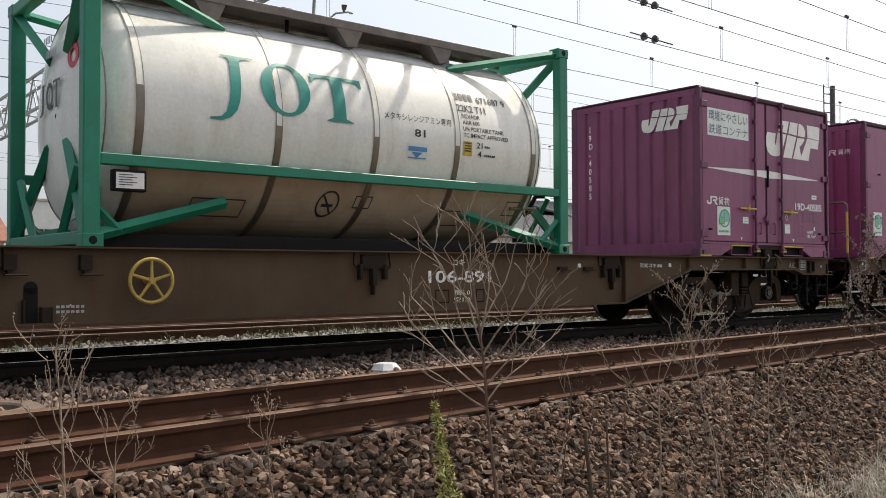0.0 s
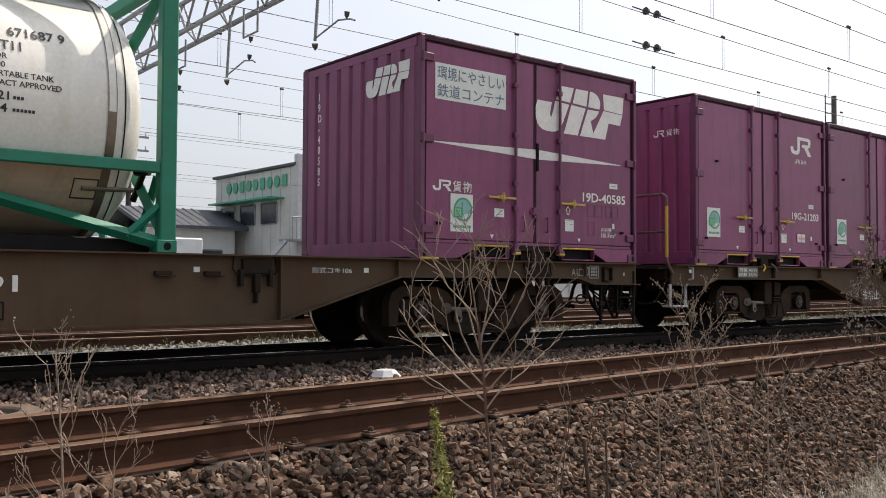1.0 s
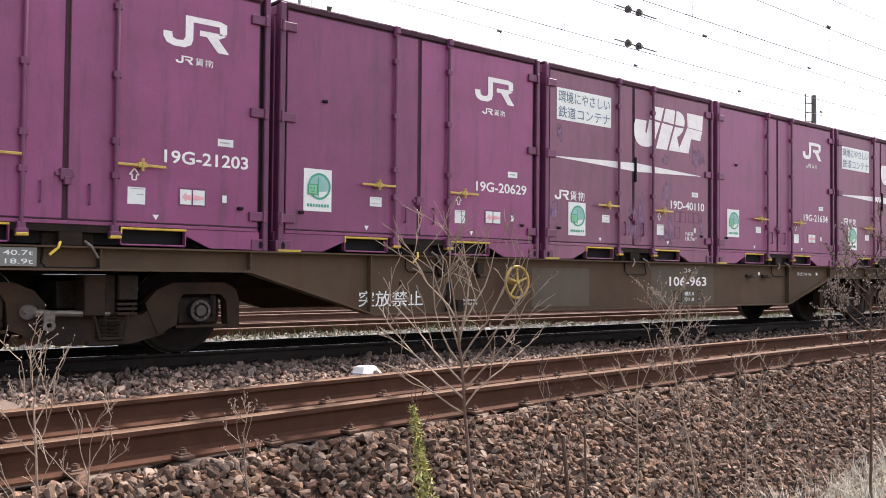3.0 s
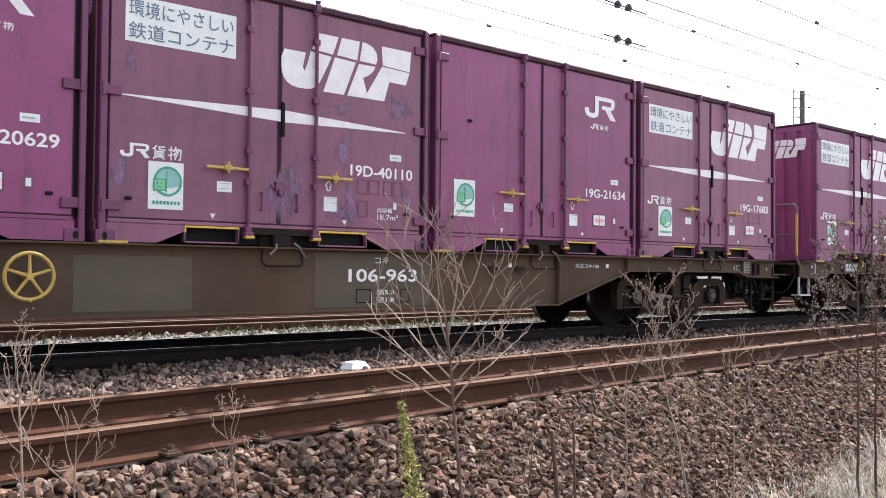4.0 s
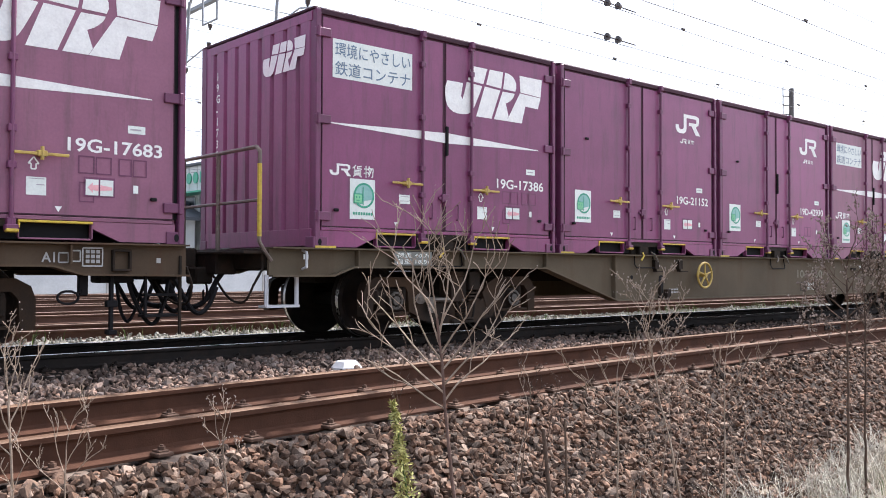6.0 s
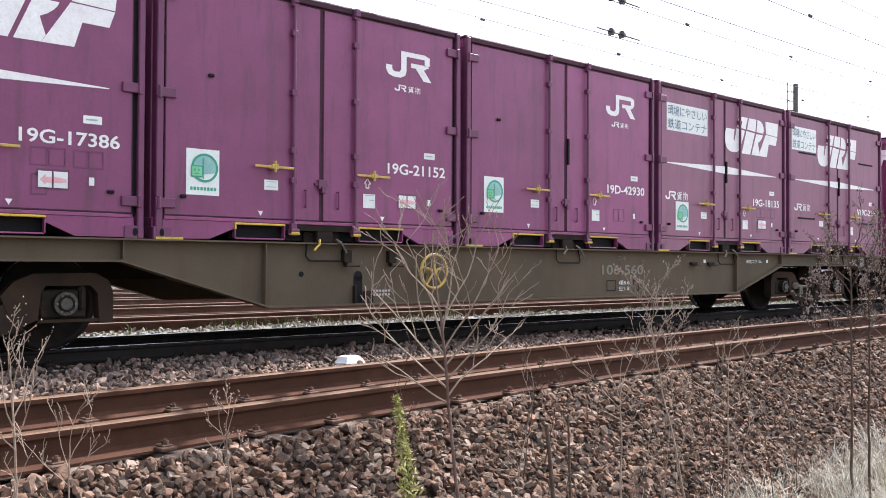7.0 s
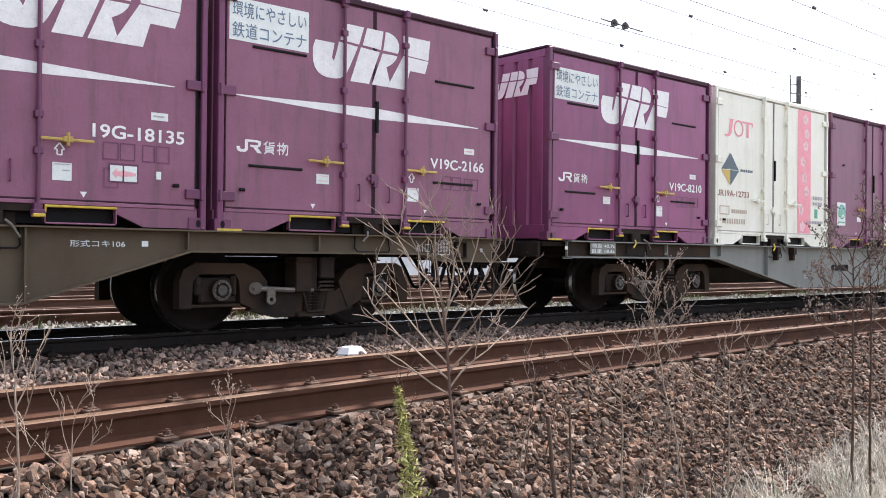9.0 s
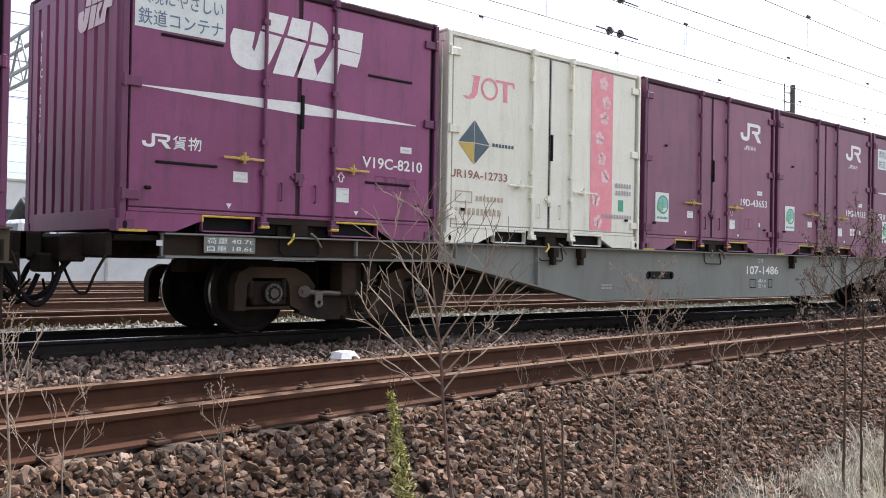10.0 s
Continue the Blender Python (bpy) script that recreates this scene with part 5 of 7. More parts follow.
def wheel_bm():
    """One wheel with tread, flange, dished web and hub, its outer face towards -y."""
    bm = bmesh.new()
    prof = [(0.08, -0.10), (0.13, -0.10), (0.15, -0.03), (0.33, 0.0), (0.365, -0.045), (0.425, -0.06), (0.432, 0.045), (0.458, 0.060), (0.455, 0.078), (0.365, 0.078), (0.33, 0.03), (0.15, 0.03), (0.13, 0.08), (0.08, 0.08)]
    n = 40
    rows = [[bm.verts.new((r * math.cos(2 * math.pi * i / n), y, r * math.sin(2 * math.pi * i / n))) for r, y in prof] for i in range(n)]
    for i in range(n):
        for j in range(len(prof) - 1):
            bm.faces.new((rows[i][j], rows[i][j + 1], rows[(i + 1) % n][j + 1], rows[(i + 1) % n][j]))
    bmesh.ops.recalc_face_normals(bm, faces=bm.faces[:])
    return bm


WHEELSETS = []


def make_wheelset(wagon, x):
    w = shared("axle", "wheelset", wheelset_bm, "wheel", wagon, pose(x, 0, 0.43), True)
    for y, r in ((-0.56, 0), (0.56, 180)):
        shared("wheel", "wheel", wheel_bm, "wheel", w, pose(0, y, 0, 0, 0, r), True)
        shared("rim", "wheel_tread", lambda: ring(bmesh.new(), 0, 0, 0.4335, 0.4345, -0.02, 0.035, 40), "tread", w, pose(0, y, 0, 0, 0, r))
    WHEELSETS.append((w, x))


def make_wagon(kind, number, label, slots, load=("40.7t", "18.9t"), at=0.93, plate=-8.22, ink="white"):
    w = thing("flat_wagon", label, "railway wagon", "wagons of the train")
    brown = kind == "koki_brown"
    paint = "sill_grey" if not brown else "sill_olive" if number == "106-560" else "sill"
    prof = sill_profile(kind)
    outline = [(prof[0][0], 0.985), *prof, (prof[-1][0], 0.985)]

    def sill():
        bm = bmesh.new()
        prism(bm, outline, -1.20, -1.165)
        return bm

    def flange():
        bm = bmesh.new()
        for (xa, za), (xb, zb) in zip(prof, prof[1:]):
            prism(bm, [(xa, za - 0.018), (xb, zb - 0.018), (xb, zb), (xa, za)], -1.285, -1.12)
        box(bm, prof[0][0], prof[-1][0], -1.285, -1.12, 0.985, 1.0)
        return bm
    for r in (0, 180):
        shared((kind, "sill"), "side_sill", sill, paint, w, pose(0, 0, 0, 0, 0, r))
        shared((kind, "flange"), "sill_flange", flange, paint, w, pose(0, 0, 0, 0, 0, r))
    shared((kind, "deck"), "deck", lambda: boxes((-9.7, 9.7, -1.12, 1.12, 0.93, 0.975), (-9.7, 9.7, -0.22, 0.22, 0.76, 0.93), (-6.0, 6.0, -0.22, 0.22, 0.62, 0.76), *[(x - 0.05, x + 0.05, -1.1, 1.1, 0.8, 0.93) for x in range(-9, 10, 2)]), "under", w)
    for x in (-9.78, 9.72):
        shared((kind, "end"), "end_beam", lambda: boxes((0, 0.06, -1.12, 1.12, 0.78, 0.99), b=0.01), "under", w, pose(x, 0, 0))
    for x in (-8.69, -7.15, -5.72, -4.3, 4.3, 5.72, 7.15, 8.69):
        zlo = 0.82 if abs(x) > 5 else 0.36 if brown else 0.5
        shared((kind, "rib", zlo), "stiffener", lambda zlo=zlo: boxes((-0.008, 0.008, -1.265, -1.19, zlo, 0.982)), paint, w, pose(x, 0, 0))
    # dark plates put the shade and grime of the recessed web into colour
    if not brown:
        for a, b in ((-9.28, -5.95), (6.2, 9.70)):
            shared(("endweb_shade", a), "end_web", lambda a=a, b=b: boxes((a, b, -1.212, -1.201, 0.800, 0.980), b=0.002), "gear", w)
    # container locks under the middle of each slot
    for u in slots:
        if number == "106-891":
            shared("lockb", "lock_bracket", lambda: boxes((-0.14, 0.16, -1.25, -1.19, 0.82, 0.96), (-0.18, -0.14, -1.27, -1.2, 0.70, 0.86), (0.13, 0.17, -1.27, -1.2, 0.70, 0.86), (-0.03, 0.03, -1.28, -1.2, 0.64, 0.82), (-0.012, 0.012, -1.27, -1.2, 0.54, 0.66), b=0.006), "under", w, pose(u, 0, 0))
        shared("stirrup", "lock_stirrup", lambda: path_tube(bmesh.new(), [(-0.22, -1.21, 0.98), (-0.24, -1.23, 0.86), (-0.20, -1.24, 0.815), (0.20, -1.24, 0.815), (0.23, -1.23, 0.84), (0.22, -1.21, 0.98)], 0.008, 6), "rubber_shade", w, pose(u, 0, 0))
        if number == "106-891" and u < slots[-1] - 0.5:
            continue
        shared("lockt", "lock_block", lambda: boxes((-0.22, 0.22, -1.15, -1.0, 0.985, 1.12), (-0.1, 0.1, -1.22, -1.0, 1.0, 1.15), b=0.01), "under", w, pose(u, 0, 0))
        for k, pts in enumerate(([(-0.10, -1.27, 1.03), (-0.13, -1.31, 0.98), (-0.20, -1.32, 0.92)], [(0.10, -1.27, 1.04), (0.14, -1.31, 1.0), (0.2, -1.32, 0.90)])):
            shared(("lever", k), "lock_lever", lambda pts=pts: path_tube(bmesh.new(), pts, 0.012, 6), "yellow" if k == 0 and u < slots[0] + 4.5 else "metal", w, pose(u, 0, 0))
    # hand wheel, slot, small brackets
    if brown:
        def wheel():
            bm = bmesh.new()
            n, m_ = 32, 8
            R, r = 0.19, 0.017
            vs = [[bm.verts.new(((R + r * math.cos(b)) * math.cos(a), r * math.sin(b) - 1.33, (R + r * math.cos(b)) * math.sin(a))) for b in [2 * math.pi * j / m_ for j in range(m_)]] for a in [2 * math.pi * i / n for i in range(n)]]
            for i in range(n):
                for j in range(m_):
                    bm.faces.new((vs[i][j], vs[(i + 1) % n][j], vs[(i + 1) % n][(j + 1) % m_], vs[i][(j + 1) % m_]))
            return bm
        hw = shared("hw", "hand_wheel", wheel, "brass", w, pose(-2.19, 0, 0.708), True)
        shared("hub", "hub", lambda: tube(bmesh.new(), (0, -1.36, 0), (0, -1.18, 0), 0.030, n=12), "brass", hw)
        for k in range(5):
            a = radians(90 + 72 * k)
            shared(("spoke", k), "spoke", lambda a=a: tube(bmesh.new(), (0.02 * math.cos(a), -1.335, 0.02 * math.sin(a)), (0.185 * math.cos(a), -1.33, 0.185 * math.sin(a)), 0.016, 0.012, n=6), "brass", hw)
        shared("brakeslot", "brake_slot", lambda: plates(disc(-3.15, 0.655, 0.055, 0.055, 16), rect(-3.205, -3.095, 0.37, 0.655), y0=-1.206, y1=-1.199), "rubber_shade", w)
        shared("slotbox", "slot_guard", lambda: boxes((-3.08, -2.99, -1.27, -1.19, 0.36, 0.50), (-3.22, -3.20, -1.25, -1.19, 0.36, 0.56), b=0.006), "under", w)
        shared("hole", "drain_hole", lambda: plates(disc(-3.86, 0.68, 0.028, 0.028, 14), y0=-1.206, y1=-1.199), "rubber_shade", w)
        for x in (-3.32, -2.72):
            shared("brk", "small_bracket", lambda: boxes((-0.05, 0.05, -1.26, -1.19, 0.80, 0.93), (-0.02, 0.0, -1.26, -1.19, 0.76, 0.82), (-0.05, 0.13, -1.30, -1.26, 0.755, 0.77), b=0.004), "under", w, pose(x, 0, 0))
        for x in (3.15, 3.62):
            shared("brk2", "lamp_bracket", lambda: boxes((-0.1, 0.06, -1.24, -1.19, 0.80, 0.84), (-0.1, 0.08, -1.28, -1.24, 0.79, 0.80), b=0.004), "under", w, pose(x, 0, 0))
    else:
        shared("oval", "oval_opening", lambda: plates(rect(-1.87, -1.29, 0.575, 0.69), disc(-1.87, 0.6325, 0.05, 0.0575, 14), disc(-1.29, 0.6325, 0.05, 0.0575, 14), y0=-1.207, y1=-1.199), "rubber_shade", w)
        for x in (-4.0, -3.45, 2.3):
            shared("stub", "sill_bracket", lambda: boxes((-0.05, 0.05, -1.30, -1.19, 0.86, 0.98), (-0.03, 0.03, -1.28, -1.2, 0.76, 0.86), b=0.006), "under", w, pose(x, 0, 0))
    # markings on the sill
    Y = -1.206
    if number:
        lettering(number, w, ink, at, at + (0.93 if brown else 1.03), 0.655, 0.795, Y)
        lettering("コキ", w, ink, at + 0.35, at + 0.53, 0.85, 0.925, Y)
    lw = 0.013
    for a, b, c, d in ((at + 0.1, at + 0.3, 0.43, 0.58), (at + 0.7, at + 0.83, 0.43, 0.58)):
        flat("card_holder", [rect(a, b, c, c + lw), rect(a, b, d - lw, d), rect(a, a + lw, c + lw, d - lw), rect(b - lw, b, c + lw, d - lw)], "rubber_shade", w, Y)
    lettering("積5.0", w, "sticker", at + 0.37, at + 0.61, 0.515, 0.575, Y)
    lettering("空1.8", w, "sticker", at + 0.37, at + 0.61, 0.435, 0.495, Y)
    if number == "106-963":
        flat("repainted_panel", [rect(at - 0.42, at + 1.12, 0.392, 0.955)], "sill_patch", w, Y + 0.003, "paler repainted panel")
        flat("repainted_panel", [rect(-1.80, -0.72, 0.40, 0.89)], "sill_patch", w, Y + 0.003, "paler repainted panel")
    flat("small_marks", [rect(-2.95 + 0.04 * i, -2.922 + 0.04 * i, 0.485 - 0.042 * j, 0.508 - 0.042 * j) for i in range(6) for j in range(2)], "concrete", w, Y)
    flat("form_plate", [rect(plate, plate + 0.54, 0.825, 0.978)], "sill_grey", w, Y - 0.07)
    lettering("荷重 " + load[0], w, "sticker", plate + 0.03, plate + 0.51, 0.91, 0.965, Y - 0.074)
    lettering("自重 " + load[1], w, "sticker", plate + 0.03, plate + 0.51, 0.84, 0.895, Y - 0.074)
    flat("white_square", [rect(3.42, 3.48, 0.83, 0.88), rect(-9.35, -9.29, 0.88, 0.93), rect(5.3, 5.36, 0.84, 0.89)], "sticker", w, Y)
    if brown:
        if number == "106-963":
            lettering("突放禁止", w, "sticker", -4.42, -3.55, 0.44, 0.61, Y)
        lettering("形式コキ106", w, "sticker", 4.67, 5.15, 0.83, 0.89, Y)
        lettering("A1", w, "concrete", 8.46, 8.57, 0.83, 0.915, Y - 0.01)
        for ax, bx, az, bz in ((8.60, 8.68, 0.83, 0.91), (8.71, 8.78, 0.84, 0.93), (8.80, 8.97, 0.80, 0.955)):
            flat("data_frame", stroke([(ax, az), (bx, az), (bx, bz), (ax, bz), (ax, az)], 0.012), "concrete", w, Y - 0.01)
        flat("data_grid", [rect(8.825 + 0.045 * i, 8.858 + 0.045 * i, 0.825 + 0.042 * j, 0.855 + 0.042 * j) for i in range(3) for j in range(3)], "concrete", w, Y - 0.01)
        shared("cardbox", "card_box", lambda: boxes((9.05, 9.22, -1.25, -1.2, 0.755, 0.775), (9.05, 9.22, -1.25, -1.2, 0.925, 0.945), (9.05, 9.07, -1.25, -1.2, 0.775, 0.925), (9.20, 9.22, -1.25, -1.2, 0.775, 0.925), b=0.004), "under", w)
        flat("white_tag", [rect(9.46, 9.50, 0.83, 0.875)], "concrete", w, Y - 0.01)
    # running gear
    for cx in (-7.1, 7.1):
        shared("midsill", "centre_sill", lambda: boxes((-1.45, 1.45, -0.20, 0.20, 0.62, 0.755), b=0.01), "under", w, pose(cx, 0, 0))
        make_bogie(w, cx, True)
        make_bogie(w, cx, False)
        for a in (-0.95, 0.95):
            make_wheelset(w, cx + a)
    # couplers and hoses
    for s in (-1, 1):
        shared(("coup", s), "coupler", lambda s=s: boxes((s * 9.6, s * 10.06, -0.09, 0.09, 0.78, 0.96), (s * 10.0, s * 10.22, -0.16, 0.13, 0.74, 1.0), (s * 9.74, s * 9.98, -0.55, 0.4, 0.72, 0.97), (s * 9.9, s * 10.1, -0.34, -0.1, 0.62, 0.8), b=0.02), "under", w)
        for k, y in ((0, -0.45), (1, 0.5)):
            shared(("hose", s, k), "air_hose", lambda s=s, y=y: path_tube(bmesh.new(), eased([(s * 9.8, y, 0.80), (s * 9.92, y, 0.66), (s * 10.0, y * 0.96, 0.50), (s * 10.1, y * 0.88, 0.40), (s * 10.2, y * 0.65, 0.37)]), 0.028, 7), "rubber_shade", w)
        shared(("gear", s, 4), "uncoupling_lever", lambda s=s: path_tube(bmesh.new(), eased([(s * 9.78, -1.15, 0.80), (s * 9.86, -1.1, 0.62), (s * 9.88, -0.95, 0.45), (s * 9.86, -0.6, 0.48), (s * 9.84, -0.2, 0.72)]), 0.013, 6), "under", w)
        shared(("gear", s, 5), "chain", lambda s=s: path_tube(bmesh.new(), eased([(s * 9.9, -0.1, 0.78), (s * 9.95, -0.3, 0.55), (s * 10.05, -0.42, 0.46), (s * 10.12, -0.55, 0.56)]), 0.012, 6), "rubber_shade", w)
    # steps, pull ring and pipes hung below the end of the sill
    shared("endbox", "valve_case", lambda: boxes((8.98, 9.30, -1.12, -0.9, 0.65, 0.75), (9.30, 9.70, -1.15, -0.95, 0.68, 0.74), b=0.015), "rubber_shade", w)
    shared("posta", "step_post", lambda: boxes((9.05, 9.085, -1.19, -1.15, 0.20, 0.74), (9.03, 9.11, -1.21, -1.12, 0.20, 0.24), (9.02, 9.12, -1.20, -1.14, 0.44, 0.50), b=0.006), "rubber_shade", w)
    shared("postb", "step_post", lambda: boxes((9.68, 9.705, -1.22, -1.19, 0.18, 0.90), b=0.004), "under", w)
    shared("tread", "step_tread", lambda: boxes((9.36, 9.68, -1.20, -1.05, 0.34, 0.365), (9.36, 9.385, -1.2, -1.17, 0.365, 0.74), (9.36, 9.68, -1.2, -1.05, 0.53, 0.55), b=0.004), "rubber_shade", w)
    shared("hosea", "hanging_hose", lambda: path_tube(bmesh.new(), eased([(9.28, -1.0, 0.70), (9.33, -1.02, 0.52), (9.42, -1.04, 0.34), (9.50, -1.04, 0.27), (9.57, -1.04, 0.34), (9.64, -1.02, 0.52), (9.68, -1.0, 0.70)]), 0.020, 7), "rubber_shade", w)
    shared("hoseb", "hanging_hose", lambda: path_tube(bmesh.new(), eased([(9.22, -0.9, 0.68), (9.25, -0.92, 0.42), (9.30, -0.95, 0.30), (9.36, -0.95, 0.36), (9.44, -0.92, 0.54), (9.50, -0.9, 0.68)]), 0.016, 6), "rubber_shade", w)
    shared("ring", "pull_ring", lambda: path_tube(bmesh.new(), [(8.82, -1.12, 0.62), (8.80, -1.15, 0.58)] + [(8.70 + 0.09 * math.cos(radians(a)), -1.16, 0.53 + 0.055 * math.sin(radians(a))) for a in range(40, 401, 30)], 0.011, 6), "rubber_shade", w)
    shared("ringa", "ring_bracket", lambda: boxes((8.80, 8.88, -1.14, -1.08, 0.54, 0.76), b=0.01), "rubber_shade", w)
    for k, y in ((0, -0.75), (1, -0.2), (2, 0.75)):
        shared(("jumper", k), "jumper_hose", lambda y=y: path_tube(bmesh.new(), eased([(9.78, y, 0.78), (9.90, y, 0.60), (10.02, y, 0.40), (10.12, y, 0.34), (10.22, y, 0.42), (10.30, y, 0.60)]), 0.024, 7), "rubber_shade", w)
    if brown:
        hr = part("hand_rail", path_tube(path_tube(path_tube(path_tube(bmesh.new(), [(-9.72, -1.2, 0.86), (-9.80, -1.2, 0.96), (-9.86, -1.2, 1.05), (-9.86, -1.2, 1.94), (-9.86, -1.14, 1.99), (-9.86, 1.1, 1.99), (-9.86, 1.17, 1.93), (-9.86, 1.17, 1.0)], 0.021, 8),
                                                     [(-9.86, -1.18, 1.46), (-9.86, 1.17, 1.46)], 0.016, 6), [(-9.86, -0.35, 0.95), (-9.86, -0.35, 1.98)], 0.024, 6), [(-9.86, 0.45, 0.95), (-9.86, 0.45, 1.98)], 0.024, 6), "handrail", w)
        part("painted_grip", tube(bmesh.new(), (-9.86, -1.2, 1.10), (-9.86, -1.2, 1.82), 0.0235, n=8), "yellow", hr)
        part("end_platform", boxes((-10.0, -9.72, -1.15, 1.15, 0.93, 0.96), b=0.006), "under", w)
        part("step", path_tube(boxes((-9.78, -9.40, -1.22, -1.06, 0.395, 0.42)), [(-9.77, -1.19, 0.72), (-9.77, -1.19, 0.41)], 0.022, 6), "whitebox", w, "white-painted step irons")
        part("step_iron", tube(bmesh.new(), (-9.42, -1.19, 0.72), (-9.42, -1.19, 0.41), 0.022, n=6), "whitebox", w)
        part("grab_iron", path_tube(bmesh.new(), [(-9.36, -1.2, 0.78), (-9.36, -1.28, 0.80), (-9.36, -1.28, 0.95), (-9.36, -1.2, 0.97)], 0.014, 6), "whitebox", w)
    return w


# ---- tank container ----
TR, TZ = 1.165, 1.285


def wrapped(me, lift):
    """Lays flat markings (x, z) on the round of the tank."""
    bm = bmesh.new()
    bm.from_mesh(me)
    z = min(v.co.z for v in bm.verts)
    top = max(v.co.z for v in bm.verts)
    while z < top:
        z += 0.05
        bmesh.ops.bisect_plane(bm, geom=bm.verts[:] + bm.edges[:] + bm.faces[:], plane_co=(0, 0, z), plane_no=(0, 0, 1))
    for v in bm.verts:
        v.co.y = -math.sqrt(max(0.01, (TR + lift) ** 2 - (v.co.z - TZ) ** 2))
    bm.to_mesh(me)
    bm.free()


def make_tank():
    c = thing("tank_container", "cream tank container in a green steel frame", "tank container")
    # vessel: lathe along x with dished ends
    bm = bmesh.new()
    n = 72
    prof = [(-2.83, 0.02), (-2.82, 0.34), (-2.79, 0.68), (-2.74, 0.92), (-2.67, 1.06), (-2.58, 1.14), (-2.48, TR), (2.48, TR), (2.58, 1.14), (2.70, 1.06), (2.80, 0.92), (2.87, 0.68), (2.92, 0.34), (2.93, 0.02)]
    rows = [[bm.verts.new((x, r * math.cos(2 * math.pi * i / n), TZ + r * math.sin(2 * math.pi * i / n))) for x, r in prof] for i in range(n)]
    for i in range(n):
        for j in range(len(prof) - 1):
            bm.faces.new((rows[i][j], rows[(i + 1) % n][j], rows[(i + 1) % n][j + 1], rows[i][j + 1]))
    bmesh.ops.recalc_face_normals(bm, faces=bm.faces[:])
    part("vessel", bm, "tank", c, "cream cladded cylindrical vessel", True)

    def strap(x, w=0.05, r=TR + 0.006):
        bm = bmesh.new()
        for i in range(n):
            a0, a1 = 2 * math.pi * i / n, 2 * math.pi * (i + 1) / n
            q = [bm.verts.new((xx, r * math.cos(a), TZ + r * math.sin(a))) for xx, a in ((x - w / 2, a0), (x + w / 2, a0), (x + w / 2, a1), (x - w / 2, a1))]
            bm.faces.new(q)
        bmesh.ops.remove_doubles(bm, verts=bm.verts[:], dist=1e-4)
        return bm
    def arc(x, w, r, z0, z1):
        """A band round the near and far flanks of the vessel, between two heights."""
        bm = bmesh.new()
        a0, a1 = (math.asin(max(-1, min(1, (z - TZ) / TR))) for z in (z0, z1))
        for side in (-1, 1):
            for i in range(24):
                q = [bm.verts.new((xx, side * r * math.cos(a), TZ + r * math.sin(a))) for xx, a in ((x - w / 2, a0 + (a1 - a0) * i / 24), (x + w / 2, a0 + (a1 - a0) * i / 24), (x + w / 2, a0 + (a1 - a0) * (i + 1) / 24), (x - w / 2, a0 + (a1 - a0) * (i + 1) / 24))]
                bm.faces.new(q)
        bmesh.ops.remove_doubles(bm, verts=bm.verts[:], dist=1e-4)
        return bm
    for k, x in enumerate((-2.45, -1.06, 0.11, 1.24, 2.46)):
        st = part("strap", strap(x, 0.07), "tank", c, "cream cladding strap with dark edges", True)
        part("strap_edge", strap(x - 0.035, 0.008, TR + 0.008), "band", st)
        part("strap_edge", strap(x + 0.035, 0.008, TR + 0.008), "band", st)
        part("strap_stain", arc(x, 0.064, TR + 0.010, 0.16, 1.22 if k else 1.45), "band", st, "dark lower part of the strap")
    part("seam", strap(-2.70, 0.014, 1.012), "band", c)
    part("seam", strap(2.58, 0.012, 1.148), "rubber_shade", c)
    HL, HW, HH = 3.03, 1.219, 2.59
    for x in (-2.96, HL):
        for y in (-HW, HW):
            sx, sy = (1 if x < 0 else -1), (1 if y < 0 else -1)
            part("post", boxes((x, x + sx * 0.15, y, y + sy * 0.13, 0.0, HH), b=0.012), "frame_green", c)
            for z in (0.0, HH - 0.118):
                cc = part("corner_casting", boxes((x - sx * 0.006, x + sx * 0.178, y - sy * 0.008, y + sy * 0.162, z, z + 0.118), b=0.008), "frame_green", c)
                part("casting_hole", tube(bmesh.new(), (x + sx * 0.085, y - sy * 0.0095, z + 0.058), (x + sx * 0.085, y - sy * 0.004, z + 0.058), 0.036, n=14), "rubber_shade", cc)
        part("end_beam", boxes((x, x + sx * 0.12, -HW + 0.13, HW - 0.13, 0.02, 0.14), b=0.01), "frame_green", c)
        part("end_beam", boxes((x, x + sx * 0.12, -HW + 0.13, HW - 0.13, HH - 0.13, HH - 0.01), b=0.01), "frame_green", c)
        for y in (-1, 1):
            part("end_brace", tube(bmesh.new(), (x + sx * 0.06, y * (HW - 0.10), 0.12), (x + sx * 0.17, y * 0.28, 1.02), 0.062, n=4), "frame_green", c)
            part("end_brace", tube(bmesh.new(), (x + sx * 0.06, y * (HW - 0.10), 2.50), (x + sx * 0.17, y * 0.28, 1.86), 0.062, n=4), "frame_green", c)
            part("saddle_stay", tube(bmesh.new(), (x + sx * 0.06, y * 0.42, 0.08), (x + sx * 0.06, y * 0.92, 0.72), 0.042, n=4), "frame_green", c)
    for y in (-1, 1):
        part("side_rail", boxes((-2.81, HL - 0.15, y * (HW - 0.01), y * (HW - 0.09), 0.715, 0.815), b=0.008), "frame_green", c)
        for s in (-1, 1):
            part("lower_brace", tube(bmesh.new(), (s * (HL - 0.14), y * (HW - 0.07), 0.09), (s * 1.52, y * (HW - 0.30), 0.455), 0.058, n=4), "frame_green", c)
            part("short_brace", tube(bmesh.new(), (s * (HL - 0.13), y * (HW - 0.07), 0.42), (s * (HL - 0.42), y * (HW - 0.10), 0.14), 0.04, n=4), "frame_green", c)
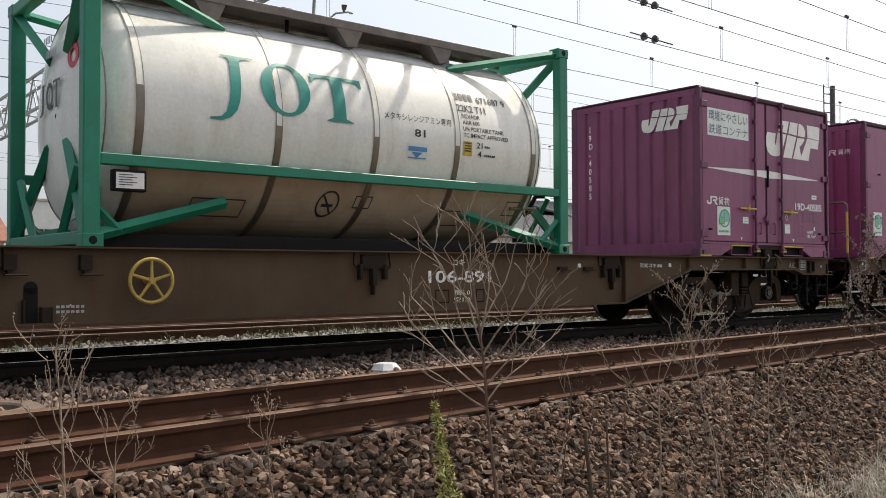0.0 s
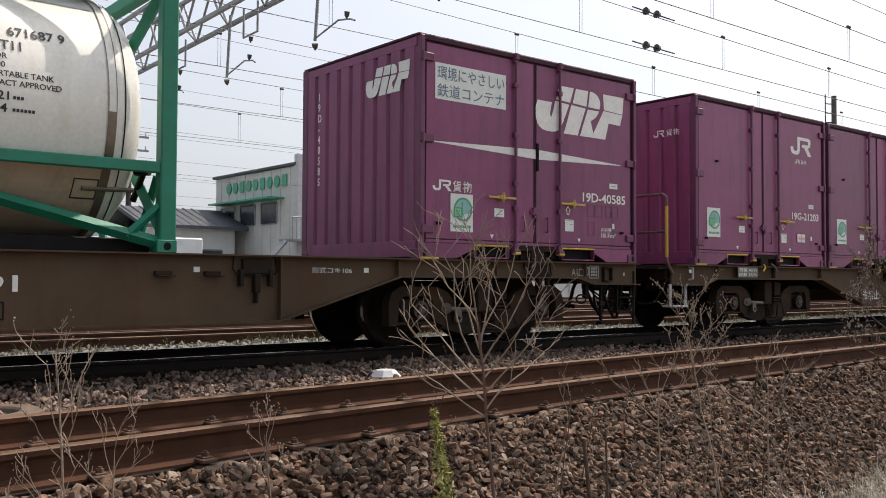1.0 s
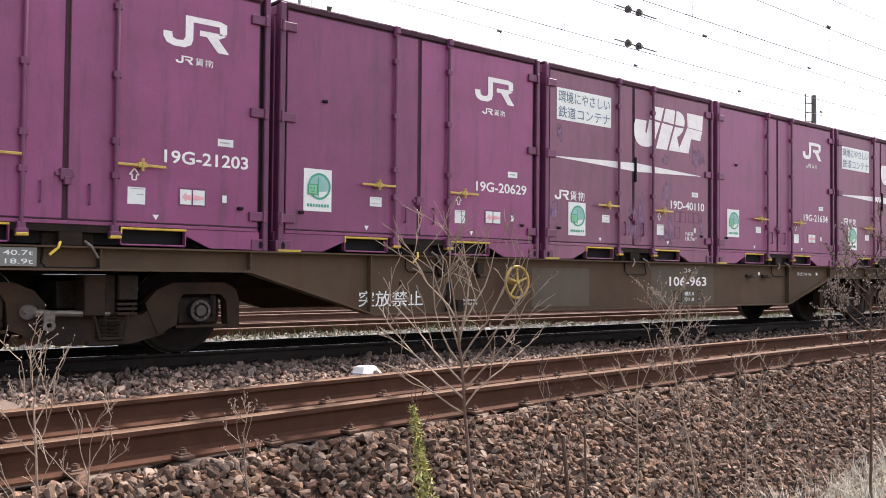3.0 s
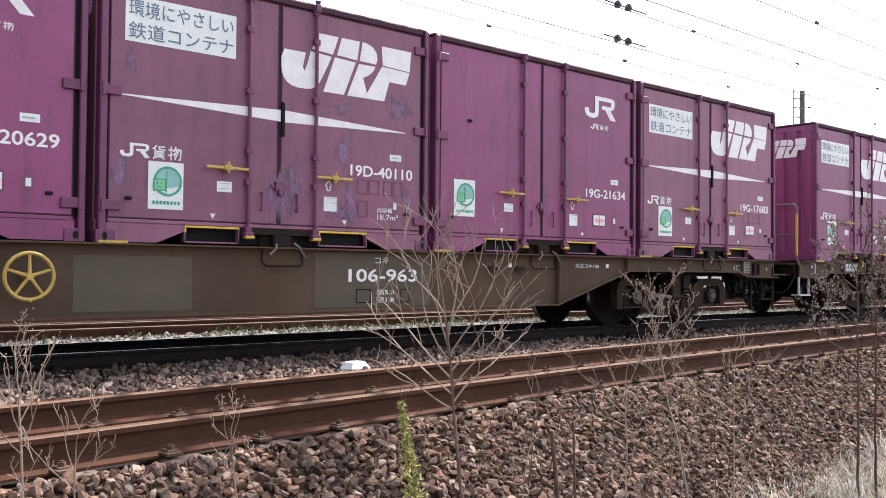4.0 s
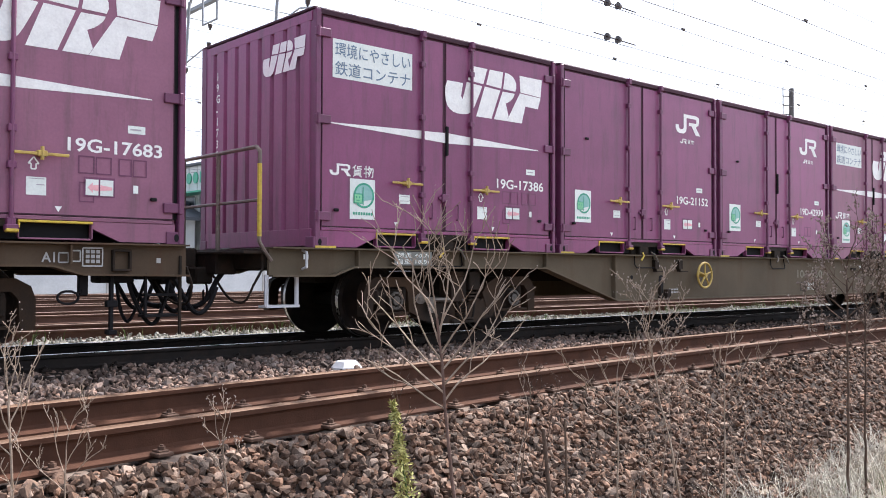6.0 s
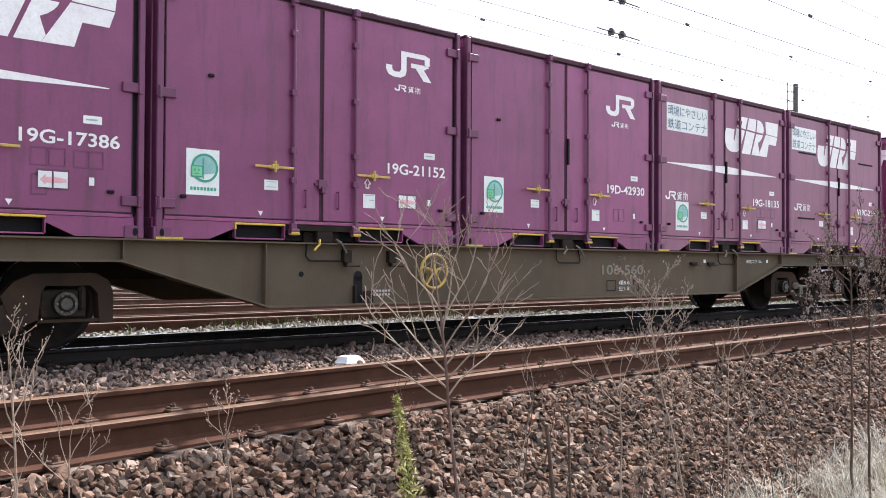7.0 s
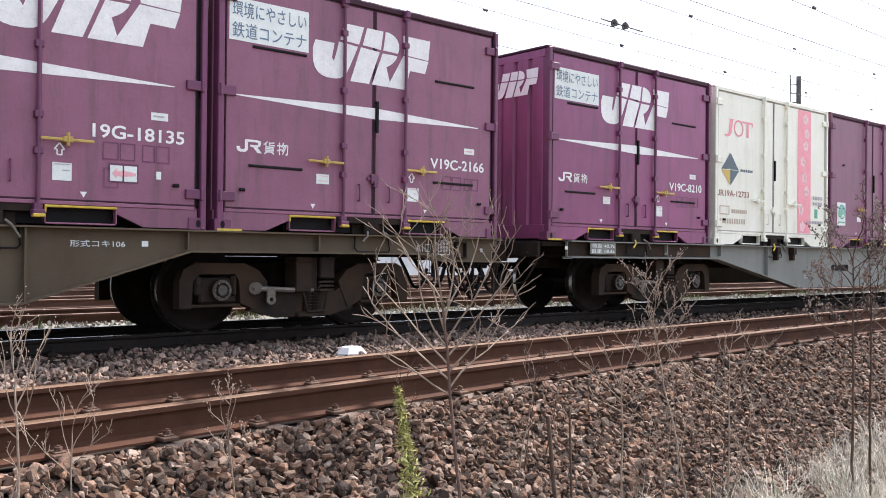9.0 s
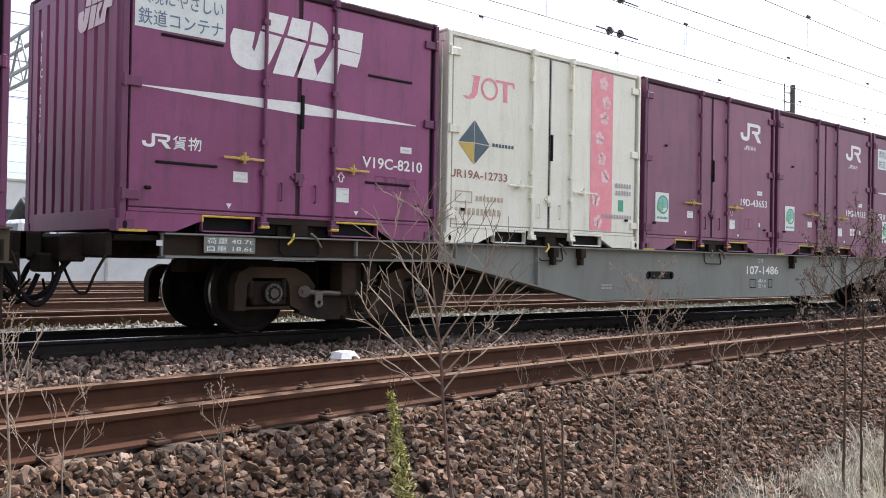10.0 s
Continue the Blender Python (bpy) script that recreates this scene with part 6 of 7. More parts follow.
            part("upper_brace", tube(bmesh.new(), (s * (HL - 0.1), y * (HW - 0.06), HH - 0.06), (s * 1.45, y * 0.72, 2.20), 0.05, n=4), "frame_green", c)
    o = flat("top_cladding", [rect(-2.42, 2.40, TZ + 0.90, TZ + 1.06)], "wall_pale", c)
    wrapped(o.data, 0.006)
    for k in range(48):
        shared("clad_rib", "cladding_rib", lambda: tube(bmesh.new(), (0, -0.735, TZ + 0.90), (0, -0.495, TZ + 1.055), 0.008, n=5), "wall_pale", c, pose(-2.40 + 0.1 * k, 0, 0))
    # tan band: part grime, part reflected light painted on the lower vessel
    o = flat("grime_band", [rect(-2.47, 2.47, TZ - TR + 0.004, 0.735)], "tank_grime_reflection", c, label="lower cladding with brown stain and painted tan reflection")
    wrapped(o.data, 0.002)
    # black beams and an added slab paint the shade beneath the vessel
    for y in (-0.95, 0.95):
        part("base_beam", boxes((-2.80, 2.87, y - 0.05, y + 0.05, 0.0, 0.13), b=0.01), "rubber_shade", c)
    part("belly_tray", boxes((-2.5, 2.5, -0.6, 0.6, 0.02, 0.12), b=0.01), "rubber_shade", c)
    # walkway on brackets
    ww = part("walkway", boxes((-2.9, 2.7, -0.72, -0.30, 2.49, 2.52)), "walkway", c, "grey-brown grated walkway")
    part("walkway_edge", boxes((-2.9, 2.7, -0.74, -0.722, 2.45, 2.54), b=0.004), "walkway", ww)
    part("walkway_edge", boxes((-2.9, 2.7, -0.298, -0.28, 2.45, 2.54), b=0.004), "walkway", ww)
    for x in (-1.6, 0.05, 1.35):
        part("walkway_bracket", plates([(x - 0.2, 2.50), (x + 0.2, 2.50), (x + 0.10, 2.28), (x - 0.02, 2.26)], y0=-0.73, y1=-0.50), "walkway", c)
    part("top_cover", boxes((-2.3, 1.9, -0.26, 0.3, 2.40, 2.50), b=0.03), "galv", c)
    part("top_valve", tube(tube(bmesh.new(), (-0.6, -0.5, 2.36), (-0.6, -0.5, 2.60), 0.02, n=8), (-0.66, -0.5, 2.6), (-0.54, -0.5, 2.6), 0.025, n=8), "rubber_shade", c)
    # outlet cabinet, placard, stencilled frames
    part("placard_holder", boxes((-2.70, -2.40, -1.20, -1.12, 0.49, 0.68), b=0.01), "rubber_shade", c)
    flat("placard", [rect(-2.675, -2.425, 0.515, 0.655)], "white", c, -1.206)
    flat("placard_text", [rect(-2.65, -2.53 + 0.04 * (i % 2), 0.63 - 0.022 * i, 0.638 - 0.022 * i) for i in range(5)], "ink", c, -1.209)

    def mark(name, outlines, material, lift=0.005):
        o = flat(name, outlines, material, c)
        wrapped(o.data, lift)
        return o

    def words(body, x0, x1, z0, z1, material="ink"):
        o = lettering(body, c, material, x0, x1, z0, z1)
        wrapped(o.data, 0.005)
    J = lambda pts: [(-1.79 + 0.55 * a, 1.215 + 0.66 * b) for a, b in pts]
    mark("emblem", [J([(0.0, 0.0), (0.22, 0.0), (0.38, 0.05), (0.50, 0.16), (0.56, 0.30), (0.60, 0.50), (0.64, 0.92), (0.72, 0.965), (0.92, 0.985), (0.92, 1.0), (0.30, 1.0), (0.30, 0.985), (0.42, 0.955), (0.44, 0.90), (0.40, 0.50), (0.36, 0.30), (0.30, 0.13), (0.20, 0.05), (0.0, 0.03)])], "logo_green", 0.011)
    bm = bmesh.new()
    for i in range(40):
        t0, t1 = 2 * math.pi * i / 40, 2 * math.pi * (i + 1) / 40
        w0, w1 = (0.055 + 0.055 * abs(math.cos(t)) for t in (t0, t1))
        q = [bm.verts.new((-0.965 + 0.275 * f * math.cos(t) , 0, 1.60 + 0.275 * g * math.sin(t))) for t, f, g in ((t0, 1 - w0 / 0.24, 1 - 0.12), (t0, 1, 1), (t1, 1, 1), (t1, 1 - w1 / 0.24, 1 - 0.12))]
        bm.faces.new(q)
    bmesh.ops.remove_doubles(bm, verts=bm.verts[:], dist=1e-4)
    o = part("emblem_ring", bm, "logo_green", c)
    wrapped(o.data, 0.011)
    T = lambda pts: [(-0.66 + 0.62 * a, 1.325 + 0.49 * b) for a, b in pts]
    mark("emblem", [T([(0.0, 0.80), (0.03, 0.80), (0.08, 0.90), (0.18, 0.93), (0.38, 0.93), (0.38, 0.08), (0.24, 0.02), (0.24, 0.0), (0.76, 0.0), (0.76, 0.02), (0.62, 0.08), (0.62, 0.93), (0.82, 0.93), (0.92, 0.90), (0.97, 0.80), (1.0, 0.80), (1.0, 1.0), (0.0, 1.0)])], "logo_green", 0.011)
    words("メタキシレンジアミン専用", 0.22, 1.15, 1.43, 1.515)
    words("81", 0.62, 0.77, 1.27, 1.355)
    mark("blue_card", [rect(0.52, 0.81, 1.02, 1.20)], "sticker")
    mark("blue_card_ink", [rect(0.535, 0.795, 1.11, 1.16), [(0.58, 1.10), (0.66, 1.04), (0.74, 1.10)], rect(0.54, 0.79, 1.03, 1.045)], "blueink", 0.008)
    mark("owner_bars", [rect(1.28 + 0.075 * i, 1.335 + 0.075 * i, 1.775, 1.86) for i in range(4)], "ink")
    words("671687 9", 1.62, 2.08, 1.765, 1.85)
    words("22K2 T11", 1.28, 1.72, 1.635, 1.72)
    for k, (body, w) in enumerate((("RID/ADR", 0.28), ("AAR 600", 0.26), ("UN PORTABLE TANK", 0.64), ("TC IMPACT APPROVED", 0.70))):
        words(body, 1.33, 1.33 + w, 1.555 - 0.075 * k, 1.605 - 0.075 * k)
    mark("yellow_card", [rect(1.33, 1.46, 1.12, 1.285)], "yellow")
    mark("yellow_lines", [rect(1.345, 1.445, 1.255 - 0.03 * i, 1.27 - 0.03 * i) for i in range(4)], "ink", 0.008)
    words("21", 1.53, 1.62, 1.215, 1.285)
    words("4", 1.55, 1.61, 1.115, 1.185)
    mark("weight_lines", [rect(1.65 + 0.03 * i, 1.672 + 0.03 * i, 1.225, 1.25) for i in range(3)] + [rect(1.65 + 0.03 * i, 1.672 + 0.03 * i, 1.125, 1.15) for i in range(6)], "ink")
    bm = bmesh.new()
    ring(bm, -0.32, 0.50, 0.115, 0.135, -0.001, 0.0, 28)
    o = part("warning_ring", bm, "ink", c)
    wrapped(o.data, 0.006)
    mark("warning_symbol", [[(-0.42, 0.59), (-0.40, 0.60), (-0.23, 0.41), (-0.25, 0.40)], rect(-0.39, -0.25, 0.47, 0.50)], "ink")
    for a, b, c0, d in ((-1.83, -1.26, 0.33, 0.50), (0.0, 0.22, 0.47, 0.60), (1.28, 1.62, 0.33, 0.50), (2.20, 2.42, 0.47, 0.64)):
        mark("stencil_frame", [rect(a, b, c0, c0 + 0.012), rect(a, b, d - 0.012, d), rect(a, a + 0.012, c0 + 0.012, d - 0.012), rect(b - 0.012, b, c0 + 0.012, d - 0.012)], "ink")
    part("side_pipe", tube(bmesh.new(), (2.28, -0.93, 0.56), (2.75, -0.90, 0.57), 0.022, n=8), "band", c)
    part("end_gauge", tube(tube(bmesh.new(), (2.78, -0.86, 0.78), (2.88, -0.95, 0.78), 0.07, n=12), (2.86, -0.6, 0.5), (2.90, -0.85, 0.85), 0.03, n=6), "rubber_shade", c)
    J2 = lambda pts: [(a * 0.62 - 0.31, b * 0.27) for a, b in pts]
    o = flat("end_emblem", [J2([(0, -0.12), (0.12, -0.16), (0.22, -0.02), (0.26, 0.95), (0.30, 1), (0.10, 1), (0.14, 0.95), (0.13, 0.1), (0.08, -0.04)]), J2([(0.70, 0.80), (0.74, 0.90), (0.83, 0.92), (0.83, 0.05), (0.79, 0), (0.97, 0), (0.93, 0.05), (0.93, 0.92), (1.02, 0.90), (1.06, 0.80), (1.06, 1), (0.70, 1)])], "ink", c)
    o.matrix_basis = pose(-2.842, 0.16, 1.36, 0, 0, -90)
    e = part("end_emblem_ring", ring(bmesh.new(), 0, 0, 0.085, 0.135, -0.002, 0.0, 26, 0.8), "ink", c)
    e.matrix_basis = pose(-2.840, 0.16, 1.495, 0, 0, -90)
    for dx, dz, w in ((-0.12, 0.56, 0.34), (-0.20, 0.70, 0.30)):
        o = flat("end_marking", [rect(dx + 0.055 * i, dx + 0.038 + 0.055 * i, dz, dz + 0.075) for i in range(int(w / 0.055))], "text_faint", c)
        o.matrix_basis = pose(-2.835, 0.16, 1.32, 0, 0, -90)
    # red ring on the dished end
    e = part("end_disc", ring(bmesh.new(), 0, 0, 0.062, 0.118, -0.004, 0.004, 26), "red", c)
    e.matrix_basis = pose(-2.80, -0.42, 1.80, 0, 0, -84)
    return c


# ---- overhead line ----
def sagging(x0, x1, y, z, drop, n=14):
    return [(x0 + (x1 - x0) * i / n, y, z - drop * 4 * (i / n) * (1 - i / n)) for i in range(n + 1)]


def strand(name, pts, r, parent, material="wire"):
    bm = bmesh.new()
    d = (Vector(pts[-1]) - Vector(pts[0])).normalized()
    u = d.orthogonal().normalized()
    v = d.cross(u)
    rows = [[bm.verts.new(Vector(p) + (u * math.cos(k * 1.2566) + v * math.sin(k * 1.2566)) * r) for k in range(5)] for p in pts]
    for a, b in zip(rows, rows[1:]):
        for k in range(5):
            bm.faces.new((a[k], b[k], b[(k + 1) % 5], a[(k + 1) % 5]))
    return part(name, bm, material, parent)


def insulator(parent, p, along=(1, 0, 0), n=2, r=0.062):
    a = Vector(along).normalized()
    for k in range(n):
        bm = bmesh.new()
        c = Vector(p) + a * 0.36 * k
        tube(bm, c - a * 0.03, c + a * 0.05, r, r * 0.75, n=14)
        tube(bm, c + a * 0.05, c + a * 0.09, r * 0.5, r * 0.3, n=10)
        part("insulator", bm, "insul", parent, "dark brown disc insulator")


GX = 8.3
for _n, (_y, _zc, _zm, _x0) in enumerate(((9.0, 5.25, 5.94, 18.0), (11.8, 5.55, 6.27, 17.8), (14.2, 5.42, 6.10, 18.4), (18.0, 5.3, 6.0, 18.0), (22.0, 5.2, 5.95, 17.0), (26.5, 5.1, 6.0, 18.0))):
    _ol = thing("overhead_line", "thin overhead contact wire hung from a messenger wire", "overhead line", "overhead lines of the yard")
    strand("contact_wire", [(-60, _y, _zc), (0, _y, _zc), (GX, _y, _zc), (60, _y, _zc - 0.1), (160, _y, _zc - 0.1)], 0.0085, _ol)
    strand("messenger_wire", sagging(-35, GX, _y, _zm + 0.12, 0.2) + sagging(GX, 60, _y, _zm + 0.12, 0.24)[1:] + [(160, _y, _zm)], 0.0085, _ol)
    for _k in range(-8, 9):
        for _e in (-0.035, 0.035):
            strand("dropper", [(_x0 + 4.75 * _k + _e, _y, _zc), (_x0 + 4.75 * _k + _e, _y, _zm)], 0.004, _ol)
        part("dropper_clamp", tube(bmesh.new(), (_x0 + 4.75 * _k - 0.05, _y, _zm + 0.01), (_x0 + 4.75 * _k + 0.05, _y, _zm + 0.01), 0.03, n=8), "insul", _ol)
    if _n == 1:
        for _z in (6.34, 5.63):
            insulator(_ol, (15.05, _y, _z), n=2, r=0.082)
            part("tie_rod", tube(bmesh.new(), (14.6, _y, _z + 0.01), (16.0, _y, _z - 0.02), 0.016, n=6), "insul", _ol)
for _y, _z in ((9.0, 6.75), (22.4, 7.2), (31.0, 7.6), (34.0, 6.6), (36.0, 5.2), (38.0, 7.0), (40.0, 6.3), (43.0, 5.9), (45.0, 5.2), (50.0, 6.6), (55.0, 5.6)):
    _ol = thing("feeder_wire", "thin dark feeder wire above the yard", "wire", "feeder wires")
    for _a, _b in ((-35, GX), (GX, 52), (52, 100)):
        strand("wire", sagging(_a, _b, _y, _z, 0.3), 0.007, _ol)


def make_gantry():
    g = thing("overhead_gantry", "grey galvanised lattice gantry spanning the tracks", "gantry")
    z0, z1, w, y0, y1 = 6.35, 7.50, 0.62, 1.4, 57.4
    for dx in (-w / 2, w / 2):
        for z in (z0, z1):
            part("chord", boxes((GX + dx - 0.045, GX + dx + 0.045, y0, y1, z - 0.045, z + 0.045), b=0.008), "galv", g)
    step = 0.9
    n = int((y1 - y0) / step)
    for s, dx in ((0, -w / 2), (1, w / 2)):
        for i in range(n):
            up = (i + s) % 2 == 0
            shared(("lace", up), "lattice_bar", lambda up=up: tube(bmesh.new(), (0, 0, z0 if up else z1), (0, step, z1 if up else z0), 0.028, n=6), "galv", g, pose(GX + dx, y0 + i * step, 0))
    for i in range(0, n, 2):
        for z in (z0, z1):
            shared(("cross", i % 4), "cross_bar", lambda i=i: tube(bmesh.new(), (-w / 2, 0, 0), (w / 2, step if i % 4 else -step + 1.8, 0), 0.02, n=6), "galv", g, pose(GX, y0 + i * step, z))
    for y in (y0 + 0.3, y1 - 0.3):
        part("column", tube(bmesh.new(), (GX, y, -1.1), (GX, y, z1 + 0.3), 0.17, 0.14, n=16), "galv", g)
    for y in (9.0, 12.7, 16.5, 20.3, 24.1, 28.0):
        part("drop_frame", path_tube(path_tube(bmesh.new(), [(GX, y + 0.55, z0), (GX, y + 0.55, z0 - 0.62), (GX, y - 0.1, z0 - 0.62), (GX, y - 0.1, z0)], 0.022, 6), [(GX, y + 1.2, z0), (GX, y + 1.35, z0 - 1.3)], 0.03, 6), "galv", g)
        insulator(g, (GX, y + 0.2, z0 - 0.70), (0, 0.15, -1), 2, 0.05)
        insulator(g, (GX, y + 1.35, z0 - 1.38), (0.3, 0.4, -1), 1, 0.06)
        part("steady_arm", path_tube(bmesh.new(), [(GX, y + 1.3, z0 - 1.25), (GX + 0.1, y + 0.7, z0 - 1.05), (GX + 0.1, y + 0.3, z0 - 1.12), (GX, y, 5.12)], 0.017, 6), "galv", g)
    for y in (13.6, 17.4, 21.2):
        part("top_hanger", path_tube(bmesh.new(), [(GX, y - 0.25, z1), (GX, y, z1 + 0.55), (GX, y + 0.25, z1)], 0.02, 6), "galv", g)
        insulator(g, (GX, y, z1 + 0.58), (0, 0, 1), 1, 0.06)
    g.matrix_basis = Matrix.Translation((GX, 9, 0)) @ pose(0, 0, 0, 0, 0, -2.0) @ Matrix.Translation((-GX, -9, 0))
    return g


make_gantry()
_p = thing("line_pole", "dark steel pole with short side bracket behind the yard", "pole")
part("shaft", tube(bmesh.new(), (42.5, 22.0, -0.3), (42.5, 22.0, 9.75), 0.14, 0.12, n=16), "insul", _p)
for _z in (8.0, 8.45, 8.9, 9.35):
    part("rung", path_tube(bmesh.new(), [(42.5, 22, _z), (42.05, 22.2, _z), (42.05, 22.2, _z + 0.45)], 0.03, 6), "insul", _p)
part("junction_box", boxes((42.65, 43.1, 21.7, 22.0, 7.55, 7.95), b=0.03), "insul", _p)
part("arm", path_tube(bmesh.new(), eased([(43.9, 22, 7.7), (44.0, 22, 8.2), (44.6, 22, 8.35), (45.2, 22, 8.2), (45.3, 22, 7.7)]), 0.06, 6), "galv", _p)


# ---- buildings and vehicles beyond the yard ----
def window_row(parent, face, a0, a1, n, w, z, h, depth=0.12):
    """Windows along a wall; face is ('x' or 'y', position, outward sign)."""
    ax, pos, out = face
    for i in range(n):
        c = a0 + (a1 - a0) * (i + 0.5) / n
        lo, hi = sorted((pos - out * 0.02, pos + out * 0.05))
        plo, phi = sorted((pos + out * 0.004, pos + out * 0.02))
        if ax == "x":
            f = part("window", boxes((lo, hi, c - w / 2 - 0.06, c - w / 2, z, z + h), (lo, hi, c + w / 2, c + w / 2 + 0.06, z, z + h), (lo, hi, c - w / 2, c + w / 2, z - 0.06, z), (lo, hi, c - w / 2, c + w / 2, z + h, z + h + 0.06)), "galv", parent)
            part("pane", boxes((plo, phi, c - w / 2, c + w / 2, z, z + h)), "glass", f)
        else:
            f = part("window", boxes((c - w / 2 - 0.06, c - w / 2, lo, hi, z, z + h), (c + w / 2, c + w / 2 + 0.06, lo, hi, z, z + h), (c - w / 2, c + w / 2, lo, hi, z - 0.06, z), (c - w / 2, c + w / 2, lo, hi, z + h, z + h + 0.06)), "galv", parent)
            part("pane", boxes((c - w / 2, c + w / 2, plo, phi, z, z + h)), "glass", f)


def make_store():
    s = thing("store_building", "pale panelled two-storey store with green rooftop lettering", "building")
    x0, x1, y0, y1, z1 = 21.3, 34.0, 36.8, 45.2, 6.0
    part("wall", boxes((x0, x1, y0, y1, -0.5, z1), b=0.03), "wall_pale", s)
    part("roof", boxes((x0 - 0.15, x1 + 0.15, y0 - 0.15, y1 + 0.15, z1, z1 + 0.14), b=0.03), "tile", s)
    part("corner_pier", boxes((x0 - 0.10, x0 + 0.5, y0 - 0.35, y0 + 0.002, -0.5, z1 + 0.5), b=0.02), "whitebox", s)
    for i in range(9):
        part("panel_joint", boxes((x0 - 0.012, x0, y0 + 0.9 * i + 0.5, y0 + 0.9 * i + 0.53, 0, z1)), "concrete", s)
    for i in range(12):
        part("panel_joint", boxes((x0 + 0.8 + i, x0 + 0.83 + i, y0 - 0.012, y0, 0, z1)), "concrete", s)
    # plain green shapes where the rooftop sign stands
    zz = z1 - 0.62
    for k in range(9):
        bm = bmesh.new()
        yy = y0 + 1.0 + k * 0.72
        prism(bm, disc(-yy, zz, 0.26, 0.29, 14) if k % 3 else rect(-yy - 0.22, -yy + 0.22, zz - 0.28, zz + 0.28), 0, 0.06)
        o = part("sign_shape", bm, "sticker_green", s)
        o.matrix_basis = pose(x0 - 0.07, 0, 0, 0, 0, -90)
    window_row(s, ("x", x0, -1), y0 + 1.4, y1 - 0.4, 3, 1.5, 3.4, 1.0)
    window_row(s, ("y", y0, -1), x0 + 2.0, x1, 4, 1.3, 3.2, 1.4)
    part("door", boxes((x0 + 0.8, x0 + 1.7, y0 - 0.05, y0, 2.6, 4.7), b=0.02), "glass", s)
    part("awning", boxes((x0 - 0.9, x0 - 0.02, y0 + 1.0, y1 - 1.0, 4.5, 4.58)), "sticker_green", s)
    lad = part("outside_stair", boxes((x0 - 0.9, x0 + 2.6, y0 - 1.3, y0 - 0.1, 2.45, 2.53)), "galv", s)
    for i in range(16):
        shared("baluster", "baluster", lambda: boxes((0, 0.03, 0, 0.03, 2.5, 3.5)), "galv", lad, pose(x0 - 0.9 + 0.22 * i, y0 - 1.28, 0))
    part("stair_rail", tube(bmesh.new(), (x0 - 0.9, y0 - 1.26, 3.5), (x0 + 2.6, y0 - 1.26, 3.5), 0.03, n=6), "galv", lad)
    part("stair_flight", tube(bmesh.new(), (x0 - 0.9, y0 - 0.7, 2.45), (x0 - 3.2, y0 - 0.7, 0.0), 0.12, n=4), "galv", lad)
    return s


make_store()


def house(name, label, cat, x0, x1, y0, y1, zw, zr, wall, roof, nwin, flat_roof=False):
    h = thing(name, label, cat)
    part("wall", boxes((x0, x1, y0, y1, -0.6, zw), b=0.03), wall, h)
    if flat_roof:
        part("roof", boxes((x0 - 0.2, x1 + 0.2, y0 - 0.2, y1 + 0.2, zw, zw + 0.25), b=0.03), "concrete", h)
        part("roof_hut", boxes((x0 + (x1 - x0) * 0.6, x0 + (x1 - x0) * 0.8, y0 + 1, y1 - 1, zw + 0.25, zw + 1.6), b=0.03), wall, h)
    else:
        ym = (y0 + y1) / 2
        bm = bmesh.new()
        prism(bm, [(-y1 - 0.5, zw - 0.1), (-ym, zr), (-y0 + 0.5, zw - 0.1), (-y0 + 0.5, zw + 0.06), (-ym, zr + 0.18), (-y1 - 0.5, zw + 0.06)], x0 - 0.5, x1 + 0.5)
        o = part("roof", bm, roof, h)
        o.matrix_basis = pose(0, 0, 0, 0, 0, 90) @ Matrix.Diagonal((-1, -1, 1, 1))
        for k in range(int((x1 - x0) / 0.45)):
            shared((name, "rib", x0), "roof_rib", lambda: tube(bmesh.new(), (0, y0 - 0.45, zw + 0.05), (0, ym, zr + 0.19), 0.05, n=5), roof, h, pose(x0 - 0.3 + 0.45 * k, 0, 0))
    if nwin:
        rows = max(1, int(zw / 2.9))
        for r in range(rows):
            window_row(h, ("y", y0, -1), x0 + 0.4, x1 - 0.4, nwin, 1.2, 1.0 + 2.7 * r, 1.1)
    return h


house("apartment_block", "pale apartment block with rows of small windows", "building", 23.0, 31.5, 88, 91, 7.4, 0, "wall_pale", "concrete", 6, True)
house("apartment_block", "pale apartment block far behind the houses", "building", 6, 19, 95, 104, 8.2, 0, "wall_pale", "concrete", 8, True)
house("office_building", "pale flat-roofed office block far off", "building", 62, 84, 95, 106, 9.5, 0, "wall_pale", "concrete", 9, True)
house("house", "grey tiled house behind the yard", "house", 19.5, 23.5, 60, 66, 2.8, 4.3, "wall_pale", "tile", 3)
house("house", "house with a red-brown roof behind the yard", "house", 9.0, 14.5, 60, 67, 2.7, 4.4, "wall_beige", "redroof", 3)
house("shed", "low shed with dark roof beside the store", "shed", 16.2, 20.6, 41.5, 47, 3.2, 4.1, "wall_pale", "tile", 2)
house("house", "pale low house beside the tracks", "house", 34.8, 44, 46, 54, 3.2, 5.4, "wall_pale", "tile", 4)
house("house", "grey roofed house at the far edge of the yard", "house", 48, 58, 48, 56, 3.0, 5.2, "wall_beige", "tile", 4)
house("warehouse", "long pale warehouse beyond the tracks", "building", 60, 110, 55, 70, 5.6, 7.5, "wall_pale", "tile", 9)
house("warehouse", "long low warehouse at the yard's edge", "building", -60, -6, 50, 64, 4.4, 6.0, "wall_pale", "tile", 9)


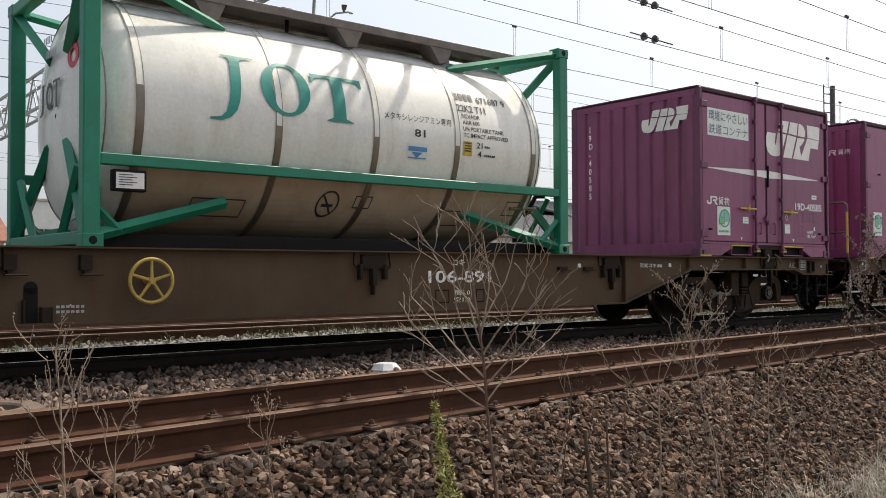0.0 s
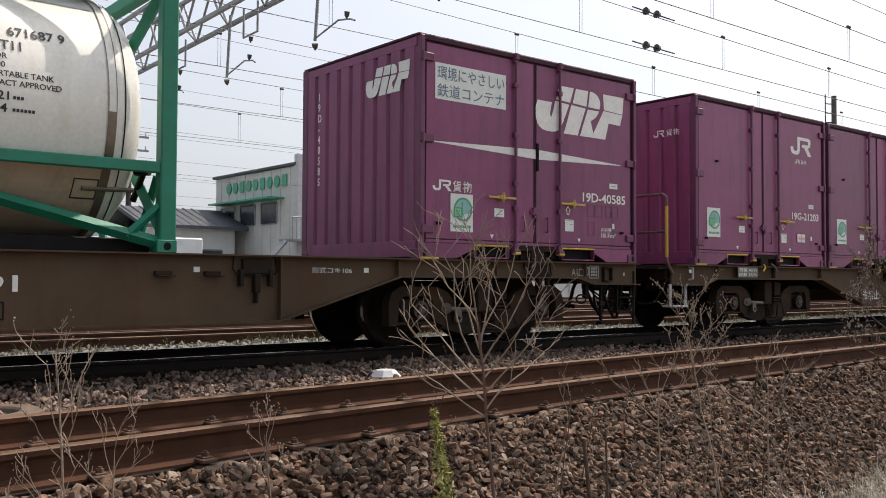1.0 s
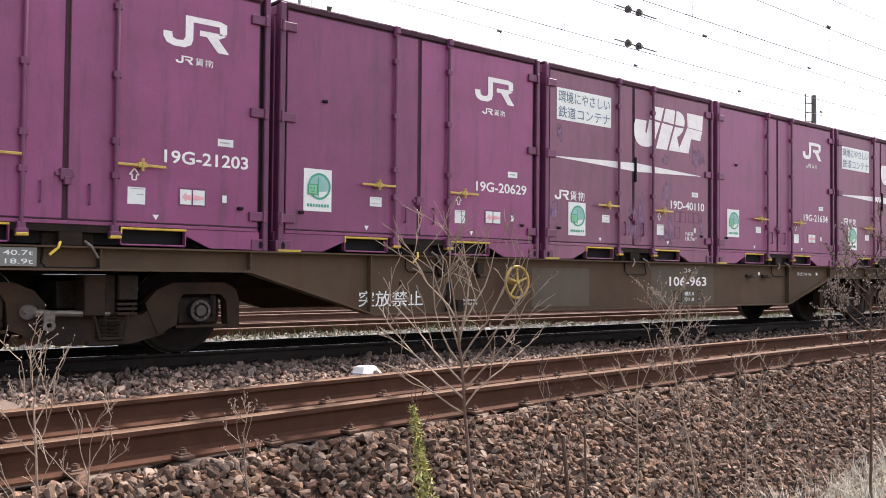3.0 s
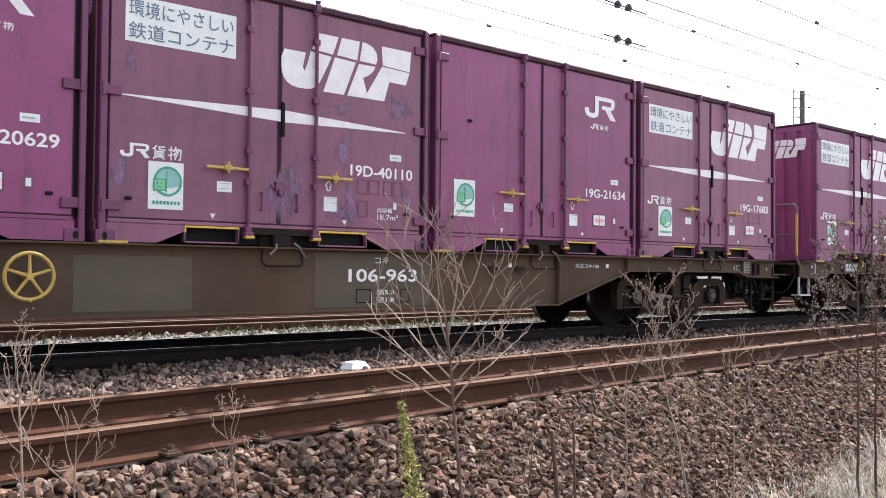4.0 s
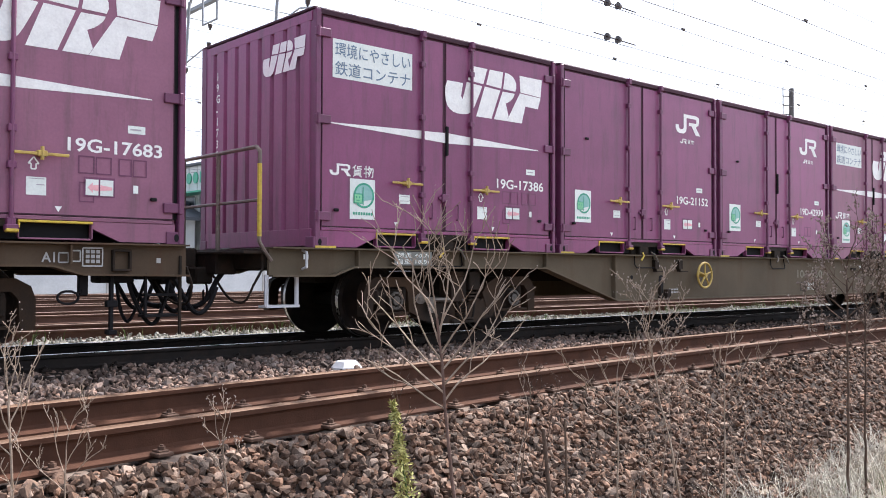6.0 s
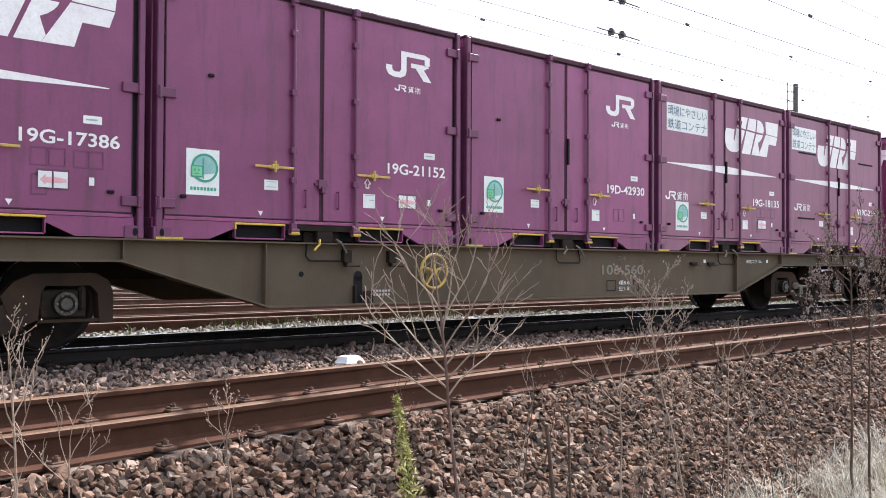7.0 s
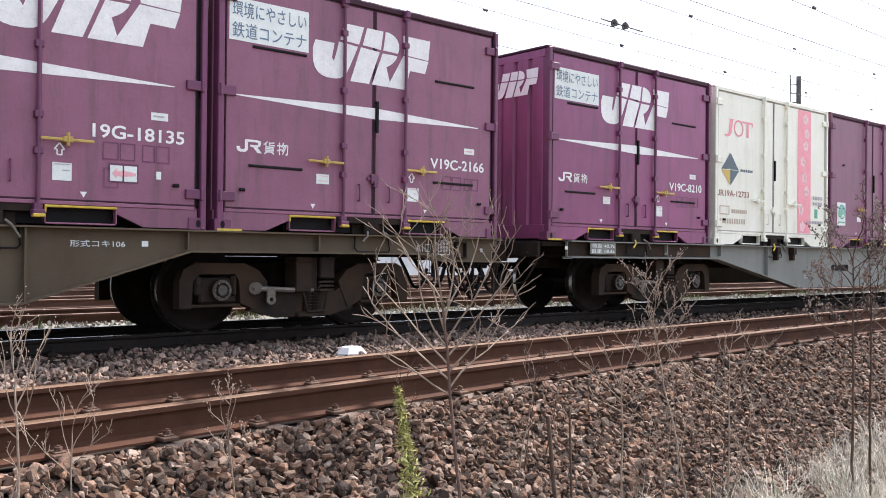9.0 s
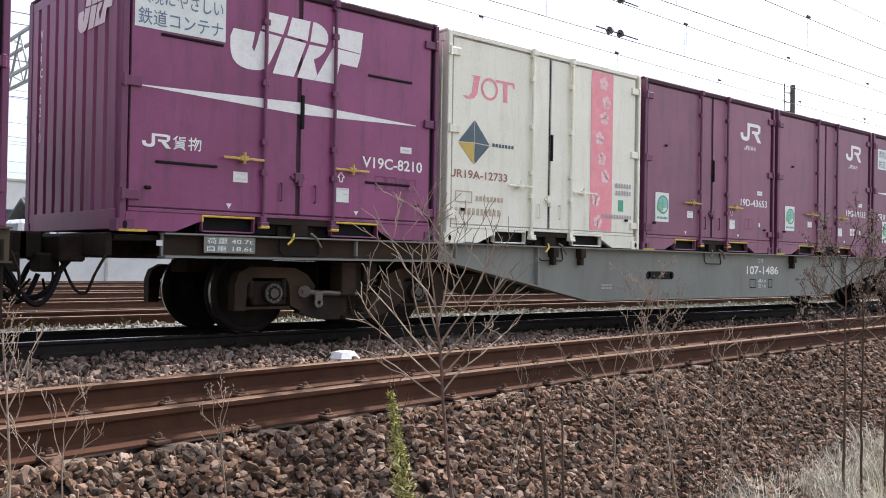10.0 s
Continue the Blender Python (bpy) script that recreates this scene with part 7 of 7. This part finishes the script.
def make_truck(x, y):
    t = thing("box_truck", "white box truck parked beyond the yard", "truck")
    part("cargo_box", boxes((x, x + 4.4, y, y + 2.1, 0.75, 2.55), b=0.06), "carwhite", t)
    part("cab", boxes((x - 1.6, x - 0.05, y + 0.05, y + 2.05, 0.45, 2.2), b=0.15), "carwhite", t)
    part("windscreen", boxes((x - 1.62, x - 1.56, y + 0.2, y + 1.9, 1.35, 2.0)), "glass", t)
    part("side_window", boxes((x - 1.3, x - 0.4, y + 0.02, y + 0.06, 1.35, 1.95)), "glass", t)
    for wx in (x - 1.0, x + 3.2):
        part("wheel", tube(bmesh.new(), (wx, y - 0.02, 0.15), (wx, y + 0.25, 0.15), 0.42, n=18), "rubber_shade", t)
    part("chassis", boxes((x - 0.8, x + 4.2, y + 0.4, y + 1.7, 0.2, 0.75)), "under", t)
    return t


make_truck(13.2, 38.6)


def make_car(x, y, paint, label):
    t = thing("car", label, "car", "cars beyond the yard")
    part("body", boxes((x, x + 3.9, y, y + 1.6, 0.0, 0.65), b=0.12), paint, t)
    part("cabin", boxes((x + 0.7, x + 3.3, y + 0.1, y + 1.5, 0.6, 1.2), b=0.2), paint, t)
    part("side_glass", boxes((x + 1.0, x + 3.0, y + 0.06, y + 0.11, 0.72, 1.08), b=0.02), "glass", t)
    for wx in (x + 0.75, x + 3.1):
        part("wheel", tube(bmesh.new(), (wx, y - 0.02, 0.02), (wx, y + 0.2, 0.02), 0.3, n=16), "rubber_shade", t)


make_car(10.2, 40.5, "carwhite", "white car parked beyond the yard")
make_car(21.0, 33.0, "slate", "dark car parked beside the store")


def utility_pole(x, y, h, label):
    p = thing("utility_pole", label, "utility pole", "utility poles")
    part("shaft", tube(bmesh.new(), (x, y, -0.4), (x, y, h), 0.17, 0.12, n=12), "trunk", p)
    for k, z in enumerate((h - 0.3, h - 1.0)):
        part("cross_arm", boxes((x - 1.0, x + 1.0, y - 0.05, y + 0.05, z - 0.05, z + 0.05)), "galv", p)
        for dx in (-0.85, -0.3, 0.3, 0.85):
            part("insulator", tube(bmesh.new(), (x + dx, y, z + 0.05), (x + dx, y, z + 0.25), 0.05, 0.03, n=8), "whitebox", p)
    part("transformer", tube(bmesh.new(), (x - 0.35, y - 0.2, h - 3.2), (x - 0.35, y - 0.2, h - 2.3), 0.25, n=14), "insul", p)
    return p


utility_pole(16.9, 46.0, 8.3, "dark utility pole with transformer and cross arms")
_w = tagged(new("boundary_wall"), "low white panel wall beyond the yard tracks", "wall", kind="structure")
for _i in range(34):
    shared("wpanel", "panel", lambda: boxes((0.03, 2.97, -0.04, 0.04, -0.3, 1.0), b=0.01), "wall_white", _w, pose(-30 + 3.0 * _i, 30.6, 0))
    shared("wpost", "post", lambda: boxes((-0.05, 0.05, -0.07, 0.05, -0.3, 1.04), b=0.008), "concrete", _w, pose(-30 + 3.0 * _i, 30.6, 0))
_f = thing("lineside_fence", "low grey mesh fence at the yard's far edge", "fence")
for _i in range(60):
    shared("fpost", "post", lambda: boxes((-0.03, 0.03, -0.03, 0.03, -0.3, 1.0)), "galv", _f, pose(-20 + 2.0 * _i, 31.5, 0))
for _z in (0.25, 0.6, 0.97):
    part("rail", boxes((-20, 100, 31.48, 31.52, _z - 0.02, _z + 0.02)), "galv", _f)


def hedge(x0, x1, y0, y1, h, n, seed):
    g = random.Random(seed)
    co, fc = [], []
    for _ in range(n):
        c = Vector((g.uniform(x0, x1), g.uniform(y0, y1), 0))
        c.z = -0.2 + g.random() ** 0.6 * h * (0.6 + 0.5 * noise.noise((c.x * 0.4, 0, seed)))
        u = Vector((g.uniform(-1, 1), g.uniform(-1, 1), g.uniform(-1, 1))).normalized() * g.uniform(0.06, 0.14)
        v = u.orthogonal().normalized() * g.uniform(0.05, 0.1)
        k = len(co)
        co += [tuple(c - u), tuple(c + v), tuple(c + u), tuple(c - v)]
        fc.append((k, k + 1, k + 2, k + 3))
    me = bpy.data.meshes.new("shrubbery")
    me.from_pydata(co, [], fc)
    me.materials.append(M["foliage"])
    tagged(new("shrubbery", me), "dark green shrubs at the yard's far edge", "shrubs", kind="stuff")


hedge(-20, 9, 32, 34, 1.2, 5000, 3)
hedge(24, 70, 32, 34, 1.4, 7000, 4)


# ---- lineside things ----
def make_lid():
    t = thing("cable_cover", "white eight-sided resin cover on the ballast", "cover")
    bm = bmesh.new()
    prof = [(0.158, -0.02), (0.158, 0.035), (0.150, 0.043), (0.105, 0.092), (0.09, 0.097), (0.0001, 0.098)]
    rows = [[bm.verts.new((r * math.cos(radians(45 * i + 22)), r * math.sin(radians(45 * i + 22)), z)) for r, z in prof] for i in range(8)]
    for i in range(8):
        for j in range(len(prof) - 1):
            bm.faces.new((rows[i][j], rows[(i + 1) % 8][j], rows[(i + 1) % 8][j + 1], rows[i][j + 1]))
    part("cover", bm, "whitebox", t)
    t.matrix_basis = pose(5.32, 7.42, -0.225, 0, 0, 20)


make_lid()


def make_pit():
    t = thing("concrete_pit", "round concrete pit ring with stones inside", "manhole")
    bm = bmesh.new()
    prof = [(0.40, -0.1), (0.40, 0.06), (0.385, 0.075), (0.27, 0.075), (0.255, 0.06), (0.25, -0.05)]
    n = 36
    rows = [[bm.verts.new((r * math.cos(2 * math.pi * i / n), r * math.sin(2 * math.pi * i / n), z)) for r, z in prof] for i in range(n)]
    for i in range(n):
        for j in range(len(prof) - 1):
            bm.faces.new((rows[i][j], rows[(i + 1) % n][j], rows[(i + 1) % n][j + 1], rows[i][j + 1]))
    part("ring", bm, "sleeper", t)
    part("filling", tube(bmesh.new(), (0, 0, -0.1), (0, 0, 0.02), 0.25, n=24), "soil", t)
    t.matrix_basis = pose(1.52, 6.98, -0.235)


make_pit()


# ---- dry plants ----
RIGHT = Vector((0.755, -0.656, 0))


def limb(bm, g, p, d, length, r, depth, tips, twig=0.5, bend=0.25):
    """A limb that bends upward and throws off thinner ones."""
    n = 5
    for i in range(n):
        q = p + d * (length / n)
        r2 = max(0.0016, r * (1 - 0.13))
        tube(bm, p, q, r, r2, n=5, caps=False)
        p, r = q, r2
        d = (d + Vector((0, 0, bend * 0.35)) + Vector((g.uniform(-1, 1), g.uniform(-1, 1), g.uniform(-1, 1))) * 0.24).normalized()
        if depth and i >= 1 and g.random() < twig:
            s = g.choice((-1, 1))
            d2 = (d + RIGHT * s * g.uniform(0.4, 0.9) + Vector((g.uniform(-0.4, 0.4), g.uniform(-0.4, 0.4), g.uniform(-0.05, 0.5)))).normalized()
            limb(bm, g, p, d2, length * g.uniform(0.3, 0.55), max(0.0019, r * 0.66), depth - 1, tips, twig, bend)
    tips.append((p, d))


def seed_heads(tips, g, size, parent, name="seed_head", material="bud", each=3):
    co, fc = [], []
    for p, d in tips:
        for k in range(each):
            c = p + d * g.uniform(-0.05, 0.03) + Vector((g.uniform(-1, 1), g.uniform(-1, 1), g.uniform(-1, 1))) * size
            s = size * g.uniform(0.35, 0.8)
            b = len(co)
            co += [tuple(c + Vector(v) * s) for v in ((1, 0, 0), (-0.5, 0.87, 0), (-0.5, -0.87, 0), (0, 0, 1.3), (0, 0, -1))]
            fc += [(b, b + 1, b + 3), (b + 1, b + 2, b + 3), (b + 2, b, b + 3), (b + 1, b, b + 4), (b + 2, b + 1, b + 4), (b, b + 2, b + 4)]
    me = bpy.data.meshes.new(name)
    me.from_pydata(co, [], fc)
    me.materials.append(M[material])
    o = new(name, me)
    o.parent = parent
    return tagged(o, kind="stuff")


def dry_plant(x, y, fork, limbs, r, seed, label, material="stem", slim=0.58, lean=0.0, head=0.008, depth=2, twig=0.55, name="dry_shrub", each=2, bend=0.25, rise=0.25, bark=None):
    """A bare stem that throws limbs from height fork up, over a length rise; limbs are (angle from upright, length)."""
    g = random.Random(seed)
    t = thing(name, label, "shrub", "dry plants on the shoulder")
    z = lie(x, y) - 0.03
    p = Vector((x, y, z))
    bm = bmesh.new()
    n = max(4, int((fork + rise) / 0.10))
    pts = [p.copy()]
    for i in range(n):
        q = p + Vector((0, 0, (fork + rise) / n)) + RIGHT * (lean * (fork + rise) / n) + Vector((g.uniform(-1, 1), g.uniform(-1, 1), 0)) * 0.007
        tube(bm, p, q, r * (1.2 - 0.65 * i / n), r * (1.2 - 0.65 * (i + 1) / n), n=7, caps=False)
        p = q
        pts.append(p.copy())
    part("stem", bm, bark or material, t)
    tips = []
    for k, (ang, length) in enumerate(limbs):
        bm = bmesh.new()
        a = radians(ang)
        d = (RIGHT * math.sin(a) + Vector((0, 0, math.cos(a))) + Vector((0.656, 0.755, 0)) * g.uniform(-0.4, 0.4)).normalized()
        f = (fork + rise * k / max(1, len(limbs) - 1)) / (fork + rise) * n
        i = min(n - 1, int(f))
        limb(bm, g, pts[i].lerp(pts[i + 1], f - i), d, length, r * slim * (0.6 + 0.4 * min(1, length / 0.6)), depth, tips, twig, bend)
        part("branch", bm, material, t)
    if head:
        seed_heads(tips, g, head, t, each=each)
    return t


# the tall bare shrub before the rails
dry_plant(2.695, 2.82, 1.20, [(-58, 0.42), (38, 0.42), (-50, 0.48), (42, 0.46), (-46, 0.48), (43, 0.46), (-36, 0.46), (32, 0.48), (-18, 0.48), (10, 0.46), (24, 0.42), (-8, 0.40), (-30, 0.36)], 0.0095, 23,
          "tall leafless pale shrub with spreading forked branches", slim=0.56, lean=-0.12, head=0.0035, depth=2, twig=0.75, bend=0.2, rise=0.40, each=1, bark="stem_mid")
dry_plant(1.10, 3.70, 0.72, [(-40, 0.24), (36, 0.28), (-22, 0.30), (20, 0.33), (-8, 0.28), (5, 0.26)], 0.007, 12, "pale dry weed with a branching seed head", head=0.005, each=3, rise=0.2)
dry_plant(1.37, 3.90, 0.40, [(-48, 0.24), (44, 0.22), (-26, 0.26), (22, 0.24), (2, 0.20)], 0.005, 13, "small pale dry weed with forked twigs", head=0.004, each=1, rise=0.14)
dry_plant(2.02, 3.58, 0.66, [(-28, 0.18), (26, 0.18), (-14, 0.20), (10, 0.20), (0, 0.16)], 0.0055, 14, "thin pale dry weed with a grey seed head", lean=-0.10, head=0.006, each=4, rise=0.2)
dry_plant(0.98, 3.50, 0.45, [(-55, 0.3), (48, 0.26), (-30, 0.3), (15, 0.26)], 0.005, 15, "small pale dry weed", head=0.005, rise=0.2)
dry_plant(4.31, 3.30, 0.90, [(-60, 0.30), (56, 0.30), (-42, 0.36), (38, 0.34), (-20, 0.34), (18, 0.34), (2, 0.3)], 0.0065, 16, "pale dry weed with fan of fine twigs", head=0.005, each=1, rise=0.18)
dry_plant(4.80, 3.12, 1.08, [(-44, 0.20), (42, 0.20), (-34, 0.25), (32, 0.25), (-22, 0.28), (20, 0.28), (-8, 0.30), (6, 0.30)], 0.0065, 17, "slender dry weed with a dense plume of fine twigs", "stem", lean=-0.20, head=0.008, twig=0.95, each=4, rise=0.34)
dry_plant(5.25, 3.18, 0.86, [(-64, 0.36), (60, 0.36), (-50, 0.38), (44, 0.38), (-30, 0.36), (26, 0.34), (4, 0.3)], 0.0065, 18, "pale dry weed with wide forked head", "stem", head=0.005, each=1, rise=0.16)
dry_plant(6.66, 3.02, 1.22, [(-70, 0.34), (66, 0.34), (-58, 0.36), (52, 0.36), (-44, 0.38), (38, 0.38), (-62, 0.3), (58, 0.3), (-26, 0.40), (20, 0.40), (-50, 0.3), (48, 0.3), (-8, 0.36), (6, 0.34)], 0.010, 19, "tall dark dry weed with a dense brown head", "stem_dark", head=0.012, depth=2, twig=0.95, each=6, rise=0.6)
dry_plant(6.68, 2.90, 1.25, [(-50, 0.3), (46, 0.3), (-22, 0.4), (24, 0.4), (4, 0.4)], 0.009, 20, "tall dark dry weed beside another", "stem_dark", head=0.011, twig=0.7, each=3)
dry_plant(6.98, 2.86, 1.25, [(-26, 0.45), (28, 0.45), (4, 0.5)], 0.008, 21, "tall dark dry weed at the ditch", "stem_dark", head=0.011, twig=0.7, each=3)
dry_plant(7.3, 2.95, 1.1, [(-30, 0.35), (28, 0.35), (0, 0.4)], 0.007, 22, "tall thin dry weed at the ditch", "stem", head=0.009, twig=0.7, each=3)
_g = random.Random(31)
for _k in range(16):
    _x = _g.uniform(3.4, 7.6)
    _y = near_rail(_x) - _g.uniform(0.7, 2.2)
    dry_plant(_x, _y, _g.uniform(0.25, 0.6), [(_g.uniform(-35, 35), _g.uniform(0.12, 0.3)) for _ in range(4)], 0.0035, 40 + _k, "thin dry stalk among the ballast", "stem" if _k % 2 else "stem_dark", lean=_g.uniform(-0.2, 0.2), head=0.005, depth=1)


def cut_stick(x, y, h, lean, r):
    t = thing("cut_stick", "bare cut stick standing in the ballast", "stick", "cut sticks")
    z = lie(x, y) - 0.05
    bm = tube(bmesh.new(), (x, y, z), Vector((x, y, z + h)) + RIGHT * lean, r, r * 0.85, n=8)
    part("shaft", bm, "stem_dark", t)
    part("cut_face", tube(bmesh.new(), Vector((x, y, z + h - 0.002)) + RIGHT * lean, Vector((x, y, z + h + 0.003)) + RIGHT * lean, r * 0.86, n=8), "stem", t)


cut_stick(3.90, 3.40, 0.93, -0.09, 0.013)
cut_stick(3.97, 3.38, 0.98, -0.03, 0.007)


def leafy_weed(x, y, h, seed):
    g = random.Random(seed)
    t = thing("leafy_weed", "yellow-green leafy weed on the ballast shoulder", "weed")
    z = lie(x, y)
    bm = bmesh.new()
    pts = [Vector((x, y, z)) + RIGHT * (-0.16 * (i / 8)) + Vector((0, 0, h * i / 8)) for i in range(9)]
    for a, b in zip(pts, pts[1:]):
        tube(bm, a, b, 0.006, n=5)
    part("stem", bm, "grass_green", t)
    co, fc = [], []
    for _ in range(1000):
        f = g.random()
        c = pts[0].lerp(pts[-1], f) + Vector((g.uniform(-1, 1), g.uniform(-1, 1), g.uniform(-0.5, 0.5))) * (0.085 * (1.12 - f))
        u = Vector((g.uniform(-1, 1), g.uniform(-1, 1), g.uniform(-0.2, 0.9))).normalized() * g.uniform(0.012, 0.03)
        v = u.cross(Vector((g.uniform(-1, 1), g.uniform(-1, 1), g.uniform(-1, 1)))).normalized() * 0.006
        k = len(co)
        co += [tuple(c - u), tuple(c + v), tuple(c + u), tuple(c - v)]
        fc.append((k, k + 1, k + 2, k + 3))
    me = bpy.data.meshes.new("leaves")
    me.from_pydata(co, [], fc)
    me.materials.append(M["leaf"])
    o = new("leaves", me)
    o.parent = t
    tagged(o, kind="stuff")


leafy_weed(2.99, 3.50, 1.0, 6)


def blades(name, count, spot, hts, width, material, label, seed, lean=0.6):
    g = random.Random(seed)
    co, fc = [], []
    for _ in range(count):
        p = spot(g)
        if p is None:
            continue
        p = Vector(p)
        h = g.uniform(*hts)
        d = Vector((g.uniform(-1, 1), g.uniform(-1, 1), 0)) * lean * h
        s = Vector((g.uniform(-1, 1), g.uniform(-1, 1), 0)).normalized() * width
        q, r = p + d * 0.3 + Vector((0, 0, h * 0.6)), p + d + Vector((0, 0, h))
        k = len(co)
        co += [tuple(p - s), tuple(p + s), tuple(q + s * 0.7), tuple(q - s * 0.7), tuple(r)]
        fc += [(k, k + 1, k + 2, k + 3), (k + 3, k + 2, k + 4)]
    me = bpy.data.meshes.new(name)
    me.from_pydata(co, [], fc)
    me.materials.append(M[material])
    return tagged(new(name, me), label, "grass", kind="stuff")


def at_toe(g):
    x = g.uniform(3.6, 11)
    d = g.uniform(1.55, 3.6)
    if d < 1.9 and g.random() < 0.7 or noise.noise((x * 1.6, d * 1.6, 2)) < -0.18:
        return None
    y = near_rail(x) - d
    return x, y, lie(x, y)


def by_line(g):
    x = g.uniform(1.5, 30)
    y = g.uniform(9.9, 11.7)
    return None if noise.noise((x * 0.8, y * 0.9, 5)) < -0.08 else (x, y, lie(x, y))


def by_clump(g):
    p = by_line(g)
    return p if p is not None and noise.noise((p[0] * 1.3, p[1] * 1.3, 4.0)) > g.uniform(-0.1, 0.3) else None


blades("dry_grass", 16000, at_toe, (0.08, 0.34), 0.0028, "grass_dry", "matted dry straw-coloured grass below the shoulder", 7, 1.1)
blades("green_grass", 1500, lambda g: (lambda p: None if p is None or noise.noise((p[0] * 1.1, p[1] * 1.1, 9)) < 0.25 else p)(at_toe(g)), (0.05, 0.2), 0.005, "grass_green", "fresh green weeds among dry grass", 8, 0.8)
blades("track_grass", 8000, by_clump, (0.03, 0.12), 0.004, "grass_dry", "pale dry grass beside the main line", 9, 0.9)
blades("track_weeds", 3200, by_clump, (0.06, 0.24), 0.006, "grass_green", "low green weeds beside the main line", 10, 0.8)


# ---- the train ----
P0, LOT = 3.8116, [-20.294, 0.0, 20.377, 40.284]
CENTRE = [-20.52, -0.23, 20.15, 40.5]
TRAIN = []
SPEC = [
    (0, 2, "emblem", "19D-40585", "purple"),
    (1, -2, "plain", "19G-21203", "purple"), (1, -1, "plain", "19G-20629", "purple"), (1, 0, "emblem", "19D-40110", "faded"), (1, 1, "plain", "19G-21634", "purple"), (1, 2, "emblem", "19G-17683", "faded"),
    (2, -2, "emblem", "19G-17386", "purple"), (2, -1, "plain", "19G-21152", "purple"), (2, 0, "plain", "19D-42930", "purple"), (2, 1, "emblem", "19G-18135", "faded"), (2, 2, "louvre", "V19C-2166", "faded"),
    (3, -2, "louvre", "V19C-8210", "purple"), (3, -1, "cream", "UR19A-12733", "cream"), (3, 0, "plain", "19D-43653", "faded"), (3, 1, "plain", "19G-18133", "faded"), (3, 2, "emblem", "19G-17702", "faded")]
LABELS = {"emblem": "rail container with white emblem, stripe and sign", "plain": "plain steel rail container with small white emblem",
          "louvre": "ventilated steel rail container with white emblem and slots", "cream": "cream rail container with a pink blossom band"}
for _w, _k, _kind, _num, _paint in SPEC:
    _lab = LABELS[_kind] if _kind == "cream" else ("purple " if _paint == "purple" else "faded purple ") + LABELS[_kind]
    TRAIN.append((make_container(_kind, _num, _paint, _lab), LOT[_w] + _k * P0 - CL / 2 - (0.04 if _num == "V19C-8210" else 0.0), YC - 1.225, 1.0))
TRAIN.append((make_tank(), -20.305, YC, 1.0))
for _w, (_kind, _num, _lab, _load, _more) in enumerate((
        ("koki_brown", "106-891", "brown-grey flat wagon carrying a tank and a container", ("40.7t", "18.9t"), (0.99, -8.22, "white")),
        ("koki_brown", "106-963", "brown-grey flat wagon with end handrail, fully loaded", ("40.7t", "18.9t"), (1.04, -8.22, "white")),
        ("koki_brown", "106-560", "brown-grey flat wagon with ochre hand wheel, fully loaded", ("40.7t", "18.9t"), (0.95, -8.22, "ink_faint")),
        ("koki_grey", "107-1486", "light grey flat wagon with deep tapered side sill", ("40.7t", "18.6t"), (0.85, -8.92, "white")))):
    _first = len(WHEELSETS)
    TRAIN.append((make_wagon(_kind, _num, _lab, [LOT[_w] - CENTRE[_w] + k * P0 for k in range(-2, 3)], _load, *_more), CENTRE[_w], YC, 0.0))


def motions():
    for ob, u, y, z in TRAIN:
        walk(ob, [(t, pose(u + s, y, z)) for t, s in ALONG])
    ticks = [i * 0.1 for i in range(101)]
    for ob, x in WHEELSETS:
        walk(ob, [(t, pose(x, 0, 0.43, 0, math.degrees((train_shift(t) - train_shift(0)) / 0.43), 0)) for t in ticks])


motions()
